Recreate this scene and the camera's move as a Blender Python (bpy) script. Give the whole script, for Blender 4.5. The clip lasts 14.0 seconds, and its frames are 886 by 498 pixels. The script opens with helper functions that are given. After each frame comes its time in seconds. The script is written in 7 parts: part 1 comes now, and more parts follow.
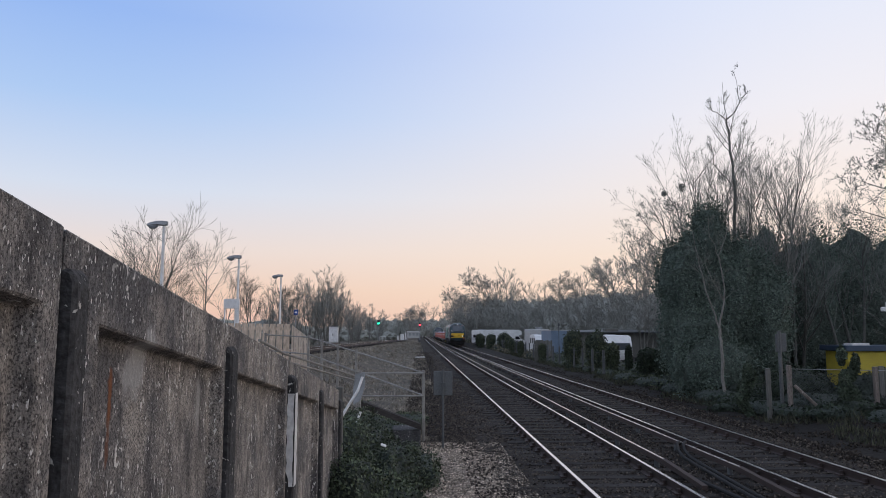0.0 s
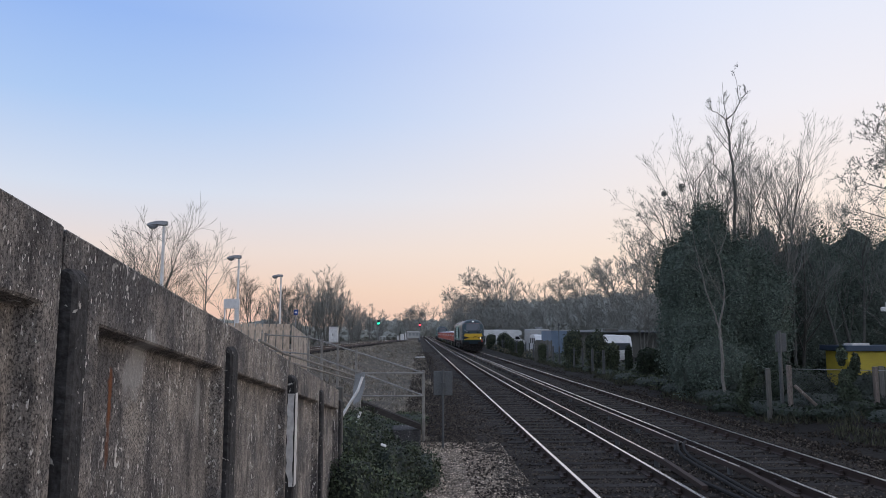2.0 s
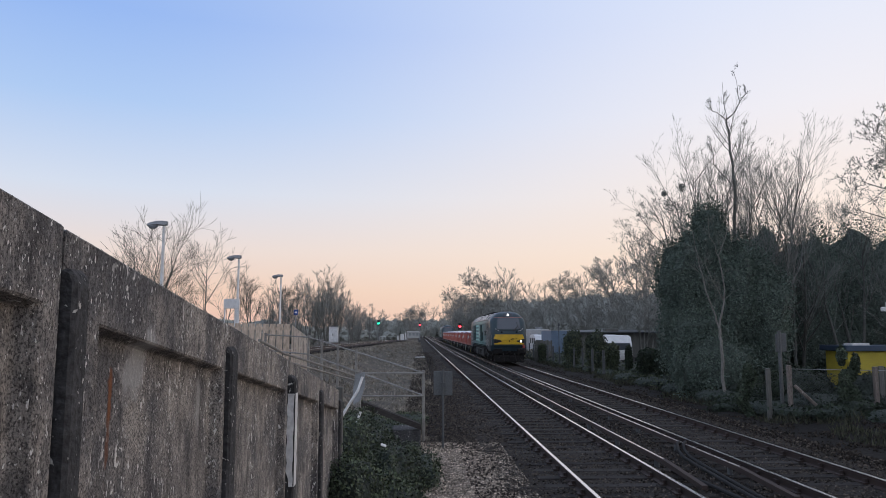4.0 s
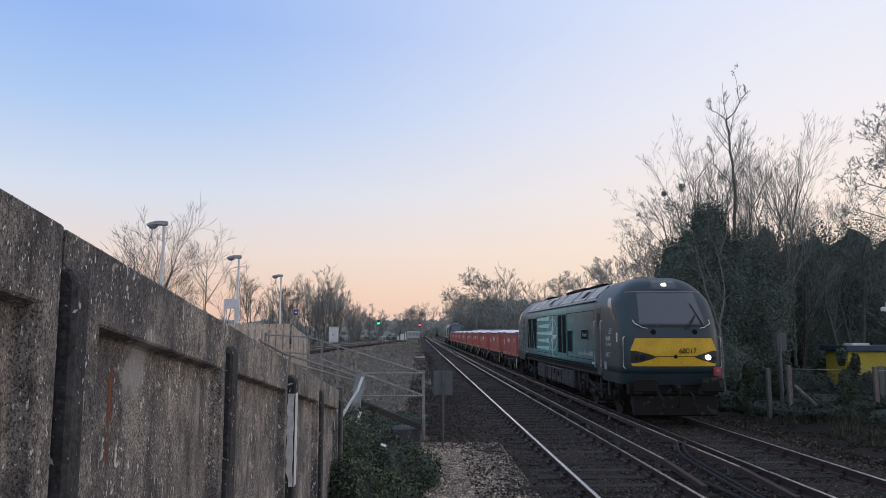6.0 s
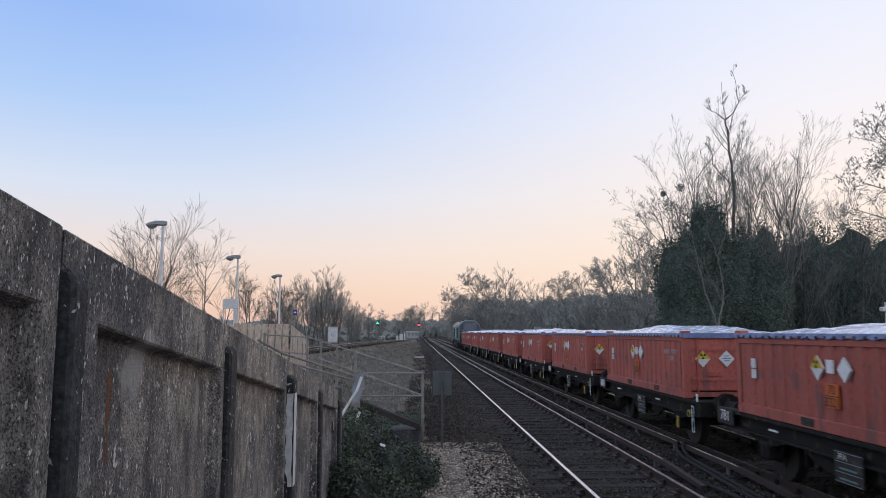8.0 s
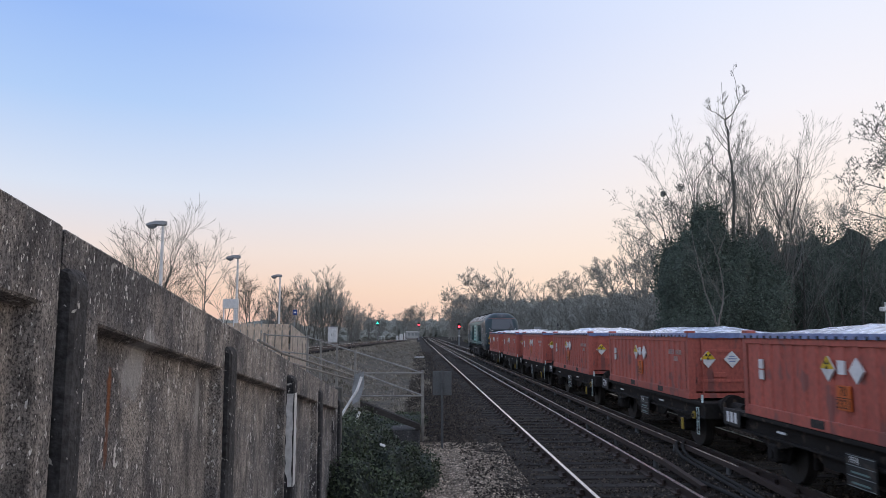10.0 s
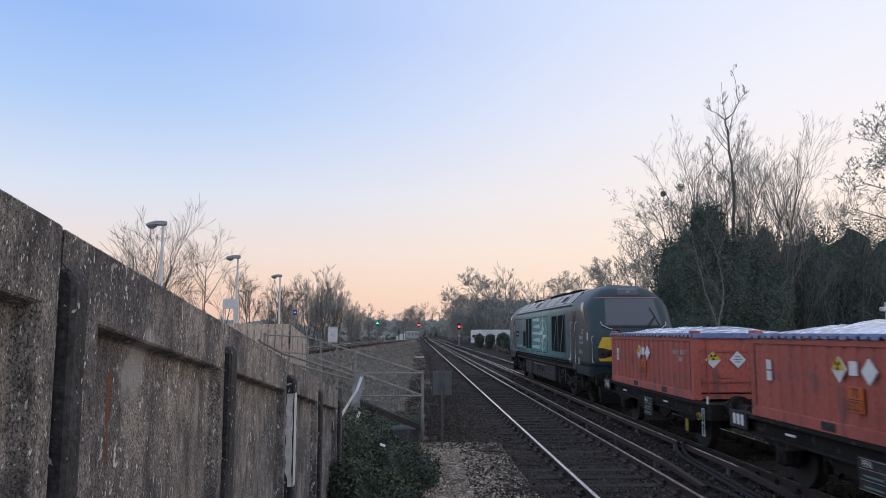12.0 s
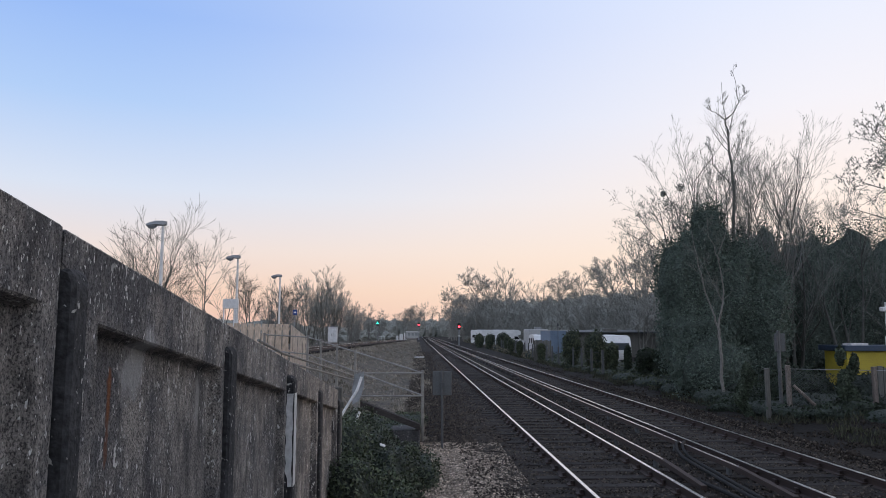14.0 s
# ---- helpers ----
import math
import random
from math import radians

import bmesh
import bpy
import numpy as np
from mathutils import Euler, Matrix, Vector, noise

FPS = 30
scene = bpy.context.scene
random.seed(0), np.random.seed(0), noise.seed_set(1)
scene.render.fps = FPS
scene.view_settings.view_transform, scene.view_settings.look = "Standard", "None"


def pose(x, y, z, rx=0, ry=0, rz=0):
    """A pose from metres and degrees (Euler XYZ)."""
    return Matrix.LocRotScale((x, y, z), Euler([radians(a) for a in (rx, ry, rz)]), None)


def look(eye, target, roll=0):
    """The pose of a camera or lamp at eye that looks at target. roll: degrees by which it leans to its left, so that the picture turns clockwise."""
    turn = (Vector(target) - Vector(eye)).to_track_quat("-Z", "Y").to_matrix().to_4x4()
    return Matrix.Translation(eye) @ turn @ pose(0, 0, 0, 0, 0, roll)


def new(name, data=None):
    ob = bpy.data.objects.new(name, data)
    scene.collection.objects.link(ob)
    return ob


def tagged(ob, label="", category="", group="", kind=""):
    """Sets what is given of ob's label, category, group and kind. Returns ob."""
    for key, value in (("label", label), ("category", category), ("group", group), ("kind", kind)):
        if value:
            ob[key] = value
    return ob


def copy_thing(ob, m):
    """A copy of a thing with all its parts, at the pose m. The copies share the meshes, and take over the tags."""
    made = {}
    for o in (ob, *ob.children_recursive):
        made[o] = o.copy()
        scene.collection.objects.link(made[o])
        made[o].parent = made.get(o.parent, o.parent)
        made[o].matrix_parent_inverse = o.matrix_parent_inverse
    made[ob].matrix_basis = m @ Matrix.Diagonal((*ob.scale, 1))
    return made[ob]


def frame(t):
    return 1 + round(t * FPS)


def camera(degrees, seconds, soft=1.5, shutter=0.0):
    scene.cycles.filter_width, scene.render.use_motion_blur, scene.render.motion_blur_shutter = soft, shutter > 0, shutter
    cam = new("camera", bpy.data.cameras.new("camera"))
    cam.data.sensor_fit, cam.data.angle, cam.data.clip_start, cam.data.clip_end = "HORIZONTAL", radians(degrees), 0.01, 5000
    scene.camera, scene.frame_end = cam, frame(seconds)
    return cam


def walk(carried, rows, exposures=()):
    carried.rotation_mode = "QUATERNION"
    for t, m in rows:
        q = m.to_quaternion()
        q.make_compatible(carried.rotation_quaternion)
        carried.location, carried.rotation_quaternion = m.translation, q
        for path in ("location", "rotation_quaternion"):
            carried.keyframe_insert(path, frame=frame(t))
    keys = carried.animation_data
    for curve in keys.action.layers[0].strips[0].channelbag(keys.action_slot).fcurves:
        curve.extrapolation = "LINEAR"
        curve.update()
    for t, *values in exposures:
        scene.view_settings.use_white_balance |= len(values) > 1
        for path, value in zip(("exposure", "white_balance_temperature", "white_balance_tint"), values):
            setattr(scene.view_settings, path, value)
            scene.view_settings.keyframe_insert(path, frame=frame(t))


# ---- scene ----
# ---- camera: a phone held almost still at the top of a platform ramp ----
EYE = (0.0, 0.0, 2.35)
cam = camera(63.0, 14.0, soft=0.8, shutter=0.12)
walk(cam, [(0.0, pose(*EYE, 96.58, 0, -2.0)), (6.2, pose(*EYE, 96.58, 0, -2.0)),
           (6.6, pose(*EYE, 96.58, 0, -2.07)), (14.0, pose(*EYE, 96.58, 0, -2.07))],
     exposures=[(0.0, 0.0), (6.0, 0.0), (7.6, 0.07), (14.0, 0.07)])

# ---- evening sky and the low sun behind thin haze ----
SUN_AZ, SUN_EL = 85.0, 2.0      # degrees to the right of the line, and above the horizon


def make_world():
    w = bpy.data.worlds.new("evening_sky")
    w.use_nodes = True
    scene.world = w
    nt = w.node_tree
    nt.nodes.clear()
    N = nt.nodes.new
    L = nt.links.new
    out, bg = N("ShaderNodeOutputWorld"), N("ShaderNodeBackground")
    L(bg.outputs[0], out.inputs[0])
    co, sep = N("ShaderNodeTexCoord"), N("ShaderNodeSeparateXYZ")
    L(co.outputs["Generated"], sep.inputs[0])
    ramp = N("ShaderNodeValToRGB")
    L(sep.outputs["Z"], ramp.inputs[0])
    stops = [(0.0, (0.86, 0.54, 0.447)), (0.054, (0.92, 0.67, 0.541)), (0.108, (0.88, 0.76, 0.718)), (0.184, (0.71, 0.78, 0.915)),
             (0.29, (0.455, 0.635, 0.955)), (0.39, (0.33, 0.515, 0.94)), (1.0, (0.50, 0.60, 0.832))]
    glow_stops = [(0.0, (1.0, 0.74, 0.562)), (0.10, (1.03, 0.84, 0.697)), (0.18, (1.01, 0.89, 0.832)), (0.28, (0.95, 0.92, 0.967)), (0.42, (0.83, 0.88, 1.030)), (1.0, (0.50, 0.60, 0.832))]
    ramp2 = N("ShaderNodeValToRGB")
    L(sep.outputs["Z"], ramp2.inputs[0])
    cool_stops = [(0.0, (0.70, 0.72, 0.85)), (0.15, (0.84, 0.91, 1.08)), (0.4, (0.78, 0.89, 1.12)), (1.0, (0.50, 0.60, 0.832))]
    ramp3 = N("ShaderNodeValToRGB")
    L(sep.outputs["Z"], ramp3.inputs[0])
    for r, st in ((ramp, stops), (ramp2, glow_stops), (ramp3, cool_stops)):
        while len(r.color_ramp.elements) < len(st):
            r.color_ramp.elements.new(0.5)
        for e, (p, c) in zip(r.color_ramp.elements, st):
            e.position, e.color = p, (*c, 1)
    # the glow on the side where the sun went down
    dot = N("ShaderNodeVectorMath")
    dot.operation = "DOT_PRODUCT"
    az = radians(SUN_AZ)
    dot.inputs[1].default_value = (math.sin(az), math.cos(az), 0)
    L(co.outputs["Generated"], dot.inputs[0])
    mr = N("ShaderNodeMapRange")
    mr.interpolation_type = "SMOOTHSTEP"
    mr.inputs[1].default_value, mr.inputs[2].default_value = -0.35, 0.66
    mr.inputs[3].default_value, mr.inputs[4].default_value = 0.0, 1.0
    L(dot.outputs["Value"], mr.inputs[0])
    mix = N("ShaderNodeMix")
    mix.data_type = "RGBA"
    L(mr.outputs[0], mix.inputs[0])
    L(ramp.outputs[0], mix.inputs[6])
    L(ramp2.outputs[0], mix.inputs[7])
    away = N("ShaderNodeVectorMath")
    away.operation = "DOT_PRODUCT"
    away.inputs[1].default_value = (-0.6, -0.8, 0)
    L(co.outputs["Generated"], away.inputs[0])
    mc = N("ShaderNodeMapRange")
    mc.interpolation_type = "SMOOTHSTEP"
    mc.inputs[1].default_value, mc.inputs[2].default_value = -0.25, 0.6
    L(away.outputs["Value"], mc.inputs[0])
    cool = N("ShaderNodeMix")
    cool.data_type = "RGBA"
    L(mc.outputs[0], cool.inputs[0])
    L(mix.outputs[2], cool.inputs[6])
    L(ramp3.outputs[0], cool.inputs[7])
    sky = N("ShaderNodeTexSky")
    sky.sky_type, sky.sun_disc = "NISHITA", False
    sky.sun_elevation, sky.sun_rotation = radians(SUN_EL), radians(SUN_AZ)
    sc = N("ShaderNodeVectorMath")
    sc.operation = "SCALE"
    sc.inputs["Scale"].default_value = 0.06
    L(sky.outputs[0], sc.inputs[0])
    m2 = N("ShaderNodeMix")
    m2.data_type = "RGBA"
    m2.inputs[0].default_value = 0.06
    L(cool.outputs[2], m2.inputs[6])
    L(sc.outputs[0], m2.inputs[7])
    L(m2.outputs[2], bg.inputs[0])
    bg.inputs[1].default_value = 1.0


make_world()
sun_data = bpy.data.lights.new("sun", "SUN")
sun_data.energy, sun_data.angle, sun_data.color = 0.38, radians(18), (1.0, 0.85, 0.70)
sun = new("sun", sun_data)
_az, _el = radians(SUN_AZ), radians(6)
sun.matrix_world = look((math.sin(_az) * 50, math.cos(_az) * 50, math.tan(_el) * 50), (0, 0, 0))

# ---- materials ----


def mat(name, base, dark=None, rough=0.8, metal=0.0, big=1.5, fine=30.0, amount=0.5, grain=0.35, bump=0.3, dist=0.004,
        stretch=(1, 1, 1), vary=0.0, spots=None, spot_scale=25.0, spot_cut=0.66, coat=0.0, spec=0.5, island=0.0):
    """A surface with stains, grain and relief: big patches between base and dark, fine grain, optional lighter or rusty spots."""
    m = bpy.data.materials.new(name)
    m.use_nodes = True
    nt = m.node_tree
    N, L = nt.nodes.new, nt.links.new
    bs = nt.nodes["Principled BSDF"]
    bs.inputs["Metallic"].default_value = metal
    bs.inputs["Coat Weight"].default_value = coat
    bs.inputs["Specular IOR Level"].default_value = spec
    dark = dark or tuple(c * 0.55 for c in base)
    co, mp = N("ShaderNodeTexCoord"), N("ShaderNodeMapping")
    mp.inputs["Scale"].default_value = stretch
    L(co.outputs["Object"], mp.inputs[0])

    def noise_at(scale, detail=4.0):
        n = N("ShaderNodeTexNoise")
        n.inputs["Scale"].default_value, n.inputs["Detail"].default_value = scale, detail
        L(mp.outputs[0], n.inputs["Vector"])
        return n.outputs["Fac"]

    def span(v, a, b, c, d):
        r = N("ShaderNodeMapRange")
        for i, x in enumerate((a, b, c, d)):
            r.inputs[i + 1].default_value = x
        L(v, r.inputs[0])
        return r.outputs[0]

    def blend(f, a, b, mode="MIX"):
        x = N("ShaderNodeMix")
        x.data_type, x.blend_type = "RGBA", mode
        for i, v in ((0, f), (6, a), (7, b)):
            if isinstance(v, (int, float)):
                x.inputs[i].default_value = v
            elif isinstance(v, tuple):
                x.inputs[i].default_value = (*v, 1)
            else:
                L(v, x.inputs[i])
        return x.outputs[2]

    n1, n2 = noise_at(big), noise_at(fine)
    col = blend(span(n1, 0.35, 0.68, 0.0, amount), base, dark)
    gv = span(n2, 0.3, 0.7, 1.0 - grain, 1.0 + grain * 0.6)
    col = blend(1.0, col, gv, "MULTIPLY")
    if spots:
        n3 = noise_at(spot_scale, 2.0)
        col = blend(span(n3, spot_cut, spot_cut + 0.04, 0.0, 0.9), col, spots)
    if vary:
        oi = N("ShaderNodeObjectInfo")
        col = blend(1.0, col, span(oi.outputs["Random"], 0, 1, 1 - vary, 1 + vary), "MULTIPLY")
    if island:
        ge = N("ShaderNodeNewGeometry")
        col = blend(1.0, col, span(ge.outputs["Random Per Island"], 0, 1, 1 - island, 1 + island), "MULTIPLY")
    L(col, bs.inputs["Base Color"])
    L(span(n2, 0.3, 0.7, max(rough - 0.1, 0.02), min(rough + 0.1, 1)), bs.inputs["Roughness"])
    if bump:
        b = N("ShaderNodeBump")
        b.inputs["Strength"].default_value, b.inputs["Distance"].default_value = bump, dist
        L(n2, b.inputs["Height"])
        L(b.outputs[0], bs.inputs["Normal"])
    return m


def glow(name, color, strength):
    m = bpy.data.materials.new(name)
    m.use_nodes = True
    bs = m.node_tree.nodes["Principled BSDF"]
    bs.inputs["Base Color"].default_value = (*color, 1)
    bs.inputs["Emission Color"].default_value = (*color, 1)
    bs.inputs["Emission Strength"].default_value = strength
    return m


def glassy(name, color, rough=0.05):
    """Dark glass of a cab or a lamp, seen from outside."""
    m = bpy.data.materials.new(name)
    m.use_nodes = True
    bs = m.node_tree.nodes["Principled BSDF"]
    bs.inputs["Base Color"].default_value = (*color, 1)
    bs.inputs["Roughness"].default_value = rough
    bs.inputs["Specular IOR Level"].default_value = 0.5
    bs.inputs["Coat Weight"].default_value = 0.15
    return m


M = {
    "ground": mat("earth", (0.025, 0.0215, 0.0185), (0.012, 0.0108, 0.0098), 0.95, big=0.25, fine=9, grain=0.6, bump=0.6, dist=0.03, spec=0.12),
    "ballast": mat("ballast", (0.043, 0.0355, 0.0295), (0.012, 0.0105, 0.0095), 0.9, big=0.5, fine=22, grain=0.75, bump=1.0, dist=0.03,
                   spots=(0.2, 0.18, 0.17), spot_scale=24, spot_cut=0.68, spec=0.12),
    "pathstone": mat("path_gravel", (0.27, 0.212, 0.165), (0.075, 0.06, 0.048), 0.9, big=1.1, fine=26, grain=0.75, bump=1.0, dist=0.02,
                     spots=(0.42, 0.38, 0.34), spot_scale=30, spot_cut=0.66, spec=0.12),
    "stone": mat("stones", (0.105, 0.086, 0.072), (0.022, 0.0185, 0.016), 0.85, big=6, fine=40, amount=0.9, grain=0.5, island=0.75, spec=0.12),
    "lightstone": mat("pale_stones", (0.58, 0.485, 0.395), (0.10, 0.082, 0.066), 0.85, big=6, fine=40, amount=0.9, grain=0.5, island=0.75, spec=0.12),
    "concrete": mat("old_concrete", (0.27, 0.225, 0.195), (0.11, 0.09, 0.078), 0.9, big=2.2, fine=45, grain=0.5, bump=0.7, dist=0.006,
                    stretch=(1, 1, 0.35), amount=0.9, spots=(0.5, 0.46, 0.42), spot_scale=19, spot_cut=0.70),
    "concpost": mat("post_concrete", (0.062, 0.06, 0.062), (0.022, 0.022, 0.023), 0.9, big=5, fine=38, grain=0.7, bump=1.0, dist=0.012, amount=0.9,
                    spots=(0.50, 0.48, 0.45), spot_scale=34, spot_cut=0.66),
    "railside": mat("rusty_rail", (0.055, 0.036, 0.03), (0.03, 0.022, 0.02), 0.8, metal=0.2, big=2, fine=30),
    "railhead": mat("worn_rail_head", (0.86, 0.84, 0.82), (0.74, 0.72, 0.70), 0.27, metal=1.0, big=1, fine=60, grain=0.1, bump=0.05),
    "sleeper": mat("old_sleeper", (0.050, 0.044, 0.041), (0.022, 0.020, 0.019), 0.9, big=3, fine=30, stretch=(0.3, 1, 1), vary=0.25, spec=0.12),
    "steel": mat("galvanised", (0.33, 0.34, 0.35), (0.2, 0.2, 0.2), 0.55, metal=0.4, big=4, fine=40, grain=0.25),
    "dullsteel": mat("dull_tube", (0.30, 0.285, 0.26), (0.13, 0.11, 0.095), 0.75, metal=0.1, big=5, fine=40),
    "whitepaint": mat("worn_white", (0.74, 0.73, 0.72), (0.45, 0.44, 0.43), 0.6, big=4, fine=30, grain=0.2),
    "black": mat("dirty_black", (0.022, 0.021, 0.021), (0.014, 0.013, 0.013), 0.75, big=2, fine=25, spots=(0.05, 0.042, 0.036), spot_scale=6, spot_cut=0.6),
    "rubber": mat("rubber_cable", (0.042, 0.04, 0.039), rough=0.85, fine=30, spec=0.15),
    "bark": mat("bark", (0.19, 0.185, 0.17), (0.10, 0.097, 0.088), 0.95, big=2, fine=25, stretch=(1, 1, 0.3)),
    "dimbark": mat("dim_bark", (0.10, 0.10, 0.09), (0.055, 0.055, 0.05), 0.95, big=2, fine=25, stretch=(1, 1, 0.3)),
    "palebark": mat("pale_bark", (0.205, 0.195, 0.178), (0.12, 0.113, 0.10), 0.95, big=2, fine=25, stretch=(1, 1, 0.3)),
    "twig": mat("twigs", (0.13, 0.125, 0.115), (0.08, 0.077, 0.07), 0.95, big=1, fine=10),
    "ivy": mat("ivy_leaves", (0.080, 0.102, 0.058), (0.036, 0.044, 0.027), 0.6, big=0.8, fine=6, grain=0.5, amount=0.8, spec=0.35, island=0.6),
    # paler and greyer than ivy_leaves: haze is mixed into this colour
    "farivy": mat("haze_paled_ivy", (0.135, 0.17, 0.142), (0.084, 0.11, 0.094), 0.85, big=0.8, fine=6, grain=0.3, amount=0.8, spec=0.08, island=0.15),
    # darkened copy of the ivy: the trees' shade is in the colour
    "shadeivy": mat("tree_shaded_ivy", (0.042, 0.055, 0.036), (0.022, 0.029, 0.02), 0.75, big=0.8, fine=6, grain=0.5, amount=0.8, spec=0.2, island=0.4),
    "nearivy": mat("fence_ivy", (0.07, 0.09, 0.06), (0.036, 0.047, 0.032), 0.7, big=0.8, fine=6, grain=0.5, amount=0.8, spec=0.25, island=0.4),
    "stumpivy": mat("pale_stump_ivy", (0.085, 0.10, 0.062), (0.042, 0.05, 0.033), 0.75, big=0.8, fine=6, grain=0.4, amount=0.8, spec=0.2, island=0.4),
    "bramble": mat("undergrowth", (0.17, 0.155, 0.11), (0.09, 0.085, 0.06), 0.8, big=0.8, fine=6, grain=0.5, spec=0.3, island=0.4),
    "drygrass": mat("dead_grass", (0.34, 0.30, 0.245), (0.13, 0.118, 0.098), 0.95, big=0.4, fine=8, grain=0.5, island=0.5, spec=0.12),
    "tan": mat("tan_boards", (0.60, 0.47, 0.36), (0.40, 0.31, 0.235), 0.85, big=2, fine=20, stretch=(1, 1, 0.3)),
    "cream": mat("cream_caravan", (0.74, 0.74, 0.73), (0.5, 0.5, 0.5), 0.45, big=1.5, fine=20, grain=0.12),
    "grey": mat("grey_paint", (0.28, 0.29, 0.30), (0.18, 0.18, 0.19), 0.6, big=2, fine=25, grain=0.2),
    "palegrey": mat("pale_grey_panel", (0.45, 0.45, 0.44), (0.3, 0.3, 0.3), 0.6, big=2, fine=25, grain=0.2),
    "bluebox": mat("blue_grey_sheet", (0.16, 0.22, 0.30), (0.1, 0.14, 0.2), 0.6, big=1.2, fine=20, grain=0.2),
    "yellowwall": mat("yellow_render", (0.46, 0.37, 0.04), (0.3, 0.235, 0.035), 0.7, big=1, fine=20, grain=0.2),
    "fascia": mat("dark_blue_fascia", (0.035, 0.06, 0.10), rough=0.5, fine=20),
    "blue": mat("blue_sign", (0.03, 0.09, 0.35), rough=0.5, fine=20, grain=0.1),
    # darker than the grass blades: shade between the tufts is in the colour
    "bank": mat("shaded_straw_bank", (0.155, 0.136, 0.112), (0.058, 0.052, 0.044), 0.95, big=0.7, fine=12, grain=0.7, bump=0.8, dist=0.05, spec=0.12),
    # paler than the other twigs: sky glare through the crowns is in the colour
    "neartwig": mat("glare_paled_twigs", (0.23, 0.24, 0.22), (0.15, 0.155, 0.145), 0.95, big=1, fine=10),
    # cores darker than their leaves: shade inside the foliage is in these colours
    "ivycore": mat("shaded_ivy_core", (0.03, 0.04, 0.03), (0.018, 0.024, 0.018), 0.95, big=2, fine=12, bump=1.0, dist=0.1),
    "ivyheart": mat("shaded_evergreen_core", (0.085, 0.108, 0.09), (0.05, 0.064, 0.054), 0.95, big=2, fine=12, bump=1.0, dist=0.1),
    # far belt: distance haze is put into these four pale base colours
    "farcore": mat("haze_paled_scrub_core", (0.29, 0.295, 0.265), (0.20, 0.205, 0.185), 0.95, big=0.5, fine=4, bump=1.0, dist=0.3),
    "farbark": mat("haze_paled_bark", (0.27, 0.26, 0.235), (0.17, 0.165, 0.15), 0.95, big=1, fine=10),
    "farwood": mat("haze_paled_twigs", (0.27, 0.272, 0.25), (0.19, 0.192, 0.175), 0.95, big=0.3, fine=3),
    "farbush": mat("haze_paled_scrub", (0.36, 0.375, 0.335), (0.25, 0.26, 0.235), 0.95, big=0.3, fine=3, island=0.35),
    "litterleaf": mat("leaf_litter", (0.048, 0.038, 0.030), (0.019, 0.0165, 0.0145), 0.95, big=3, fine=20, amount=0.9, island=0.6, spec=0.12),
    "vergegrass": mat("verge_grass", (0.055, 0.056, 0.032), (0.03, 0.03, 0.02), 0.95, big=0.6, fine=8, grain=0.5, island=0.5),
    "signmid": mat("sign_grey", (0.105, 0.11, 0.113), (0.07, 0.073, 0.075), 0.65, big=4, fine=30, grain=0.3),
    "oldboard": mat("weathered_boards", (0.15, 0.145, 0.13), (0.075, 0.072, 0.066), 0.9, big=2, fine=24, stretch=(1, 1, 0.2), vary=0.25),
    "signback": mat("sign_back", (0.085, 0.09, 0.094), (0.05, 0.053, 0.056), 0.6, big=4, fine=30, grain=0.3),
    "sidewindow": glassy("cab_side_glass", (0.075, 0.085, 0.095), 0.18),
    "darkglass": mat("unlit_lens", (0.015, 0.015, 0.017), rough=0.5, fine=20, spec=0.15),
    "glass": glassy("cab_glass", (0.085, 0.09, 0.10), 0.14),
    "clearlens": glassy("lamp_lens", (0.2, 0.21, 0.225), 0.15),
    "headlight": glow("lit_headlamp", (1.0, 0.95, 0.82), 5.0),
    "redlamp": glow("red_aspect", (1.0, 0.03, 0.045), 9.0),
    "greenlamp": glow("green_aspect", (0.02, 1.0, 0.55), 6.0),
}


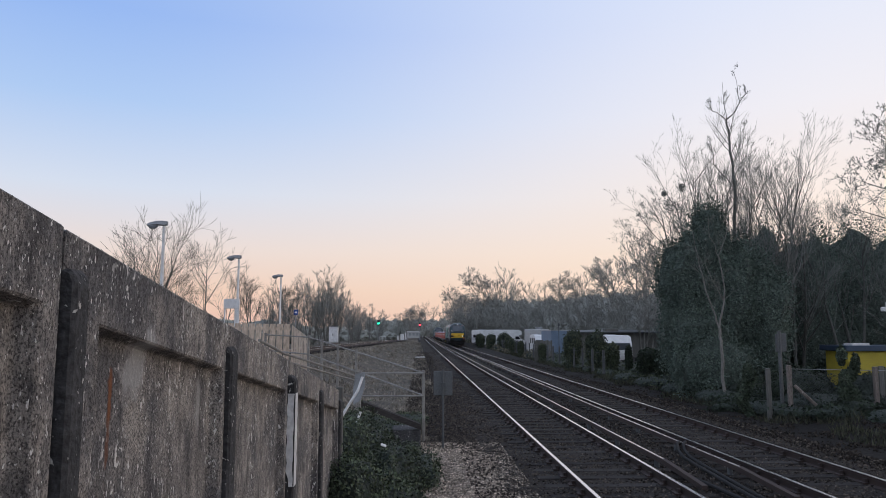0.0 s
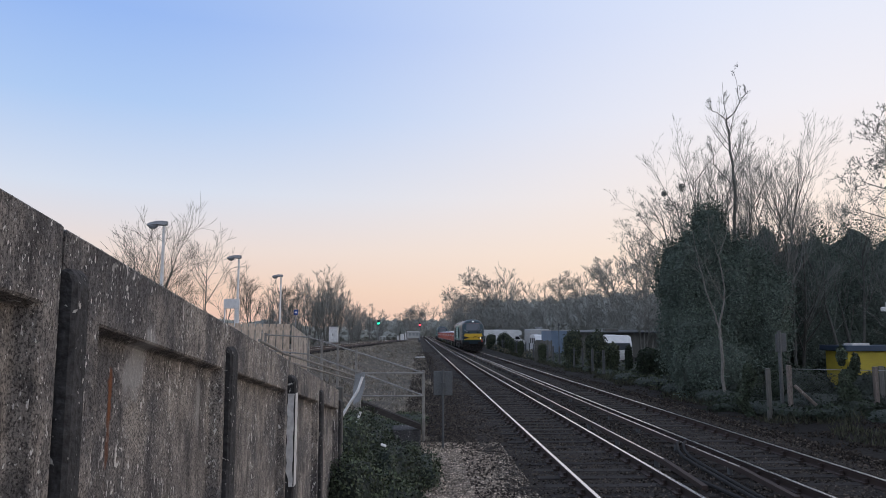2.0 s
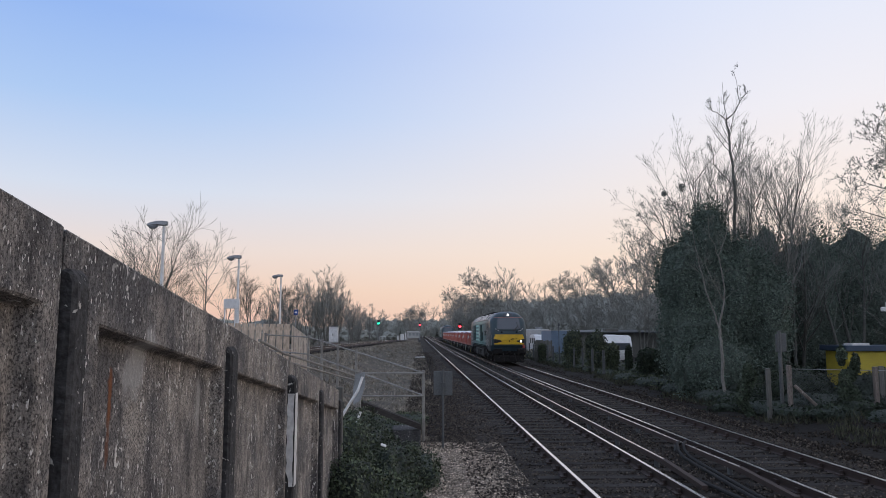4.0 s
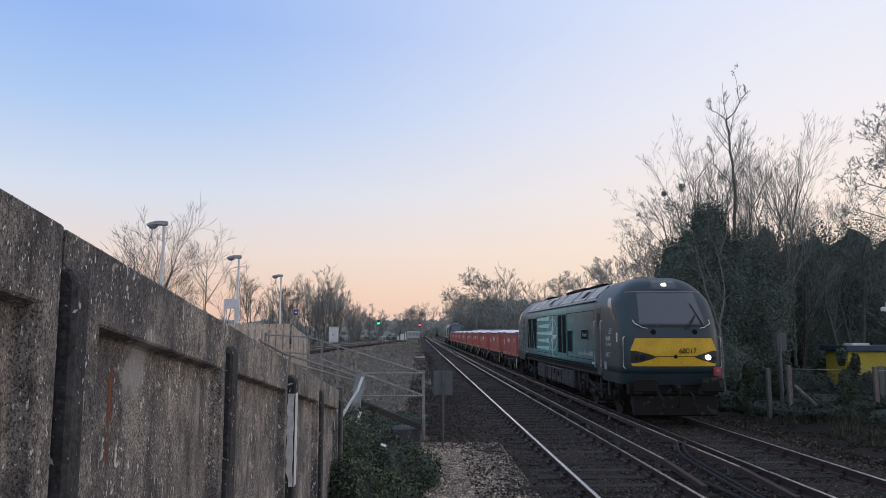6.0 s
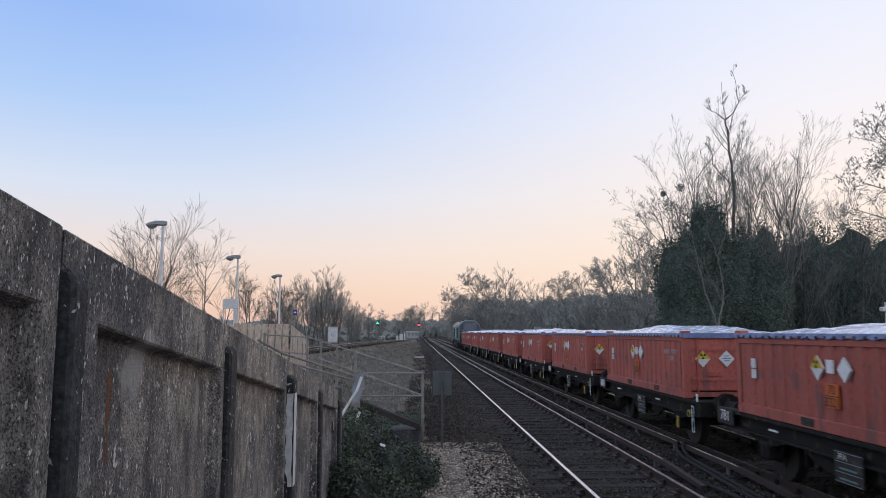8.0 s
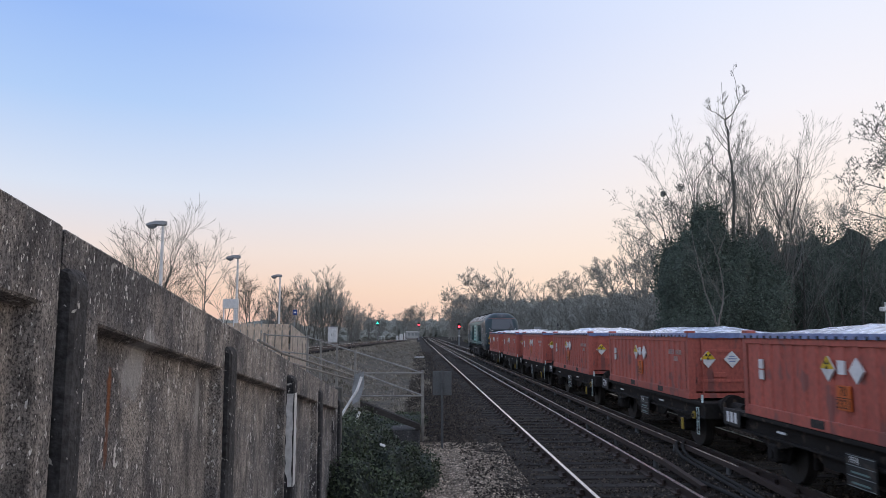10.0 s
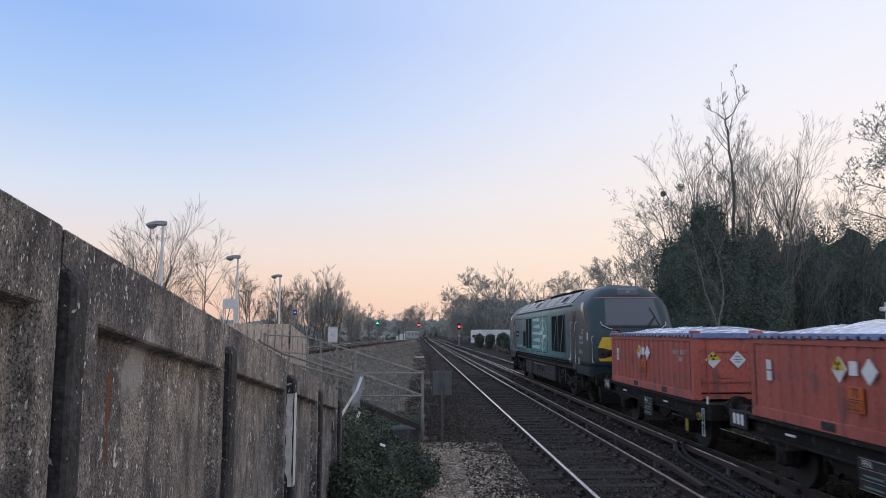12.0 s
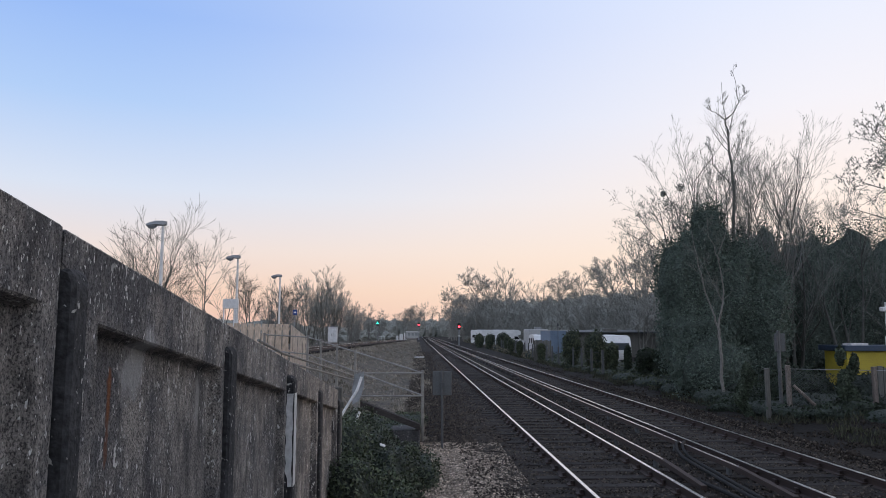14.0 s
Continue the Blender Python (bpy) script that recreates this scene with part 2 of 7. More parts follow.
def wall_concrete():
    """Old cast concrete: brown and grey patches, run-down streaks, pale lichen flecks, pitted."""
    m = bpy.data.materials.new("wall_concrete")
    m.use_nodes = True
    nt = m.node_tree
    N, L = nt.nodes.new, nt.links.new
    bs = nt.nodes["Principled BSDF"]
    co = N("ShaderNodeTexCoord")

    def noise_of(scale, stretch, detail=5.0, rough=0.6):
        mp, n = N("ShaderNodeMapping"), N("ShaderNodeTexNoise")
        mp.inputs["Scale"].default_value = stretch
        L(co.outputs["Object"], mp.inputs[0])
        L(mp.outputs[0], n.inputs["Vector"])
        n.inputs["Scale"].default_value, n.inputs["Detail"].default_value, n.inputs["Roughness"].default_value = scale, detail, rough
        return n.outputs["Fac"]

    def span(v, a, b, c, d):
        r = N("ShaderNodeMapRange")
        for i, x in enumerate((a, b, c, d)):
            r.inputs[i + 1].default_value = x
        L(v, r.inputs[0])
        return r.outputs[0]

    def over(f, a, b):
        x = N("ShaderNodeMix")
        x.data_type = "RGBA"
        L(f, x.inputs[0])
        for i, v in ((6, a), (7, b)):
            if isinstance(v, tuple):
                x.inputs[i].default_value = (*v, 1)
            else:
                L(v, x.inputs[i])
        return x.outputs[2]
    patch, streak, pale = noise_of(2.1, (1, 1, 0.8), 10, 0.74), noise_of(8, (1, 1, 0.35), 9, 0.8), noise_of(5, (1, 1, 0.45), 9, 0.78)
    fleck, pit, grit = noise_of(24, (1, 1, 0.5), 3), noise_of(55, (1, 1, 0.7), 5, 0.7), noise_of(130, (1, 1, 0.7), 4, 0.7)
    run, gate, chip = noise_of(30, (1, 1, 0.33), 6, 0.75), noise_of(1.7, (1, 1, 0.6), 4), noise_of(68, (1, 1, 0.5), 2)
    c = over(span(patch, 0.40, 0.58, 0, 1), (0.50, 0.445, 0.39), (0.165, 0.157, 0.157))
    c = over(span(streak, 0.48, 0.62, 0, 0.8), c, (0.07, 0.064, 0.063))
    c = over(span(run, 0.52, 0.66, 0, 0.65), c, (0.062, 0.057, 0.056))
    c = over(span(run, 0.33, 0.43, 0.4, 0.0), c, (0.44, 0.40, 0.36))
    c = over(span(pale, 0.57, 0.65, 0, 0.6), c, (0.42, 0.385, 0.345))
    c = over(span(grit, 0.40, 0.54, 0.85, 0.0), c, (0.022, 0.02, 0.02))

    def gated(v, lo, hi, g, ga, gb):
        q = N("ShaderNodeMath")
        q.operation = "MULTIPLY"
        L(span(v, lo, hi, 0, 0.95), q.inputs[0])
        L(span(g, ga, gb, 0.0, 1.0), q.inputs[1])
        return q.outputs[0]
    c = over(gated(fleck, 0.645, 0.66, gate, 0.44, 0.52), c, (0.74, 0.72, 0.68))
    c = over(gated(chip, 0.655, 0.67, gate, 0.38, 0.50), c, (0.76, 0.74, 0.70))
    # one pale spalled scar, a smaller one, and a rust run under an old fixing
    warp = noise_of(7, (1, 1, 1), 4)
    sp = N("ShaderNodeSeparateXYZ")
    L(co.outputs["Object"], sp.inputs[0])

    def calc(op, *args):
        n = N("ShaderNodeMath")
        n.operation = op
        for i, v in enumerate(args):
            if isinstance(v, (int, float)):
                n.inputs[i].default_value = v
            else:
                L(v, n.inputs[i])
        return n.outputs[0]
    wob = calc("SUBTRACT", warp, 0.5)
    for y0, z0, ry, rz, col, wy, amt in ((3.2, 2.22, 0.11, 0.16, (0.42, 0.41, 0.40), 1.6, 0.7), (4.15, 1.97, 0.05, 0.14, (0.42, 0.40, 0.375), 1.2, 0.6),
                                         (2.97, 1.98, 0.019, 0.22, (0.16, 0.062, 0.028), 2.2, 0.8), (2.972, 2.08, 0.010, 0.10, (0.24, 0.085, 0.03), 1.6, 0.85), (1.78, 2.62, 0.05, 0.07, (0.45, 0.42, 0.39), 1.4, 0.6)):
        a = calc("DIVIDE", calc("SUBTRACT", sp.outputs["Y"], y0), ry)
        b = calc("DIVIDE", calc("SUBTRACT", sp.outputs["Z"], z0), rz)
        d = calc("ADD", calc("SQRT", calc("ADD", calc("MULTIPLY", a, a), calc("MULTIPLY", b, b))), calc("MULTIPLY", wob, wy * 2))
        c = over(span(d, 0.55, 1.1, amt, 0.0), c, col)
    L(c, bs.inputs["Base Color"])
    bs.inputs["Roughness"].default_value = 0.92
    b1, b2 = N("ShaderNodeBump"), N("ShaderNodeBump")
    b1.inputs["Strength"].default_value, b1.inputs["Distance"].default_value = 1.0, 0.014
    b2.inputs["Strength"].default_value, b2.inputs["Distance"].default_value = 0.6, 0.02
    L(pit, b1.inputs["Height"])
    L(pale, b2.inputs["Height"])
    L(b2.outputs[0], b1.inputs["Normal"])
    L(b1.outputs[0], bs.inputs["Normal"])
    return m


M["wall"] = wall_concrete()

# ---- mesh tools ----


def link_mesh(name, me, material, parent=None, label=""):
    if material and not me.materials:
        me.materials.append(material)
    ob = new(name, me)
    if parent:
        ob.parent = parent
    if label:
        ob["label"] = label
    return ob


def part(name, bm, material, parent=None, label="", smooth=False):
    """Links a bmesh as one mesh object under a thing or a part."""
    me = bpy.data.meshes.new(name)
    bm.to_mesh(me)
    bm.free()
    if smooth:
        me.polygons.foreach_set("use_smooth", [True] * len(me.polygons))
    return link_mesh(name, me, material, parent, label)


def thing(name, label, category, group="", kind="", at=None):
    e = new(name)
    e.empty_display_size = 0.2
    tagged(e, label, category, group, kind)
    if at is not None:
        e.matrix_basis = at
    return e


def box(x0, y0, z0, x1, y1, z1, bevel=0.0, bm=None, m=None):
    bm = bm or bmesh.new()
    q = Matrix.LocRotScale(((x0 + x1) / 2, (y0 + y1) / 2, (z0 + z1) / 2), None, (abs(x1 - x0), abs(y1 - y0), abs(z1 - z0)))
    r = bmesh.ops.create_cube(bm, size=1.0, matrix=(m @ q) if m else q)
    if bevel:
        es = list({e for v in r["verts"] for e in v.link_edges})
        bmesh.ops.bevel(bm, geom=es, offset=bevel, segments=1, affect="EDGES", profile=0.5)
    return bm


def rod(a, b, r, r2=None, seg=10, bm=None, caps=True):
    """A round bar from a to b."""
    bm = bm or bmesh.new()
    a, b = Vector(a), Vector(b)
    d = b - a
    q = d.to_track_quat("Z", "Y").to_matrix().to_4x4()
    bmesh.ops.create_cone(bm, cap_ends=caps, segments=seg, radius1=r, radius2=r if r2 is None else r2, depth=d.length,
                          matrix=Matrix.Translation((a + b) / 2) @ q)
    return bm


def pipe(points, r, seg=8, bm=None):
    """A bent tube along points."""
    bm = bm or bmesh.new()
    pts = [Vector(p) for p in points]
    rings = []
    for i, p in enumerate(pts):
        t = (pts[min(i + 1, len(pts) - 1)] - pts[max(i - 1, 0)]).normalized()
        q = t.to_track_quat("Z", "Y")
        rings.append([bm.verts.new(p + q @ Vector((r * math.cos(2 * math.pi * k / seg), r * math.sin(2 * math.pi * k / seg), 0))) for k in range(seg)])
    for u, v in zip(rings, rings[1:]):
        for k in range(seg):
            bm.faces.new((u[k], u[(k + 1) % seg], v[(k + 1) % seg], v[k]))
    bm.faces.new(rings[0][::-1])
    bm.faces.new(rings[-1])
    return bm


def prism(outline, axis, a, b, bm=None):
    """Extrudes a closed outline (pairs) along x, y or z from a to b."""
    bm = bm or bmesh.new()

    def at(p, t):
        return {"x": (t, p[0], p[1]), "y": (p[0], t, p[1]), "z": (p[0], p[1], t)}[axis]
    va = [bm.verts.new(at(p, a)) for p in outline]
    vb = [bm.verts.new(at(p, b)) for p in outline]
    n = len(outline)
    bm.faces.new(va)
    bm.faces.new(vb[::-1])
    for i in range(n):
        bm.faces.new((va[i], vb[i], vb[(i + 1) % n], va[(i + 1) % n]))
    bmesh.ops.recalc_face_normals(bm, faces=bm.faces)
    return bm


def mesh_of(name, verts, faces):
    me = bpy.data.meshes.new(name)
    me.from_pydata(verts, [], faces)
    me.update()
    return me


def words(text, size, material, parent, at, name="lettering", depth=0.002):
    """Raised lettering in the built-in font, turned into a mesh."""
    cu = bpy.data.curves.new(name, "FONT")
    cu.body, cu.size, cu.extrude, cu.align_x, cu.align_y = text, size, depth, "CENTER", "CENTER"
    tmp = bpy.data.objects.new("tmp", cu)
    me = bpy.data.meshes.new_from_object(tmp)
    bpy.data.objects.remove(tmp)
    me.transform(at)
    me.materials.clear()
    me.materials.append(material)
    return link_mesh(name, me, material, parent)


# ---- ground, line and platform ramp ----
TRACK_NEAR, TRACK_FAR, GAUGE = 3.36, 6.74, 1.505


def smooth(a, b, t):
    """0 at a to 1 at b, eased."""
    t = min(max((t - a) / (b - a), 0), 1)
    return t * t * (3 - 2 * t)


BRANCH = ((-8.6, 46, 1.15), (-8.0, 59, 1.15), (-6.6, 82, 1.12), (-5.2, 110, 1.0), (-3.6, 150, 0.8), (-2.2, 210, 0.5), (-1.2, 270, 0.2), (0.6, 340, 0.0))


def branch(y):
    """Centre and rail height of the branch line at a distance y."""
    for (xa, ya, za), (xb, yb, zb) in zip(BRANCH, BRANCH[1:]):
        if y <= yb:
            f = max((y - ya) / (yb - ya), 0)
            return xa + (xb - xa) * f, za + (zb - za) * f
    return BRANCH[-1][0], BRANCH[-1][2]


def ground_z(x, y):
    """Height of the earth: flat by the line, a low bank on the branch side, a wooded slope beyond the yard."""
    z = -0.26
    z += 1.2 * smooth(-1.0, -6.0, x) * smooth(12, 30, y) * (1 - smooth(60, 280, y))
    z += 0.35 * smooth(10.0, 12.5, x) * (1 - smooth(25, 60, y))
    z += 14 * smooth(34, 130, x) * smooth(20, 120, y)
    if x < 1.0 or x > 9.6:
        z += 0.09 * noise.noise(Vector((x * 0.9, y * 0.7, 0))) + 0.05 * noise.noise(Vector((x * 2.7, y * 2.3, 5)))
    if y > 44 and x < 0:
        bx, bz = branch(y)
        f = 1 - smooth(2.0, 5.0, abs(x - bx))
        z = z * (1 - f) + (bz - 0.3) * f
    return z


def make_ground():
    xs = [-1500, -600, -250, -120, -70, -45, -30] + [-24 + 0.8 * i for i in range(62)] + [28, 34, 42, 52, 65, 80, 100, 130, 180, 300, 700, 1500]
    ys = [-400, -100, -30, -12] + [-6 + 1.0 * i for i in range(50)] + [45 + 3 * i for i in range(40)] + [170, 185, 205, 230, 260, 300, 360, 450, 600, 900, 1500, 3000]
    vs = [(x, y, ground_z(x, y)) for y in ys for x in xs]
    n = len(xs)
    fs = [(j * n + i, j * n + i + 1, (j + 1) * n + i + 1, (j + 1) * n + i) for j in range(len(ys) - 1) for i in range(n - 1)]
    me = mesh_of("ground", vs, fs)
    me.polygons.foreach_set("use_smooth", [True] * len(me.polygons))
    me.materials.append(M["ground"])
    me.materials.append(M["bank"])
    me.polygons.foreach_set("material_index", [1 if p.center.x < 0.4 and p.center.y > 14 else 0 for p in me.polygons])
    tagged(link_mesh("ground", me, M["ground"]), "brown earth with dead growth beside the railway", "ground", kind="structure")


def make_ballast():
    xs = [0.1, 0.7, 1.5] + [2.0 + 0.25 * i for i in range(25)] + [8.3, 8.8, 9.4]
    ys = [-12 + 0.5 * i for i in range(130)] + [54 + 4 * i for i in range(95)]
    vs = []
    for y in ys:
        for i, x in enumerate(xs):
            z = -0.16
            if i == 0 or i == len(xs) - 1:
                z = -0.42
            elif i == 1 or i == len(xs) - 2:
                z = -0.24
            z += 0.03 * noise.noise(Vector((x * 1.7, y * 1.7, 2))) - 0.03 * math.exp(-((x - 5.05) / 0.5) ** 2)
            vs.append((x + (0.15 * noise.noise(Vector((3, y * 0.6, i))) if i < 2 or i > len(xs) - 3 else 0), y, z))
    n = len(xs)
    fs = [(j * n + i, j * n + i + 1, (j + 1) * n + i + 1, (j + 1) * n + i) for j in range(len(ys) - 1) for i in range(n - 1)]
    me = mesh_of("ballast", vs, fs)
    tagged(link_mesh("ballast_bed", me, M["ballast"]), "dark grey-brown ballast under the double track", "ballast", kind="structure")


def scatter_stones(name, label, count, x0, x1, y0, y1, zf, smin, smax, material, seed, inside=None):
    rnd = random.Random(seed)
    vs, fs = [], []
    base = [(1, 0, 0), (-1, 0, 0), (0, 1, 0), (0, -1, 0), (0, 0, 1), (0, 0, -1)]
    tri = [(0, 2, 4), (2, 1, 4), (1, 3, 4), (3, 0, 4), (2, 0, 5), (1, 2, 5), (3, 1, 5), (0, 3, 5)]
    while len(vs) < count * 6:
        x = rnd.uniform(x0, x1)
        y = y0 + (y1 - y0) * rnd.random() ** 1.8
        if inside and not inside(x, y):
            continue
        s = rnd.uniform(smin, smax)
        q = Euler((rnd.uniform(0, 6.3), rnd.uniform(0, 6.3), rnd.uniform(0, 6.3))).to_matrix()
        o = Vector((x, y, zf(x, y) + s * 0.15))
        k = len(vs)
        for b in base:
            v = o + q @ (Vector(b) * s * rnd.uniform(0.6, 1.1))
            vs.append((v.x, v.y, v.z))
        fs += [(a + k, b + k, c + k) for a, b, c in tri]
    tagged(link_mesh(name, mesh_of(name, vs, fs), material), label, "stones", kind="stuff")


def make_track(cx, label, y0, y1, m=None, near=(6.0, 70.0)):
    t = thing("railway_track", label, "track", kind="structure")
    if m is not None:
        t.matrix_basis = m
    web = [(-0.07, -0.16), (0.07, -0.16), (0.07, -0.15), (0.015, -0.13), (0.012, -0.05), (0.036, -0.04), (0.036, -0.006),
           (-0.036, -0.006), (-0.036, -0.04), (-0.012, -0.05), (-0.015, -0.13), (-0.07, -0.15)]
    for s in (-1, 1):
        rx = cx + s * GAUGE / 2
        r = part("rail", prism([(rx + a, b) for a, b in web], "y", y0, y1), M["railside"], t, "rusty brown rail with a polished head")
        part("rail_head", prism([(rx - 0.029, -0.0055), (rx + 0.029, -0.0055), (rx + 0.029, -0.001), (rx + 0.022, 0.0), (rx - 0.022, 0.0), (rx - 0.029, -0.001)], "y", y0, y1),
             M["railhead"], r, "polished running surface")
    me = None
    y = near[0]
    while y < near[1]:
        if me is None:
            bm = box(-1.28, -0.125, -0.28, 1.28, 0.125, -0.142, 0.012)
            me = bpy.data.meshes.new("sleeper")
            bm.to_mesh(me)
            bm.free()
        ob = link_mesh("sleeper", me, M["sleeper"], t)
        ob.location = (cx + random.uniform(-0.03, 0.03), y, random.uniform(-0.012, 0.006))
        ob.rotation_euler = (0, 0, random.uniform(-0.012, 0.012))
        y += 0.68
    vs, fs = [], []

    def cube(x0, yy, z0, x1, yb, z1):
        k = len(vs)
        vs.extend([(x0, yy, z0), (x1, yy, z0), (x1, yb, z0), (x0, yb, z0), (x0, yy, z1), (x1, yy, z1), (x1, yb, z1), (x0, yb, z1)])
        fs.extend([(k + 4, k + 5, k + 6, k + 7), (k, k + 1, k + 5, k + 4), (k + 1, k + 2, k + 6, k + 5), (k + 2, k + 3, k + 7, k + 6), (k + 3, k, k + 4, k + 7)])
    while y < y1 - 1:
        cube(cx - 1.28, y - 0.12, -0.28, cx + 1.28, y + 0.12, -0.145)
        y += 0.68
    far = link_mesh("far_sleepers", mesh_of("far_sleepers", vs, fs), M["sleeper"], t)
    far["kind"] = "stuff"
    vs, fs = [], []
    y = near[0]
    while y < near[1]:
        for s in (-1, 1):
            rx = cx + s * GAUGE / 2
            for q in (-1, 1):
                cube(rx + q * 0.085 - 0.05, y - 0.085, -0.145, rx + q * 0.085 + 0.05, y + 0.085, -0.115)
                cube(rx + q * 0.055 - 0.025, y - 0.05, -0.12, rx + q * 0.055 + 0.025, y + 0.05, -0.06)
        y += 0.68
    ch = link_mesh("rail_chairs", mesh_of("rail_chairs", vs, fs), M["railside"], t)
    ch["kind"] = "stuff"
    return t


def make_branch():
    """The branch line: two rails and their sleepers following a gentle curve on the bank."""
    t = thing("railway_track", "branch line curving in on its bank", "track", kind="structure")
    st = [46 + 2.0 * k for k in range(146)]
    cen = [branch(y) for y in st]

    def sweep(name, prof, side, material, parent, label=""):
        vs, fs, n = [], [], len(prof)
        for y, (x, z) in zip(st, cen):
            vs += [(x + side * GAUGE / 2 + a, y, z + b) for a, b in prof]
        for j in range(len(st) - 1):
            for i in range(n):
                fs.append((j * n + i, j * n + (i + 1) % n, (j + 1) * n + (i + 1) % n, (j + 1) * n + i))
        return link_mesh(name, mesh_of(name, vs, fs), material, parent, label)
    for s in (-1, 1):
        r = sweep("rail", [(-0.035, -0.006), (-0.07, -0.16), (0.07, -0.16), (0.035, -0.006)], s, M["railside"], t, "rusty brown rail with a polished head")
        sweep("rail_head", [(-0.03, -0.0055), (0.03, -0.0055), (0.028, 0.0), (-0.028, 0.0)], s, M["railhead"], r, "polished running surface")
    bm = box(-1.28, -0.125, -0.28, 1.28, 0.125, -0.142, 0.012)
    me = bpy.data.meshes.new("sleeper")
    bm.to_mesh(me)
    bm.free()
    for k in range(150):
        y = 47 + 0.68 * k
        x, z = branch(y)
        ob = link_mesh("sleeper", me, M["sleeper"], t)
        ob.location = (x, y, z)
    return t


def make_conductor(cx, label, y0, y1, side):
    """The third rail on its white pots, ramped down at its near end."""
    t = thing("conductor_rail", label, "third rail", kind="structure")
    prof = [(-0.045, -0.03), (0.045, -0.03), (0.045, 0.055), (-0.045, 0.055)]
    bm = prism([(cx + a, b) for a, b in prof], "y", y0, y1)
    for v in bm.verts:
        if v.co.y < y0 + 0.01:
            v.co.z -= 0.0
    part("bar", bm, M["railside"], t)
    bm = prism([(cx - 0.018, 0.0545), (cx + 0.018, 0.0545), (cx + 0.016, 0.06), (cx - 0.016, 0.06)], "y", y0, y1)
    part("contact_face", bm, M["railhead"], t, "polished contact face")
    bm = bmesh.new()
    vs = [(cx - 0.045, y0, -0.03), (cx + 0.045, y0, -0.03), (cx + 0.045, y0, 0.06), (cx - 0.045, y0, 0.06),
          (cx - 0.045, y0 - 1.9, -0.1), (cx + 0.045, y0 - 1.9, -0.1), (cx + 0.045, y0 - 1.9, -0.03), (cx - 0.045, y0 - 1.9, -0.03)]
    b = [bm.verts.new(v) for v in vs]
    for f in ((0, 3, 2, 1), (4, 5, 6, 7), (3, 7, 6, 2), (0, 1, 5, 4), (0, 4, 7, 3), (1, 2, 6, 5)):
        bm.faces.new([b[i] for i in f])
    part("ramp_end", bm, M["railside"], t)
    y = y0 + 0.4
    while y < min(y1, 75):
        bm = rod((cx, y, -0.2), (cx, y, -0.03), 0.06, 0.045, seg=8)
        part("insulator", bm, M["signback"], t)
        y += 2.7
    return t


# ---- the precast concrete boundary wall down the ramp ----
WALL_X, WALL_STEP, WALL_Y0 = -1.15, 2.12, 2.385


def wall_top(y):
    return 3.025 - 0.1395 * y


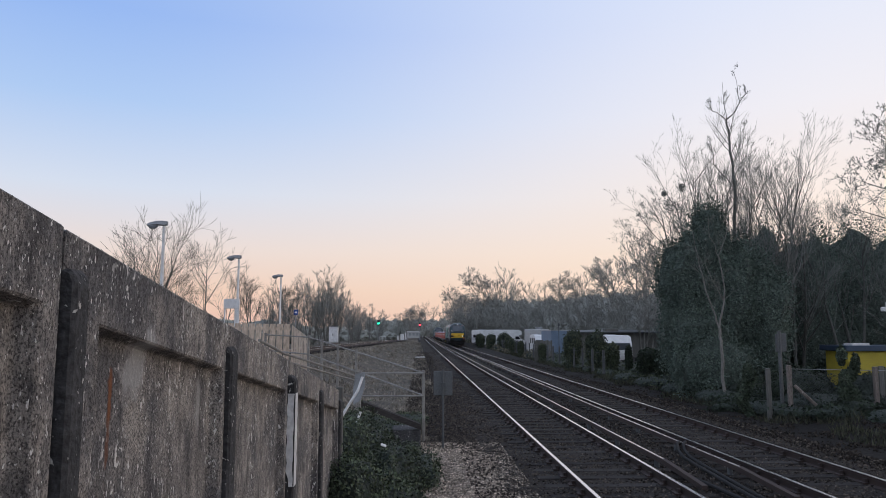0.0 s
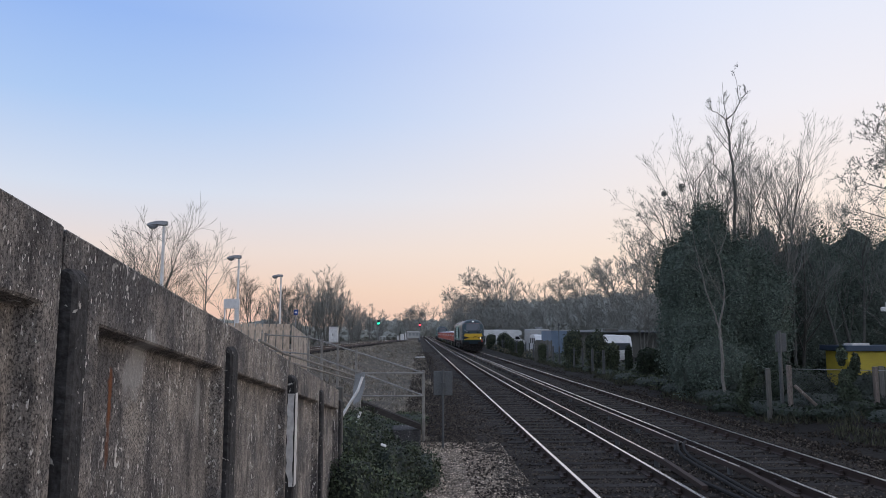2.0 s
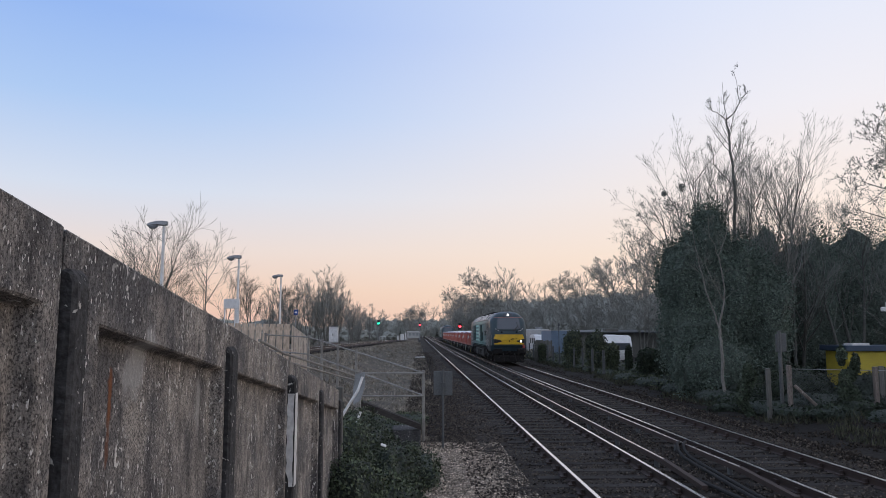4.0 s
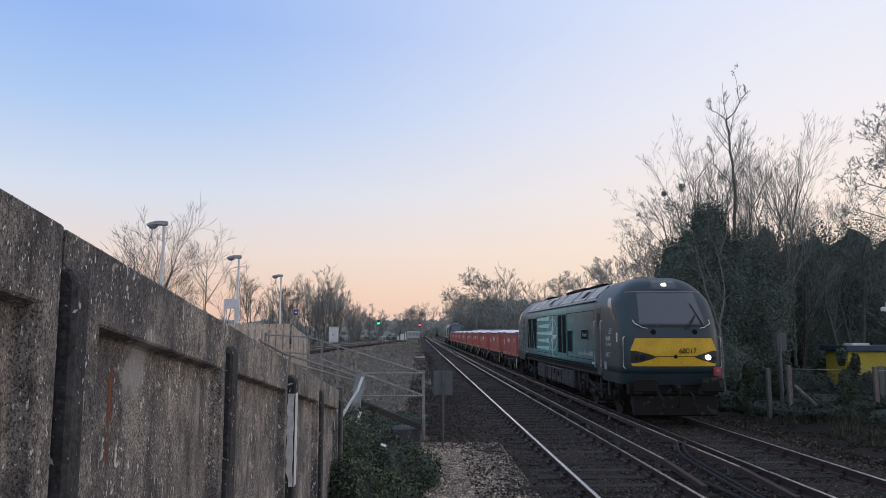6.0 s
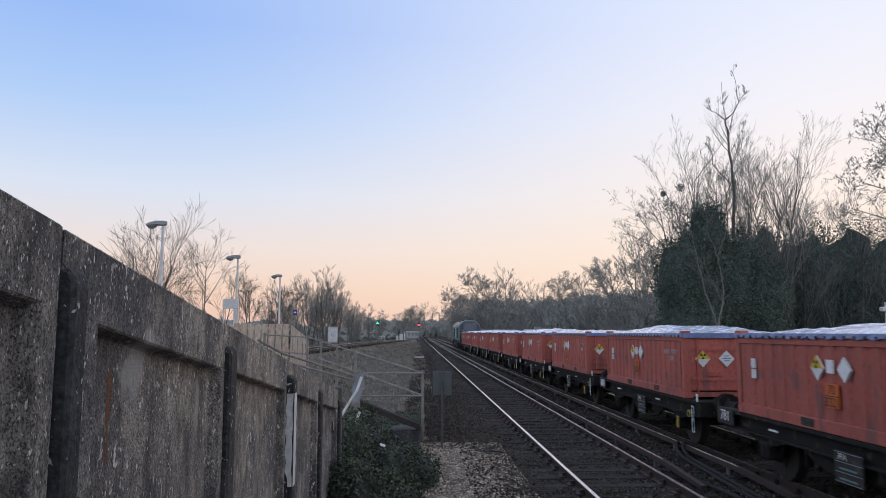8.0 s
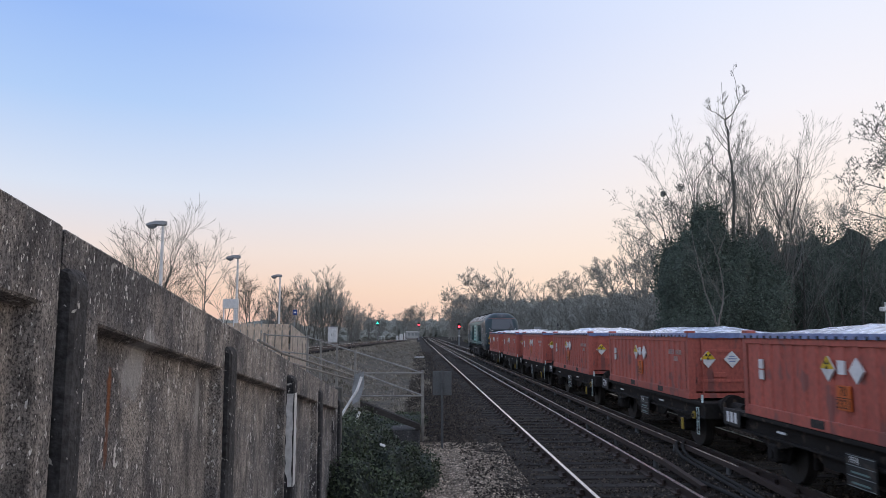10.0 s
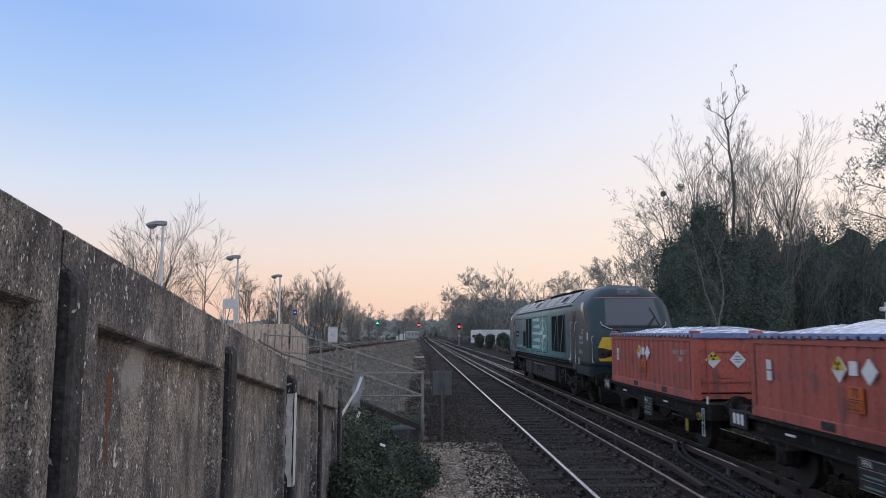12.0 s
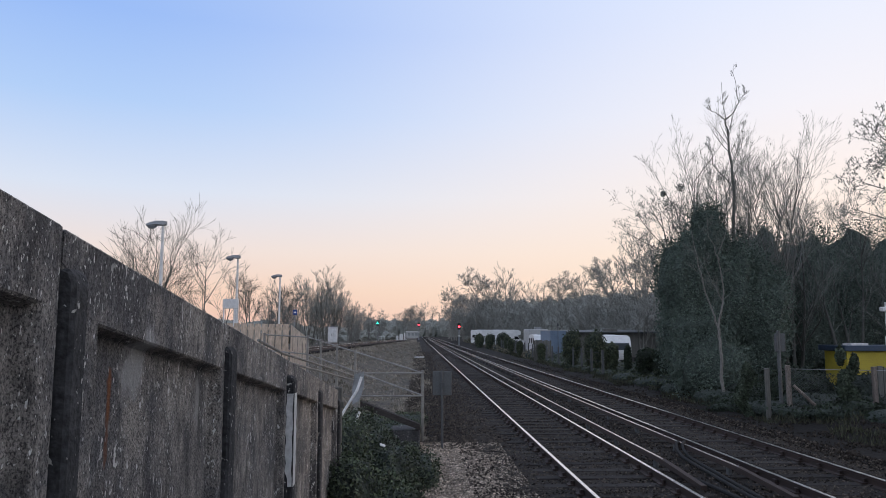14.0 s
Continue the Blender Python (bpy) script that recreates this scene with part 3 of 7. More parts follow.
def make_wall():
    t = thing("wall_ramp", "weathered precast concrete panel wall stepping down beside a ramp", "wall", kind="structure")
    H = 2.1
    for i in range(-3, 4):
        ya, yb = WALL_Y0 + WALL_STEP * i, WALL_Y0 + WALL_STEP * (i + 1)
        bm = bmesh.new()
        d = 0.003 * ((i * 7) % 3 - 1)

        def P(y, h, x):
            return bm.verts.new((x, y, wall_top(y) + d - h))
        X0, X1, Xr = WALL_X - 0.14, WALL_X, WALL_X - 0.075
        ys = (ya + 0.011, ya + (0.29 if i == 0 else 0.15), yb - 0.13, yb - 0.011)
        hs = (0, 0.275, 1.75, H)
        g = [[P(y, h, X1) for y in ys] for h in hs]
        for r in range(3):
            for c in range(3):
                if r == 1 and c == 1:
                    continue
                bm.faces.new((g[r][c], g[r][c + 1], g[r + 1][c + 1], g[r + 1][c]))
        inn = [P(ys[1] + 0.012, 0.287, Xr), P(ys[2] - 0.012, 0.287, Xr), P(ys[2] - 0.012, 1.74, Xr), P(ys[1] + 0.012, 1.74, Xr)]
        out = [g[1][1], g[1][2], g[2][2], g[2][1]]
        bm.faces.new(inn)
        for k in range(4):
            bm.faces.new((out[k], out[(k + 1) % 4], inn[(k + 1) % 4], inn[k]))
        bk = [P(y, h, X0) for h in (0, H) for y in (ys[0], ys[3])]
        bm.faces.new((bk[0], bk[2], bk[3], bk[1]))
        bm.faces.new((g[0][0], bk[0], bk[1], g[0][3], g[0][2], g[0][1]))
        bm.faces.new((g[0][0], g[1][0], g[2][0], g[3][0], bk[2], bk[0]))
        bm.faces.new((g[0][3], bk[1], bk[3], g[3][3], g[2][3], g[1][3]))
        bmesh.ops.recalc_face_normals(bm, faces=bm.faces)
        bmesh.ops.bevel(bm, geom=[e for e in bm.edges if len(e.link_faces) == 2 and e.calc_face_angle(0) > 0.6], offset=0.008, segments=1, affect="EDGES")
        part("panel", bm, M["wall"], t)
    for i in range(-3, 5):
        y = WALL_Y0 + WALL_STEP * i
        z = wall_top(y) - 0.13
        e = 0.07 if i == 2 else 0.04
        o = [(WALL_X - 0.17, z - 2.0), (WALL_X + e, z - 2.0), (WALL_X + e, z - 0.05), (WALL_X + e * 0.6, z - 0.01), (WALL_X + 0.0, z), (WALL_X - 0.17, z)]
        c, w = (y + 0.06, 0.054) if i == 0 else (y, 0.075)
        bm = prism(o, "y", c - w, c + w)
        bmesh.ops.bevel(bm, geom=list(bm.edges), offset=0.014, segments=1, affect="EDGES")
        p = part("post", bm, M["concpost"], t)
        if i == 2:
            bm = bmesh.new()
            lo, hi = [], []
            for q in range(13):
                zz = z - 0.16 - 0.8 * q / 12
                lo.append((WALL_X + 0.003 + 0.006 * math.sin(q * 2.3) + (0.02 if q > 10 else 0), zz))
                hi.append((WALL_X + 0.060 + 0.004 * math.sin(q * 1.7 + 1), zz))
            prism(lo + hi[::-1], "y", y - 0.078, y - 0.0755, bm)
            part("paint_patch", bm, M["whitepaint"], p, "worn white paint stripe")
            ya, yb = [], []
            for q in range(13):
                zz = z - 0.16 - 0.8 * q / 12
                ya.append((y - 0.07, zz))
                yb.append((y + 0.05 + 0.012 * math.sin(q * 2.9), zz))
            part("paint_patch", prism(ya + yb[::-1], "x", WALL_X + 0.0705, WALL_X + 0.073), M["whitepaint"], p, "worn white paint stripe")
    return t


def make_ramp():
    bm = prism([(-30, 0.85), (-1.0, 0.85), (6.8, -0.24), (6.8, -0.5), (-30, -0.5)], "x", -1.05, 1.55)
    tagged(part("platform_ramp", bm, M["concrete"]), "concrete platform end sloping down beside a wall", "ramp", kind="structure")


make_ground()
make_ballast()
make_ramp()

# ---- locomotive ----
LOCO_LEN = 20.5


def table(rows, z):
    """Straight-line reading of a small table."""
    if z <= rows[0][0]:
        return rows[0][1]
    for (a, u), (b, v) in zip(rows, rows[1:]):
        if z <= b:
            return u + (v - u) * (z - a) / (b - a)
    return rows[-1][1]


SET_BACK = [(0.98, 0.20), (1.2, 0.12), (1.45, 0.07), (1.8, 0.05), (2.2, 0.07), (2.4, 0.12), (2.6, 0.20), (3.0, 0.42), (3.45, 0.69), (3.6, 0.79), (3.75, 0.95), (3.87, 1.28), (3.93, 2.1)]
HALF_W = [(0.98, 1.31), (1.2, 1.345), (3.05, 1.345), (3.2, 1.325), (3.34, 1.25), (3.5, 1.12), (3.65, 0.96), (3.78, 0.77), (3.87, 0.58), (3.93, 0.34)]
NOSE_D = [(0.98, 0.64), (1.8, 0.64), (2.4, 0.72), (3.2, 0.84), (3.6, 0.78), (3.93, 0.5)]


def loco_y(x, z, off=0.0):
    """Distance of the front skin behind the nose tip at (x, z)."""
    w = table(HALF_W, z)
    s = min(abs(x) / w, 0.9999)
    q = 3.1
    return table(SET_BACK, z) + table(NOSE_D, z) * (1 - (1 - s ** q) ** (1 / q)) - off


def loco_skin():
    zs = [1.28, 1.45, 1.8, 2.0, 2.2, 2.4, 2.6, 2.8, 3.0, 3.1, 3.2, 3.27, 3.34, 3.42, 3.5, 3.58, 3.65, 3.72, 3.78, 3.83, 3.87, 3.91, 3.93]
    ss = [math.sin(math.pi / 2 * k / 10) for k in range(-10, 11)]
    vs, fs, roof = [], [], []
    for z in zs:
        w = table(HALF_W, z)
        fr = [(s * w, loco_y(s * w, z), z) for s in ss]
        bk = [(-a, LOCO_LEN - b, c) for a, b, c in fr]
        vs += fr + [(w, 3.35, z), (w, LOCO_LEN - 3.35, z)] + bk + [(-w, LOCO_LEN - 3.35, z), (-w, 3.35, z)]
    n = len(ss) * 2 + 4
    long_side = {len(ss), n - 2}
    for j in range(len(zs) - 1):
        for i in range(n):
            k = (i + 1) % n
            fs.append((j * n + i, j * n + k, (j + 1) * n + k, (j + 1) * n + i))
            roof.append(1 if zs[j] >= 3.33 and i in long_side else (2 if i not in long_side else 0))
    fs.append(tuple(range(n))[::-1])
    fs.append(tuple((len(zs) - 1) * n + i for i in range(n)))
    me = mesh_of("body", vs, fs)
    for m in (LM["paint"], LM["roof"], LM["paint"]):
        me.materials.append(m)
    me.polygons.foreach_set("material_index", roof + [0, 1])
    return me


def skirt_skin():
    """The lower apron round one cab."""
    zs = [0.98, 1.1, 1.28]
    ss = [math.sin(math.pi / 2 * k / 10) for k in range(-10, 11)]
    vs, fs = [], []
    for z in zs:
        w = table(HALF_W, z)
        vs += [(-w, 2.5, z)] + [(s * w, loco_y(s * w, z), z) for s in ss] + [(w, 2.5, z)]
    n = len(ss) + 2
    for j in range(2):
        fs += [(j * n + i, j * n + i + 1, (j + 1) * n + i + 1, (j + 1) * n + i) for i in range(n - 1)]
        fs.append((j * n + n - 1, j * n, (j + 1) * n, (j + 1) * n + n - 1))
    fs.append(tuple(range(n))[::-1])
    return mesh_of("apron", vs, fs)


def front_patch(outline_z, half_x, off, flip, nx=14, nz=8, x0=None, inner=0.03):
    """A panel that lies on the nose: z from outline_z[0] to [1]; half_x(z) gives its edge; x0(z) its other edge."""
    vs, fs = [], []
    for layer in (off, -inner):
        for j in range(nz + 1):
            z = outline_z[0] + (outline_z[1] - outline_z[0]) * j / nz
            b = half_x(z)
            a = x0(z) if x0 else -b
            for i in range(nx + 1):
                x = a + (b - a) * i / nx
                vs.append((x, loco_y(x, z, layer), z))
    m = (nx + 1) * (nz + 1)
    for j in range(nz):
        for i in range(nx):
            a = j * (nx + 1) + i
            q = (a, a + 1, a + nx + 2, a + nx + 1)
            fs.append(q)
            fs.append(tuple(k + m for k in q[::-1]))
    rim = [i for i in range(nx + 1)] + [(nx + 1) * (j + 1) - 1 for j in range(1, nz + 1)] + [m - 1 - i for i in range(1, nx + 1)] + [(nx + 1) * j for j in range(nz - 1, 0, -1)]
    for a, b in zip(rim, rim[1:] + rim[:1]):
        fs.append((a, a + m, b + m, b))
    if flip:
        vs = [(-x, LOCO_LEN - y, z) for x, y, z in vs]
    return mesh_of("panel", vs, fs)


def loco_paint():
    """Deep blue ends that fade into turquoise amidships, with road dirt and a clear coat."""
    m = bpy.data.materials.new("blue_green_livery")
    m.use_nodes = True
    nt = m.node_tree
    N, L = nt.nodes.new, nt.links.new
    bs = nt.nodes["Principled BSDF"]
    co, sp = N("ShaderNodeTexCoord"), N("ShaderNodeSeparateXYZ")
    L(co.outputs["Object"], sp.inputs[0])
    mp = N("ShaderNodeMapping")
    mp.inputs["Scale"].default_value = (0.5, 0.28, 2.6)
    L(co.outputs["Object"], mp.inputs[0])
    sw = N("ShaderNodeTexNoise")
    sw.inputs["Scale"].default_value = 1.0
    L(mp.outputs[0], sw.inputs["Vector"])
    ramp = N("ShaderNodeValToRGB")
    mr = N("ShaderNodeMapRange")
    mr.inputs[2].default_value = LOCO_LEN
    ad = N("ShaderNodeMath")
    ad.operation = "MULTIPLY_ADD"
    ad.inputs[1].default_value = 4.0
    L(sw.outputs["Fac"], ad.inputs[0])
    L(sp.outputs["Y"], ad.inputs[2])
    L(ad.outputs[0], mr.inputs[0])
    L(mr.outputs[0], ramp.inputs[0])
    cr = ramp.color_ramp
    stops = [(0.0, (0.026, 0.042, 0.051)), (0.22, (0.026, 0.052, 0.064)), (0.32, (0.042, 0.115, 0.135)), (0.52, (0.075, 0.255, 0.245)),
             (0.72, (0.07, 0.22, 0.22)), (0.92, (0.036, 0.105, 0.13)), (1.0, (0.023, 0.07, 0.082))]
    while len(cr.elements) < len(stops):
        cr.elements.new(0.5)
    for e, (p, c) in zip(cr.elements, stops):
        e.position, e.color = p, (*c, 1)
    dirt = N("ShaderNodeTexNoise")
    dirt.inputs["Scale"].default_value, dirt.inputs["Detail"].default_value = 3.0, 8.0
    L(co.outputs["Object"], dirt.inputs["Vector"])
    dm = N("ShaderNodeMapRange")
    dm.inputs[1].default_value, dm.inputs[2].default_value, dm.inputs[3].default_value, dm.inputs[4].default_value = 0.4, 0.75, 0.0, 0.4
    L(dirt.outputs["Fac"], dm.inputs[0])
    mx = N("ShaderNodeMix")
    mx.data_type = "RGBA"
    L(dm.outputs[0], mx.inputs[0])
    L(ramp.outputs[0], mx.inputs[6])
    mx.inputs[7].default_value = (0.055, 0.06, 0.06, 1)
    L(mx.outputs[2], bs.inputs["Base Color"])
    bs.inputs["Specular IOR Level"].default_value = 0.3
    rr = N("ShaderNodeMapRange")
    rr.inputs[3].default_value, rr.inputs[4].default_value = 0.32, 0.55
    L(dirt.outputs["Fac"], rr.inputs[0])
    L(rr.outputs[0], bs.inputs["Roughness"])
    return m


LM = {
    "paint": loco_paint(),
    "roof": mat("roof_grey", (0.16, 0.165, 0.17), (0.08, 0.08, 0.082), 0.35, big=1.5, fine=20, grain=0.2, amount=0.7),
    "darkblue": mat("cab_dark_blue", (0.026, 0.042, 0.052), (0.022, 0.032, 0.038), 0.45, big=2, fine=20, grain=0.2, spec=0.25),
    "yellow": mat("warning_yellow", (0.66, 0.40, 0.012), (0.45, 0.26, 0.02), 0.45, big=2, fine=20, grain=0.15),
    "grille": mat("dark_grille", (0.012, 0.014, 0.016), (0.008, 0.009, 0.01), 0.85, big=3, fine=30, spec=0.1),
    "mint": mat("pale_turquoise", (0.36, 0.70, 0.67), (0.16, 0.46, 0.45), 0.42, big=2, fine=20, grain=0.12),
    "mintdark": mat("shaded_turquoise", (0.10, 0.27, 0.26), (0.07, 0.19, 0.19), 0.42, big=2, fine=20, grain=0.12),
    "pale": mat("pale_film", (0.62, 0.76, 0.76), (0.48, 0.62, 0.62), 0.42, big=2, fine=20, grain=0.1),
    "under": mat("brake_dust_black", (0.016, 0.0145, 0.014), (0.009, 0.0085, 0.0085), 0.85, big=2, fine=20, spec=0.2, spots=(0.045, 0.038, 0.034), spot_scale=5, spot_cut=0.6),
    "tank": mat("grey_tank", (0.026, 0.025, 0.025), (0.012, 0.012, 0.012), 0.8, big=2, fine=20),
    "white": mat("white_lettering", (0.72, 0.73, 0.74), (0.5, 0.5, 0.5), 0.5, fine=20, grain=0.1),
    "wheel": mat("steel_wheel", (0.03, 0.026, 0.024), (0.018, 0.016, 0.015), 0.75, metal=0.2, fine=20),
    "housing": glassy("lamp_housing_glass", (0.055, 0.06, 0.068), 0.25),
    "dimmark": mat("dim_cab_marks", (0.30, 0.35, 0.36), (0.2, 0.24, 0.25), 0.5, fine=20, grain=0.2),
    "brace": mat("grey_green_brace", (0.14, 0.24, 0.235), (0.09, 0.15, 0.15), 0.5, fine=20, grain=0.2),
    "redbox": mat("lamp_red", (0.45, 0.05, 0.04), rough=0.5, fine=20),
    "redline": mat("red_line", (0.40, 0.16, 0.13), (0.25, 0.09, 0.08), 0.5, fine=20),
    "silver": mat("bright_steel", (0.5, 0.5, 0.5), rough=0.3, metal=0.8, fine=20, grain=0.1),
}


def wheelset(name, r, parent, at, label=""):
    """Two wheels on an axle that turn together."""
    bm = bmesh.new()
    for s in (-1, 1):
        c = s * GAUGE / 2
        rod((c - 0.065, 0, 0), (c + 0.065, 0, 0), r, seg=28, bm=bm)
        rod((c - s * 0.065, 0, 0), (c - s * 0.09, 0, 0), r + 0.028, seg=28, bm=bm)
        rod((c + s * 0.065, 0, 0), (c + s * 0.1, 0, 0), 0.14, 0.10, seg=14, bm=bm)
        for k in range(3):
            a = k * 2.1
            rod((c + s * 0.06, 0.55 * r * math.cos(a), 0.55 * r * math.sin(a)), (c + s * 0.075, 0.55 * r * math.cos(a), 0.55 * r * math.sin(a)), 0.05, seg=8, bm=bm)
    rod((-GAUGE / 2, 0, 0), (GAUGE / 2, 0, 0), 0.085, seg=12, bm=bm)
    w = part(name, bm, LM["wheel"], parent, label)
    w.location = at
    return w


def flat_panel(pts, x, t, bm=None):
    """A thin plate on the side x<0: pts are (y, z) pairs."""
    return prism(pts, "x", x - t, x + 0.02, bm)


def bogie(loco, y):
    b = part("bogie", box(-1.12, y - 2.0, 0.42, -0.98, y + 2.0, 0.78, 0.03), LM["under"], loco)
    bm = box(0.98, y - 2.0, 0.42, 1.12, y + 2.0, 0.78, 0.03)
    box(-1.0, y - 0.25, 0.4, 1.0, y + 0.25, 0.75, 0.02, bm)
    for q in (-2.0, 2.0):
        box(-1.0, y + q - 0.1, 0.45, 1.0, y + q + 0.1, 0.7, 0.02, bm)
    part("cross_frame", bm, LM["under"], b)
    for q in (-1.4, 1.4):
        for s in (-1, 1):
            bm = box(s * 1.0, y + q - 0.18, 0.36, s * 1.26, y + q + 0.18, 0.72, 0.04)
            rod((s * 1.2, y + q, 0.54), (s * 1.33, y + q, 0.54), 0.13, seg=14, bm=bm)
            part("axle_box", bm, LM["under"], b)
            for e in (-0.32, 0.32):
                part("coil_spring", rod((s * 1.1, y + q + e, 0.45), (s * 1.1, y + q + e, 0.80), 0.095, seg=12), LM["under"], b)
    for s in (-1, 1):
        part("damper", rod((s * 1.18, y - 0.65, 0.58), (s * 1.18, y + 0.75, 0.82), 0.045, seg=10), LM["under"], b)
        part("sand_pipe", pipe([(s * 1.0, y - 1.95, 0.75), (s * 1.02, y - 2.1, 0.45), (s * 0.8, y - 2.05, 0.12)], 0.025), LM["under"], b)
        part("brake_cylinder", rod((s * 1.16, y - 0.3, 0.5), (s * 1.16, y + 0.3, 0.5), 0.11, seg=12), LM["under"], b)


def loco_end(loco, flip, lit):
    """Everything on one cab end."""
    def put(name, me, m, parent, label=""):
        me.name = name
        return link_mesh(name, me, m, parent, label)

    def tr(bm):
        if flip:
            bmesh.ops.transform(bm, matrix=pose(0, LOCO_LEN, 0, 0, 0, 180), verts=bm.verts)
        return bm
    put("warning_panel", front_patch((1.47, 2.2), lambda z: 1.15 - 0.42 * max(z - 1.88, 0) - 0.4 * max(1.6 - z, 0), 0.006, flip), LM["yellow"], loco, "bright yellow warning panel on the nose")
    scr = put("windscreen", front_patch((2.58, 3.42), lambda z: 0.88 - 0.12 * (z - 2.58), 0.008, flip), M["glass"], loco, "wide raked windscreen")
    put("screen_surround", front_patch((3.445, 3.465), lambda z: table(HALF_W, z) * 0.985, 0.006, flip, 22, 1), LM["redline"], loco, "thin red line over the windscreen")
    put("screen_sill", front_patch((2.50, 2.545), lambda z: 0.99, 0.02, flip, 12, 1), M["black"], loco)
    put("nose_split", front_patch((1.715, 1.73), lambda z: 0.56, 0.009, flip, 10, 1), LM["grille"], loco)
    for s in (-1, 1):
        yy = loco_y(0.85, 2.5)
        bm = pipe([(s * 0.70, loco_y(0.70, 2.46) - 0.03, 2.46), (s * 0.82, loco_y(0.82, 2.48) - 0.07, 2.48), (s * 1.0, loco_y(1.0, 2.56) - 0.07, 2.58), (s * 1.03, loco_y(1.03, 2.66) - 0.02, 2.68)], 0.009)
        part("screen_handrail", tr(bm), LM["white"], loco, "pale handrail under the windscreen corner")
        part("grommet", tr(rod((s * 0.55, loco_y(0.55, 2.36) - 0.02, 2.36), (s * 0.55, loco_y(0.55, 2.36) + 0.03, 2.36), 0.07, seg=14)), LM["grille"], loco)
    del scr, yy
    for s in (-1, 1):
        def inner(z, s=s):
            return 0.5 + 0.52 * (abs(z - 1.71) / 0.16) ** 1.3 if s > 0 else -1.15

        def outer(z, s=s):
            return 1.15 if s > 0 else -(0.5 + 0.52 * (abs(z - 1.71) / 0.16) ** 1.3)
        put("headlamp_pod", front_patch((1.55, 1.87), outer, 0.016, flip, 8, 8, inner), M["black"], loco, "black headlamp pod")
        y = loco_y(0.86, 1.70)
        bm = rod((s * 0.86, y - 0.06, 1.70), (s * 0.86, y + 0.02, 1.70), 0.066, seg=18)
        on = (lit == "front" and s == 1)
        part("headlamp", tr(bm), M["headlight"] if on else M["darkglass"], loco, "lit white headlamp" if on else "unlit headlamp")
        bm = rod((s * 1.02, loco_y(1.02, 1.68) - 0.03, 1.68), (s * 1.02, loco_y(1.02, 1.68) + 0.02, 1.68), 0.05, seg=14)
        part("tail_lamp", tr(bm), M["darkglass"], loco)
        # wiper
        if s > 0:
            bm = rod((0.30, loco_y(0.30, 2.44) - 0.05, 2.44), (0.70, loco_y(0.70, 2.86) - 0.05, 2.86), 0.018, seg=6)
            rod((0.38, loco_y(0.38, 2.44) - 0.05, 2.44), (0.70, loco_y(0.70, 2.86) - 0.05, 2.86), 0.012, seg=6, bm=bm)
            rod((0.58, loco_y(0.58, 3.12) - 0.03, 3.12), (0.80, loco_y(0.80, 2.58) - 0.03, 2.58), 0.015, seg=6, bm=bm)
            part("wiper", tr(bm), M["black"], loco)
        # grab rails up the nose corners
        y1 = loco_y(1.22, 1.75)
        bm = pipe([(s * 1.25, y1 + 0.05, 1.4), (s * 1.31, y1 + 0.02, 1.45), (s * 1.31, y1 + 0.02, 2.2), (s * 1.25, y1 + 0.05, 2.25)], 0.009)
        part("grab_rail", tr(bm), LM["white"], loco)
        # buffer
        bm = rod((s * 0.87, 0.35, 0.98), (s * 0.87, -0.12, 0.98), 0.11, seg=16)
        box(s * 0.87 - 0.31, -0.18, 0.82, s * 0.87 + 0.31, -0.10, 1.18, 0.035, bm)
        part("buffer", tr(bm), LM["under"], loco)
        # cab side window, tapering forward
        q = ((1.36, 2.84), (0.82, 2.66), (1.42, 3.32), (1.80, 3.34))
        vs, fs = [], []
        for off in (0.012, -0.03):
            for j in range(7):
                for i in range(7):
                    a, b = i / 6, j / 6
                    y = (q[0][0] * (1 - a) + q[1][0] * a) * (1 - b) + (q[3][0] * (1 - a) + q[2][0] * a) * b
                    z = (q[0][1] * (1 - a) + q[1][1] * a) * (1 - b) + (q[3][1] * (1 - a) + q[2][1] * a) * b
                    vs.append((s * (w_x(z, y) + off - 0.008), y, z))
        for j in range(6):
            for i in range(6):
                k = j * 7 + i
                fs += [(k, k + 1, k + 8, k + 7), (k + 49, k + 56, k + 57, k + 50)]
        rim = list(range(7)) + [13, 20, 27, 34, 41, 48] + list(range(47, 41, -1)) + [35, 28, 21, 14, 7]
        fs += [(u, u + 49, v + 49, v) for u, v in zip(rim, rim[1:] + rim[:1])]
        if flip:
            vs = [(-x, LOCO_LEN - y, z) for x, y, z in vs]
        put("cab_window", mesh_of("cab_window", vs, fs), M["sidewindow"], loco, "cab side window reflecting the sky")
        # cab door with its recess, window and handrails
        d = part("cab_door", tr(box(s * 1.30, 2.40, 1.1, s * 1.349, 2.95, 3.1, 0.015)), LM["darkblue"], loco, "dark blue cab door")
        part("door_window", tr(box(s * 1.32, 2.5, 2.5, s * 1.353, 2.85, 2.95, 0.02)), M["darkglass"], d)
        for e in (2.3, 3.05):
            bm = pipe([(s * 1.34, e, 1.3), (s * 1.40, e, 1.34), (s * 1.40, e, 2.66), (s * 1.34, e, 2.7)], 0.02)
            part("handrail", tr(bm), LM["silver"], d, "bright steel handrail")
        for k, z in enumerate((0.3, 0.55, 0.8)):
            part("step", tr(box(s * 1.12, 2.45, z, s * 1.34, 2.9, z + 0.04)), LM["under"], loco)
    y = loco_y(0, 3.6)
    put("lamp_housing", front_patch((3.52, 3.78), lambda z: 0.36 - 0.2 * (z - 3.52), 0.012, flip, 6, 4), LM["housing"], loco, "glazed housing of the top lamp")
    y = loco_y(0, 3.63)
    bm = rod((0, y - 0.03, 3.63), (0, y + 0.05, 3.63), 0.068, seg=20)
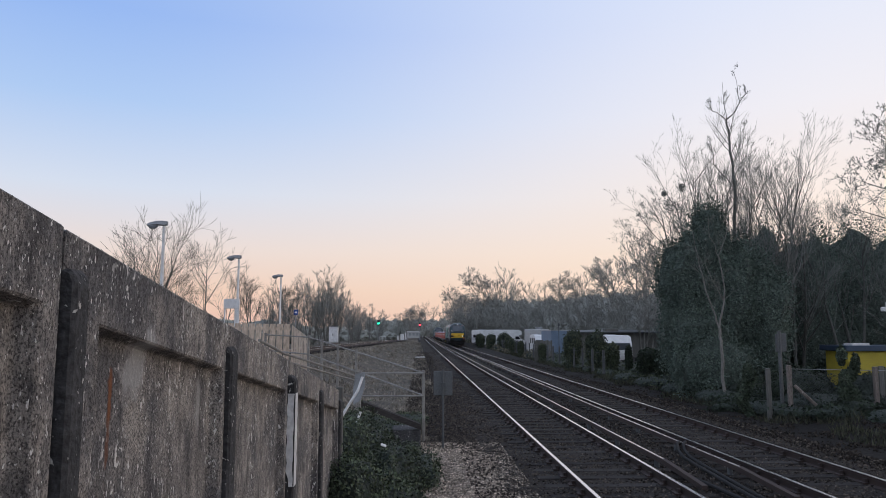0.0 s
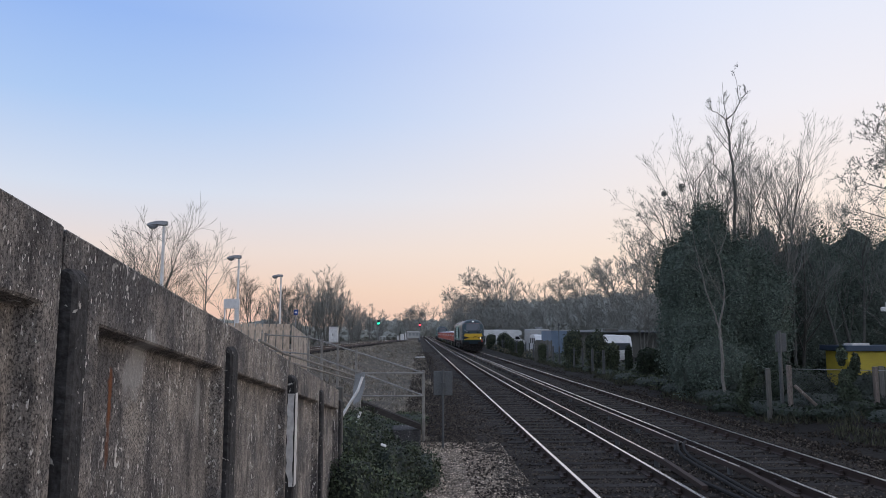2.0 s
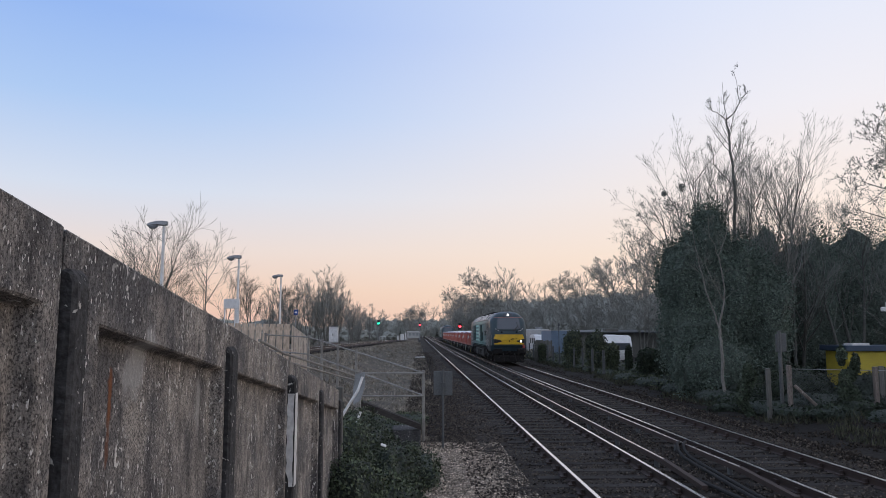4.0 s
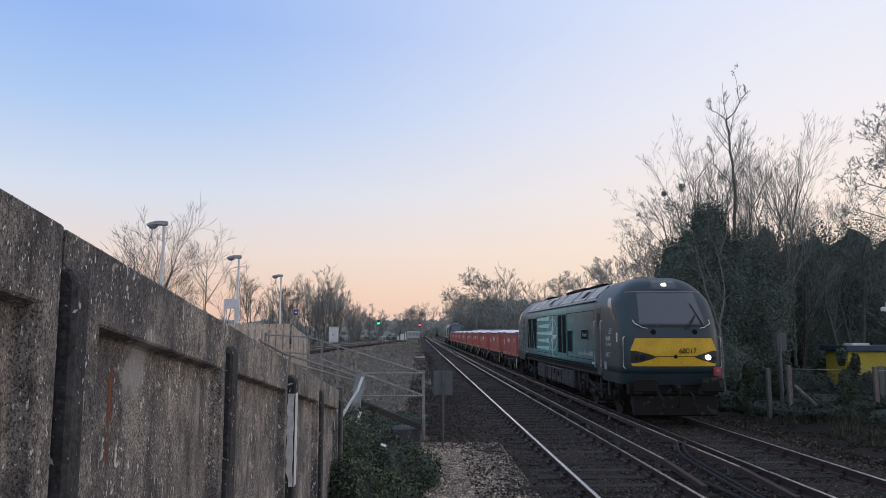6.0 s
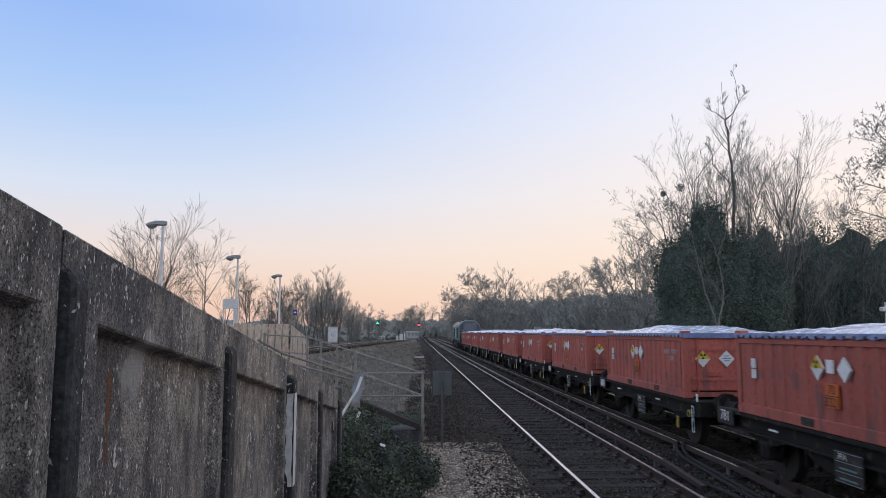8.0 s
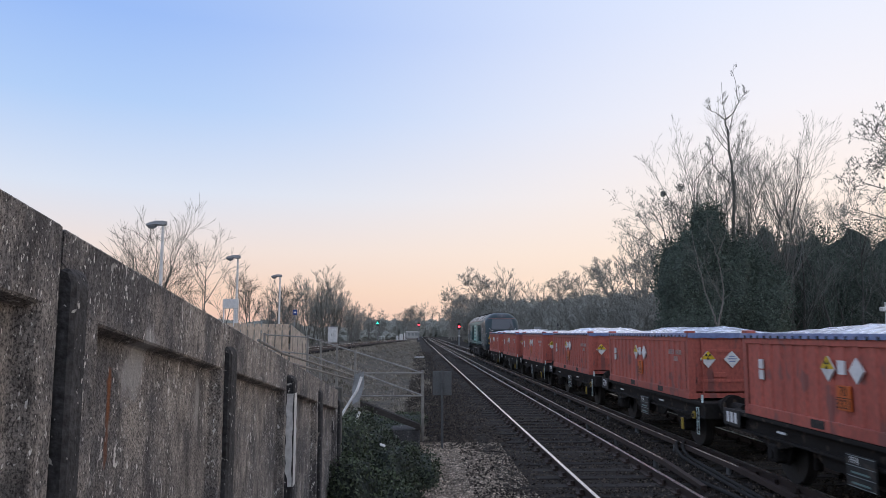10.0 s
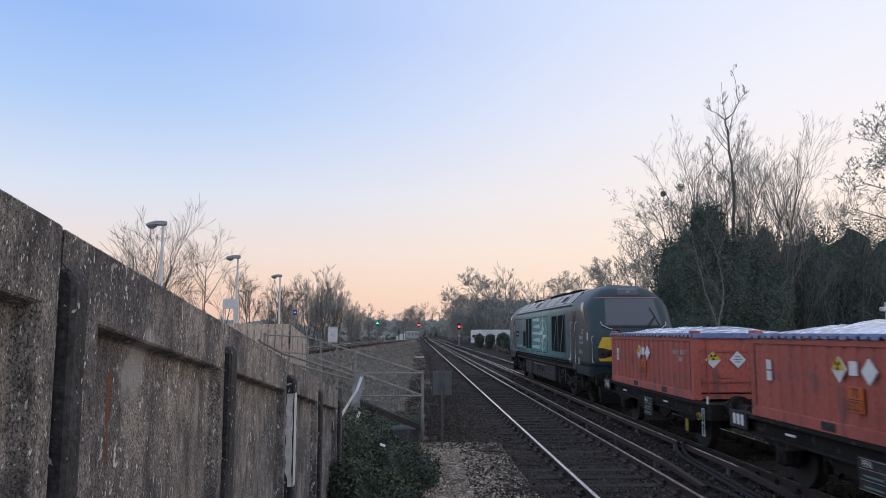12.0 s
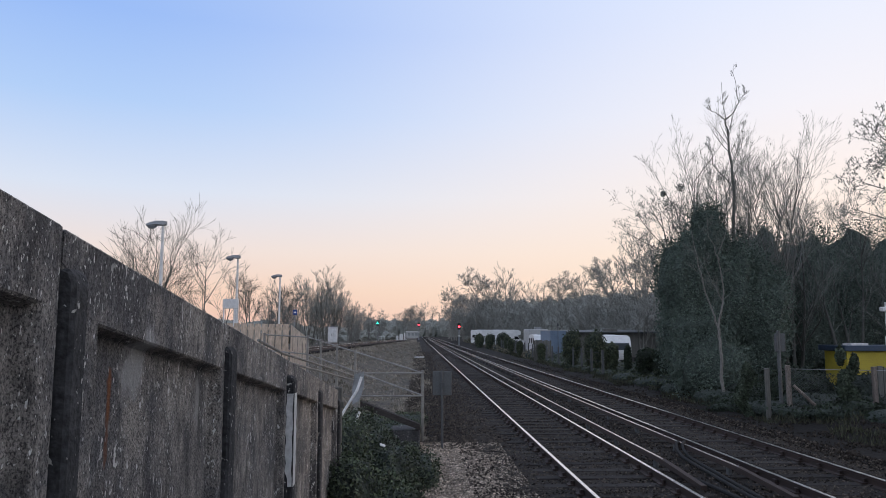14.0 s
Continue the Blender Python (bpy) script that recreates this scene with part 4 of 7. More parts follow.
    part("top_headlamp", tr(bm), M["headlight"] if lit else M["clearlens"], loco, "lit top headlamp" if lit else "unlit top headlamp")
    if lit:
        lp = part("lamp_bracket", tr(box(0.98, -0.06, 1.22, 1.14, 0.06, 1.44, 0.02)), LM["redbox"], loco, "red bracket lamp")
        part("lamp_glass", tr(rod((1.06, -0.075, 1.36), (1.06, -0.05, 1.36), 0.045, seg=12)), M["clearlens"], lp)
    bm = box(-1.2, 0.25, 0.72, 1.2, 0.5, 1.08, 0.03)
    part("buffer_beam", tr(bm), LM["under"], loco)
    bm = prism([(0.3, 0.7), (0.2, 0.55), (0.16, 0.22), (0.22, 0.18), (0.5, 0.5), (0.5, 0.7)], "x", -1.1, 1.1)
    part("snowplough", tr(bm), LM["under"], loco, "black snowplough")
    bm = box(-0.06, -0.1, 0.82, 0.06, 0.3, 1.0, 0.02)
    pipe([(0.0, -0.1, 0.9), (0.0, -0.16, 0.75), (0.0, -0.1, 0.5), (0.0, 0.05, 0.42)], 0.03, bm=bm)
    part("coupling_hook", tr(bm), LM["under"], loco)
    for s in (-0.45, 0.4):
        part("air_hose", tr(pipe([(s, 0.2, 0.8), (s, -0.05, 0.7), (s + 0.05, -0.06, 0.45), (s + 0.1, 0.1, 0.3)], 0.03)), M["rubber"], loco)


def w_x(z, y):
    """Half width of the body at height z, y behind the nose."""
    w = table(HALF_W, z)
    lo, hi = 0.0, w
    for _ in range(24):
        m = (lo + hi) / 2
        if loco_y(m, z) < y:
            lo = m
        else:
            hi = m
    return lo + 0.008


def grille(loco, y0, y1, z0, z1, slats, brace=False):
    x = -1.352
    g = part("grille", box(x, y0, z0, -1.32, y1, z1), LM["grille"], loco, "dark louvred intake grille")
    bm = bmesh.new()
    n = int((z1 - z0) / slats)
    for k in range(n):
        z = z0 + (k + 0.5) * (z1 - z0) / n
        box(x - 0.012, y0 + 0.02, z - 0.012, x + 0.002, y1 - 0.02, z + 0.008, bm=bm)
    ob = part("louvres", bm, LM["grille"], g)
    ob["kind"] = "stuff"
    bm = bmesh.new()
    for a, b, c, d in ((y0 - 0.03, y0, z0 - 0.03, z1 + 0.03), (y1, y1 + 0.03, z0 - 0.03, z1 + 0.03), (y0, y1, z0 - 0.03, z0), (y0, y1, z1, z1 + 0.03)):
        box(x - 0.016, a, c, -1.32, b, d, bm=bm)
    part("surround", bm, LM["paint"], g)
    if brace:
        w = y1 - y0
        part("brace", prism([(y0 + 0.08, z1), (y0 + 0.14, z1), (y0 + w * 0.62 + 0.06, z0), (y0 + w * 0.62, z0)] if brace > 0 else
                            [(y1 - 0.08, z1), (y1 - 0.14, z1), (y1 - w * 0.62 - 0.06, z0), (y1 - w * 0.62, z0)], "x", x - 0.03, x - 0.012), LM["brace"], g, "pale diagonal brace")


def star(loco, y, z, h, w):
    """The compass mark: a ring and pointed blades, in pale film."""
    x = -1.356
    bm = bmesh.new()
    n = 36
    ring = [(math.cos(2 * math.pi * k / n), math.sin(2 * math.pi * k / n)) for k in range(n)]
    for k in range(n):
        a, b = ring[k], ring[(k + 1) % n]
        q = [bm.verts.new((x, y + p[0] * w * f, z + p[1] * h * 0.8 * f)) for p, f in ((a, 0.80), (b, 0.80), (b, 0.87), (a, 0.87))]
        bm.faces.new(q)
    part("compass_ring", bm, LM["mint"], loco)
    bm, dim = bmesh.new(), bmesh.new()
    for ang, ln in ((0, 1), (90, 1), (180, 1), (270, 1), (45, 0.58), (135, 0.58), (225, 0.58), (315, 0.58)):
        a = radians(ang)
        for s in (-1, 1):
            t = (math.cos(a) * w * ln, math.sin(a) * h * ln)
            c = (math.cos(a + s * 0.78) * w * (0.31 if ang % 90 == 0 else 0.2), math.sin(a + s * 0.78) * h * (0.31 if ang % 90 == 0 else 0.2))
            (bm if s > 0 else dim).faces.new([(bm if s > 0 else dim).verts.new((x - (0.006 if ang % 90 == 0 else 0.004), y + p, z + q)) for p, q in ((0, 0), c, t)])
    part("compass_star", bm, LM["pale"], loco, "pale compass star")
    part("compass_shade", dim, LM["mintdark"], loco)


def build_loco(name_words, number, plan, lit, label):
    o = thing("locomotive", label, "locomotive", "locomotives of the train")
    me = loco_skin()
    me.polygons.foreach_set("use_smooth", [True] * len(me.polygons))
    link_mesh("body", me, None, o, "blue and turquoise body with a grey roof")
    for flip in (False, True):
        me = skirt_skin()
        if flip:
            me.transform(pose(0, LOCO_LEN, 0, 0, 0, 180))
        link_mesh("apron", me, LM["darkblue"], o)
        loco_end(o, flip, lit if not flip else "")
    for y in (4.0, LOCO_LEN - 4.0):
        bogie(o, y)
    # frame, tank and boxes between the bogies
    bm = box(-1.25, 2.6, 1.02, 1.25, LOCO_LEN - 2.6, 1.28, 0.03)
    part("solebar", bm, LM["under"], o)
    part("fuel_tank", box(-1.27, 8.3, 0.38, 1.27, 12.2, 1.03, 0.08), LM["tank"], o)
    part("battery_box", box(-1.29, 6.55, 0.42, -0.5, 8.2, 1.03, 0.04), LM["tank"], o)
    part("equipment_box", box(-1.29, 12.3, 0.42, -0.5, 14.1, 1.03, 0.04), LM["tank"], o)
    for y in (8.9, 9.9, 10.9, 11.8):
        part("tank_strap", box(-1.285, y - 0.03, 0.40, -1.26, y + 0.03, 1.0, 0.004), LM["under"], o)
    for k in range(6):
        part("tank_mark", box(-1.292, 8.55 + 0.5 * k, 0.53, -1.28, 8.575 + 0.5 * k, 0.555), LM["dimmark"], o)
    part("filler_cap", rod((-1.25, 9.4, 0.78), (-1.31, 9.4, 0.78), 0.09, seg=14), LM["under"], o)
    part("gauge_plate", box(-1.29, 10.2, 0.72, -1.27, 10.45, 0.9, 0.006), LM["under"], o)
    for ya, yb in ((6.6, 7.3), (7.4, 8.15), (12.35, 13.15), (13.25, 14.05)):
        d = part("box_door", box(-1.302, ya, 0.48, -1.285, yb, 0.97, 0.006), LM["tank"], o)
        part("latch", box(-1.312, yb - 0.12, 0.72, -1.3, yb - 0.08, 0.77), LM["dimmark"], d)
    part("air_pipe", pipe([(-1.28, 3.0, 1.12), (-1.3, 6.4, 1.1), (-1.3, 14.2, 1.1), (-1.28, 17.5, 1.12)], 0.022, seg=6), LM["tank"], o)
    for y in (5.9, 14.6):
        part("air_tank", rod((-1.0, y - 0.45, 0.86), (-1.0, y + 0.45, 0.86), 0.16, seg=14), LM["tank"], o)
    for y in (2.2, 3.1, 4.9, 6.1, 14.5, 15.6, 17.4, 18.4):
        part("hanger", box(-1.22, y - 0.06, 0.55, -1.14, y + 0.06, 1.05, 0.01), LM["tank"], o)
    for y in (3.4, 9.8, 11.0, 16.9):
        part("stencil", box(-1.36, y, 1.385, -1.343, y + 0.16, 1.44), LM["white"], o)
    part("tank_edge", box(-1.31, 8.4, 0.96, -1.26, 12.1, 0.985), LM["silver"], o)
    # side fittings
    for kind, a, b in plan:
        if kind == "braced":
            h = (a + b) / 2
            grille(o, a, h - 0.04, 1.62, 2.98, 0.05, 1 if plan[0][0] == "braced" else -1)
            grille(o, h + 0.04, b, 1.62, 2.98, 0.05, 1 if plan[0][0] == "braced" else -1)
        elif kind == "tall":
            grille(o, a, b, 1.6, 3.0, 0.05)
        elif kind == "small":
            grille(o, a, b, 1.68, 2.4, 0.05)
        elif kind == "stripes":
            for k in range(5):
                z = 1.62 + 0.3 * k
                st = prism([(a, z), (a, z + 0.17 + 0.02 * (k % 2)), (b - 0.25 * ((k * 3) % 5) / 2, z + 0.13), (b - 0.25 * ((k * 3) % 5) / 2, z + 0.05)], "x", -1.353, -1.33)
                part("stripe", st, LM["mint"], o, "pale turquoise speed stripe")
        elif kind == "compass":
            star(o, (a + b) / 2, 2.25, 0.94, 1.06)
        elif kind == "plate":
            p = part("nameplate", box(-1.375, a, 2.12, -1.34, b, 2.44, 0.008), LM["grille"], o, "cast nameplate with raised edge")
            part("plate_border", box(-1.372, a - 0.02, 2.10, -1.34, b + 0.02, 2.46), LM["brace"], p)
            words(name_words, 0.2, LM["dimmark"], p, pose(-1.377, (a + b) / 2, 2.28, 90, 0, -90))
        elif kind == "seam":
            part("panel_gap", box(-1.349, a, 1.5, -1.33, a + 0.022, 3.03), LM["grille"], o)
        elif kind == "panel":
            bm = bmesh.new()
            for u in ((a, a + 0.02, 1.5, 3.03), (b - 0.02, b, 1.5, 3.03), (a, b, 1.5, 1.518), (a, b, 3.012, 3.03)):
                box(-1.349, u[0], u[2], -1.33, u[1], u[3], bm=bm)
            part("panel_gap", bm, LM["grille"], o)
        elif kind == "web":
            bm = bmesh.new()
            y = a
            rnd = random.Random(5)
            while y < b:
                w = rnd.uniform(0.05, 0.1)
                box(-1.352, y, 1.62, -1.34, y + w, 1.62 + rnd.choice((0.09, 0.09, 0.14)), bm=bm)
                y += w + 0.035
            part("lettering_bars", bm, LM["dimmark"], o)["kind"] = "stuff"
    part("body_skirt_line", box(-1.353, 3.3, 1.30, -1.33, LOCO_LEN - 3.3, 1.36), LM["grille"], o)
    for y0 in (0.0, 1.0):
        # number and operator marks on each cab side
        c = (lambda v: v) if y0 == 0 else (lambda v: LOCO_LEN - v)
        turn = math.degrees(math.atan2(w_x(1.72, 1.85) - w_x(1.72, 1.25), 0.6))
        words(number, 0.2, LM["dimmark"], o, pose(-w_x(1.72, 1.6) - 0.02, c(1.6), 1.72, 90, 0, -90 + (turn if y0 == 0 else -turn)), "running_number")
        bm = bmesh.new()
        for k, (u, z, h) in enumerate(((1.85, 2.12, 0.14), (1.72, 2.12, 0.10), (1.6, 2.12, 0.12), (1.48, 2.12, 0.12), (1.82, 1.98, 0.08), (1.62, 1.98, 0.08), (1.42, 1.98, 0.08))):
            x = -w_x(z, u) - 0.003
            box(x, c(u) - 0.045, z, x + 0.03, c(u) + 0.045, z + h, bm=bm)
        for k in range(4):
            u = 1.5 - 0.03 * k
            x = -w_x(2.35, u) - 0.003
            box(x, c(u) - 0.16, 2.3 + 0.045 * k, x + 0.03, c(u) + 0.08, 2.325 + 0.045 * k, bm=bm)
        part("operator_mark", bm, LM["dimmark"], o)["kind"] = "stuff"
        x = -w_x(2.15, 0.75) - 0.004
        st = part("warning_sticker", box(x, c(0.75) - 0.045, 2.1, x + 0.04, c(0.75) + 0.045, 2.34), LM["white"], o, "small white and yellow warning sticker")
        part("sticker_triangle", prism([(c(0.75) - 0.04, 2.22), (c(0.75) + 0.04, 2.22), (c(0.75), 2.32)], "x", x - 0.003, x), LM["yellow"], st)
        bm = box(-1.35, c(2.0) - 0.12, 1.30, -1.33, c(2.0) + 0.12, 1.52)
        part("data_panel", bm, M["grey"], o)
    # roof: hatches, vents and gutter
    y = 3.45
    for k, w in enumerate((1.5, 2.1, 2.5, 1.6, 2.4, 2.0, 1.4)):
        for s in (-1, 1):
            bm = bmesh.new()
            q = [(s * 1.205, 3.42), (s * 0.82, 3.765), (s * 0.80, 3.745), (s * 1.185, 3.40)]
            prism(q, "y", y + 0.04, y + w - 0.04, bm)
            part("roof_panel", bm, LM["roofpanel"] if k not in (3,) else LM["roof"], o, "pale grey sloping roof panel")
            part("roof_joint", prism([(s * 1.225, 3.42), (s * 0.8, 3.80), (s * 0.78, 3.76), (s * 1.2, 3.39)], "y", y - 0.025, y + 0.025), LM["grille"], o)
            if k in (1, 4):
                part("roof_vent", prism([(s * 1.13, 3.50), (s * 0.9, 3.715), (s * 0.88, 3.70), (s * 1.11, 3.47)], "y", y + 0.4, y + 0.95), LM["grille"], o)
        if k in (1, 3, 5):
            part("roof_hatch", box(-0.6, y + 0.2, 3.85, 0.6, y + w - 0.2, 3.965, 0.02), LM["grille"], o)
        y += w
    for s in (-1, 1):
        part("gutter", box(s * 1.20, 3.3, 3.30, s * 1.335, LOCO_LEN - 3.3, 3.335, 0.008), LM["roof"], o)
    bm = box(-0.5, 8.2, 3.9, 0.5, 10.9, 4.01, 0.02)
    part("exhaust", bm, LM["under"], o)
    part("horn_grille", box(-0.25, 2.3, 3.87, 0.25, 2.7, 3.96, 0.02), LM["under"], o)
    for k, y in enumerate((2.6, 5.4, LOCO_LEN - 5.4, LOCO_LEN - 2.6)):
        wheelset("wheelset", 0.54, o, (0, y, 0.54))
    words(number, 0.19, LM["grille"], o, pose(0.32, loco_y(0.32, 1.86) - 0.022, 1.86, 90, 0, math.degrees(math.atan2(loco_y(0.55, 1.86) - loco_y(0.1, 1.86), 0.45))), "front_number")
    part("nose_badge", rod((0, loco_y(0, 1.72) - 0.012, 1.72), (0, loco_y(0, 1.72) + 0.02, 1.72), 0.05, seg=14), LM["grille"], o)
    return o


LM["roofpanel"] = mat("pale_roof_panel", (0.34, 0.345, 0.35), (0.2, 0.2, 0.2), 0.28, big=1.5, fine=20, grain=0.15)

# ---- container flats and half-height boxes ----
CM = {
    "red": mat("red_box_paint", (0.42, 0.104, 0.078), (0.27, 0.066, 0.052), 0.6, big=1.3, fine=25, grain=0.3, spots=(0.20, 0.075, 0.068), spot_scale=3.5, spot_cut=0.6, stretch=(1, 1, 0.5), vary=0.12),
    "tarp": mat("pale_blue_sheet", (0.72, 0.76, 0.85), (0.36, 0.43, 0.70), 0.24, big=1.1, fine=6, grain=0.25, bump=0.6, dist=0.03, vary=0.1),
    "tarpside": mat("blue_sheet_edge", (0.16, 0.22, 0.42), (0.1, 0.14, 0.3), 0.4, big=3, fine=12, grain=0.3),
    "hazard": mat("hazard_yellow", (0.72, 0.50, 0.02), rough=0.5, fine=20, grain=0.1),
    "orange": mat("orange_plate", (0.60, 0.13, 0.025), rough=0.5, fine=20, grain=0.1),
    "frame": mat("wagon_grey_black", (0.024, 0.022, 0.0215), (0.013, 0.012, 0.012), 0.85, big=2, fine=20, spec=0.15, spots=(0.06, 0.048, 0.04), spot_scale=5, spot_cut=0.62),
    "serial": mat("worn_stencil", (0.50, 0.40, 0.38), (0.36, 0.24, 0.22), 0.7, big=6, fine=30),
    "lever": mat("lever_yellow", (0.38, 0.27, 0.03), rough=0.6, fine=20),
}


def diamond(parent, x, y, z, r, material, face):
    """A diamond plate; face 'x' lies on the side, 'y' on the end."""
    pts = [(0, r), (r * 0.95, 0), (0, -r), (-r * 0.95, 0)]
    if face == "x":
        return prism([(y + a, z + b) for a, b in pts], "x", x - 0.006, x + 0.02)
    return prism([(x + a, z + b) for a, b in pts], "y", y - 0.006, y + 0.02)


def upper(r, x, y, z, face):
    pts = [(0, r), (r * 0.95, 0), (-r * 0.95, 0)]
    if face == "x":
        return prism([(y + a, z + b) for a, b in pts], "x", x - 0.010, x)
    return prism([(x + a, z + b) for a, b in pts], "y", y - 0.010, y)


def trefoil(r, x, y, z, face):
    bm = bmesh.new()

    def v(a, b):
        return bm.verts.new((x - 0.012, y + a, z + b)) if face == "x" else bm.verts.new((x + a, y - 0.012, z + b))
    for k in range(3):
        c = radians(90 + 120 * k + 60)
        arc = [(math.cos(c + t), math.sin(c + t)) for t in (-0.5, -0.25, 0, 0.25, 0.5)]
        bm.faces.new([v(p * r * 0.25, q * r * 0.25) for p, q in arc] + [v(p * r, q * r) for p, q in arc[::-1]])
    bm.faces.new([v(0.18 * r * math.cos(t), 0.18 * r * math.sin(t)) for t in (0, 1.05, 2.1, 3.14, 4.2, 5.25)])
    return bm


def build_container(bulge, code, seed):
    """A half-height red box, ribbed, with corner castings and a sheeted top. Its front end is y=0, its floor z=0."""
    o = thing("half_height_container", "red half-height freight container with a pale sheeted top", "container", "containers on the train")
    L, W, H = 6.058, 1.22, 1.30
    vs, fs = [], []
    prof = []
    y = 0.2
    while y < L - 0.25:
        prof += [(y, 0), (y + 0.13, 0), (y + 0.165, 0.03), (y + 0.295, 0.03)]
        y += 0.33
    prof.append((L - 0.18, 0))
    for s in (-1, 1):
        k = len(vs)
        for py, dx in prof:
            vs += [(s * (W - 0.012 - dx), py, 0.16), (s * (W - 0.012 - dx), py, H - 0.13)]
        for i in range(len(prof) - 1):
            fs.append((k + 2 * i, k + 2 * i + 2, k + 2 * i + 3, k + 2 * i + 1))
    body = link_mesh("side_sheet", mesh_of("side_sheet", vs, fs), CM["red"], o, "ribbed red steel sides")
    for s in (-1, 1):
        part("bottom_rail", box(s * (W - 0.1), 0.05, 0.0, s * W, L - 0.05, 0.165, 0.008), CM["red"], o)
        part("top_rail", box(s * (W - 0.1), 0.05, H - 0.14, s * W, L - 0.05, H, 0.008), CM["red"], o)
    part("floor", box(-W + 0.1, 0.05, 0.02, W - 0.1, L - 0.05, 0.12), CM["red"], o)
    for y in (0.0, L - 0.14):
        for s in (-1, 1):
            part("corner_post", box(s * (W - 0.15), y, 0.1, s * W, y + 0.14, H + 0.03, 0.008), CM["red"], o)
            for z in (0.0, H - 0.04):
                part("corner_casting", box(s * (W - 0.17), y - 0.004 if y < 1 else y - 0.02, z, s * (W + 0.006), y + 0.162 if y < 1 else y + 0.144, z + 0.118, 0.01), CM["red"], o)
    for s in (-1, 1):
        for y in (1.58, 3.68):
            part("fork_pocket", box(s * (W - 0.03), y, 0.03, s * (W + 0.003), y + 0.34, 0.145), M["black"], o)
    # end wall with two doors
    for y, t in ((0.03, -1), (L - 0.07, 1)):
        e = part("end_wall", box(-W + 0.14, y, 0.15, W - 0.14, y + 0.04, H, 0.006), CM["red"], o)
        if t < 0:
            for x in (-0.42, 0.0, 0.42):
                part("lock_bar", rod((x * 2.2, y - 0.03, 0.1), (x * 2.2, y - 0.03, H), 0.018, seg=8), CM["red"], e)
            for z in (0.35, 0.95):
                part("end_rib", box(-W + 0.16, y - 0.02, z, W - 0.16, y, z + 0.05), CM["red"], e)
    # sheet: a sagging, bulging top with a hanging edge
    nx, ny = 18, 44
    vs, fs = [], []
    for j in range(ny + 1):
        for i in range(nx + 1):
            u, v = i / nx, j / ny
            x, y = (u - 0.5) * 2 * (W + 0.02), -0.02 + v * (L + 0.04)
            e = min(u, 1 - u) * min(v, 1 - v)
            z = H + 0.02 + bulge * min(1, 9 * e) ** 0.7 + 0.08 * noise.noise(Vector((x * 1.6, y * 1.3, seed))) * min(1, 14 * e) + (0.035 * (0.5 - abs(noise.noise(Vector((x * 2.6 + y, y * 2.2 - x * 0.7, seed + 4))))) + 0.015 * noise.noise(Vector((x * 7, y * 6, seed)))) * min(1, 20 * e)
            vs.append((x, y, z))
    fs = [(j * (nx + 1) + i, j * (nx + 1) + i + 1, (j + 1) * (nx + 1) + i + 1, (j + 1) * (nx + 1) + i) for j in range(ny) for i in range(nx)]
    me = mesh_of("sheet", vs, fs)
    me.polygons.foreach_set("use_smooth", [True] * len(me.polygons))
    sh = link_mesh("sheet", me, CM["tarp"], o, "pale blue crumpled cover sheet")
    bm = bmesh.new()
    for s in (-1, 1):
        n = 36
        top, low = [], []
        for k in range(n + 1):
            y = -0.02 + (L + 0.04) * k / n
            top.append(bm.verts.new((s * (W + 0.02), y, H + 0.03)))
            low.append(bm.verts.new((s * (W + 0.026 + 0.008 * math.sin(k * 2.1 + seed)), y, H - 0.025 - 0.03 * abs(math.sin(k * 1.57 + seed)))))
        for k in range(n):
            bm.faces.new((top[k], top[k + 1], low[k + 1], low[k]))
    for y in (-0.022, L + 0.022):
        n = 14
        top = [bm.verts.new((-W + 2 * W * k / n, y, H + 0.03)) for k in range(n + 1)]
        low = [bm.verts.new((-W + 2 * W * k / n, y, H - 0.05 - 0.03 * abs(math.sin(k * 1.57 + seed)))) for k in range(n + 1)]
        for k in range(n):
            bm.faces.new((top[k], top[k + 1], low[k + 1], low[k]))
    part("sheet_hem", bm, CM["tarpside"], sh, "blue hem laced to the box")
    bm = bmesh.new()
    for k in range(27):
        y = 0.16 + 0.22 * k
        box(-W - 0.036, y - 0.02, H - 0.055, -W - 0.02, y + 0.02, H - 0.005, bm=bm)
    part("lacing", bm, M["black"], sh, "black lacing hooks")["kind"] = "stuff"
    # placards on the side that is seen
    x = -W - 0.002
    p = part("hazard_placard", diamond(o, x, L * 0.58, 0.86, 0.17, LM["white"], "x"), LM["white"], o, "white and yellow diamond hazard placard")
    part("placard_top", upper(0.165, x - 0.006, L * 0.58, 0.862, "x"), CM["hazard"], p)
    part("placard_symbol", trefoil(0.065, x - 0.006, L * 0.58, 0.92, "x"), M["black"], p)
    part("white_placard", diamond(o, x, L * 0.475, 0.86, 0.165, LM["white"], "x"), LM["white"], o, "white diamond placard")
    part("paper_label", box(x - 0.004, L * 0.53 - 0.08, 0.80, x + 0.02, L * 0.53 + 0.08, 0.98), LM["white"], o)
    pl = part("code_plate", box(x - 0.008, L * 0.525 - 0.15, 0.34, x + 0.02, L * 0.525 + 0.15, 0.66, 0.004), CM["orange"], o, "orange plate with black code numbers")
    bm = box(x - 0.012, L * 0.525 - 0.15, 0.495, x, L * 0.525 + 0.15, 0.505)
    part("plate_rule", bm, M["black"], pl)
    words(code[0], 0.17, M["black"], pl, pose(x - 0.01, L * 0.525, 0.58, 90, 0, -90), depth=0.001)
    words(code[1], 0.17, M["black"], pl, pose(x - 0.01, L * 0.525, 0.415, 90, 0, -90), depth=0.001)
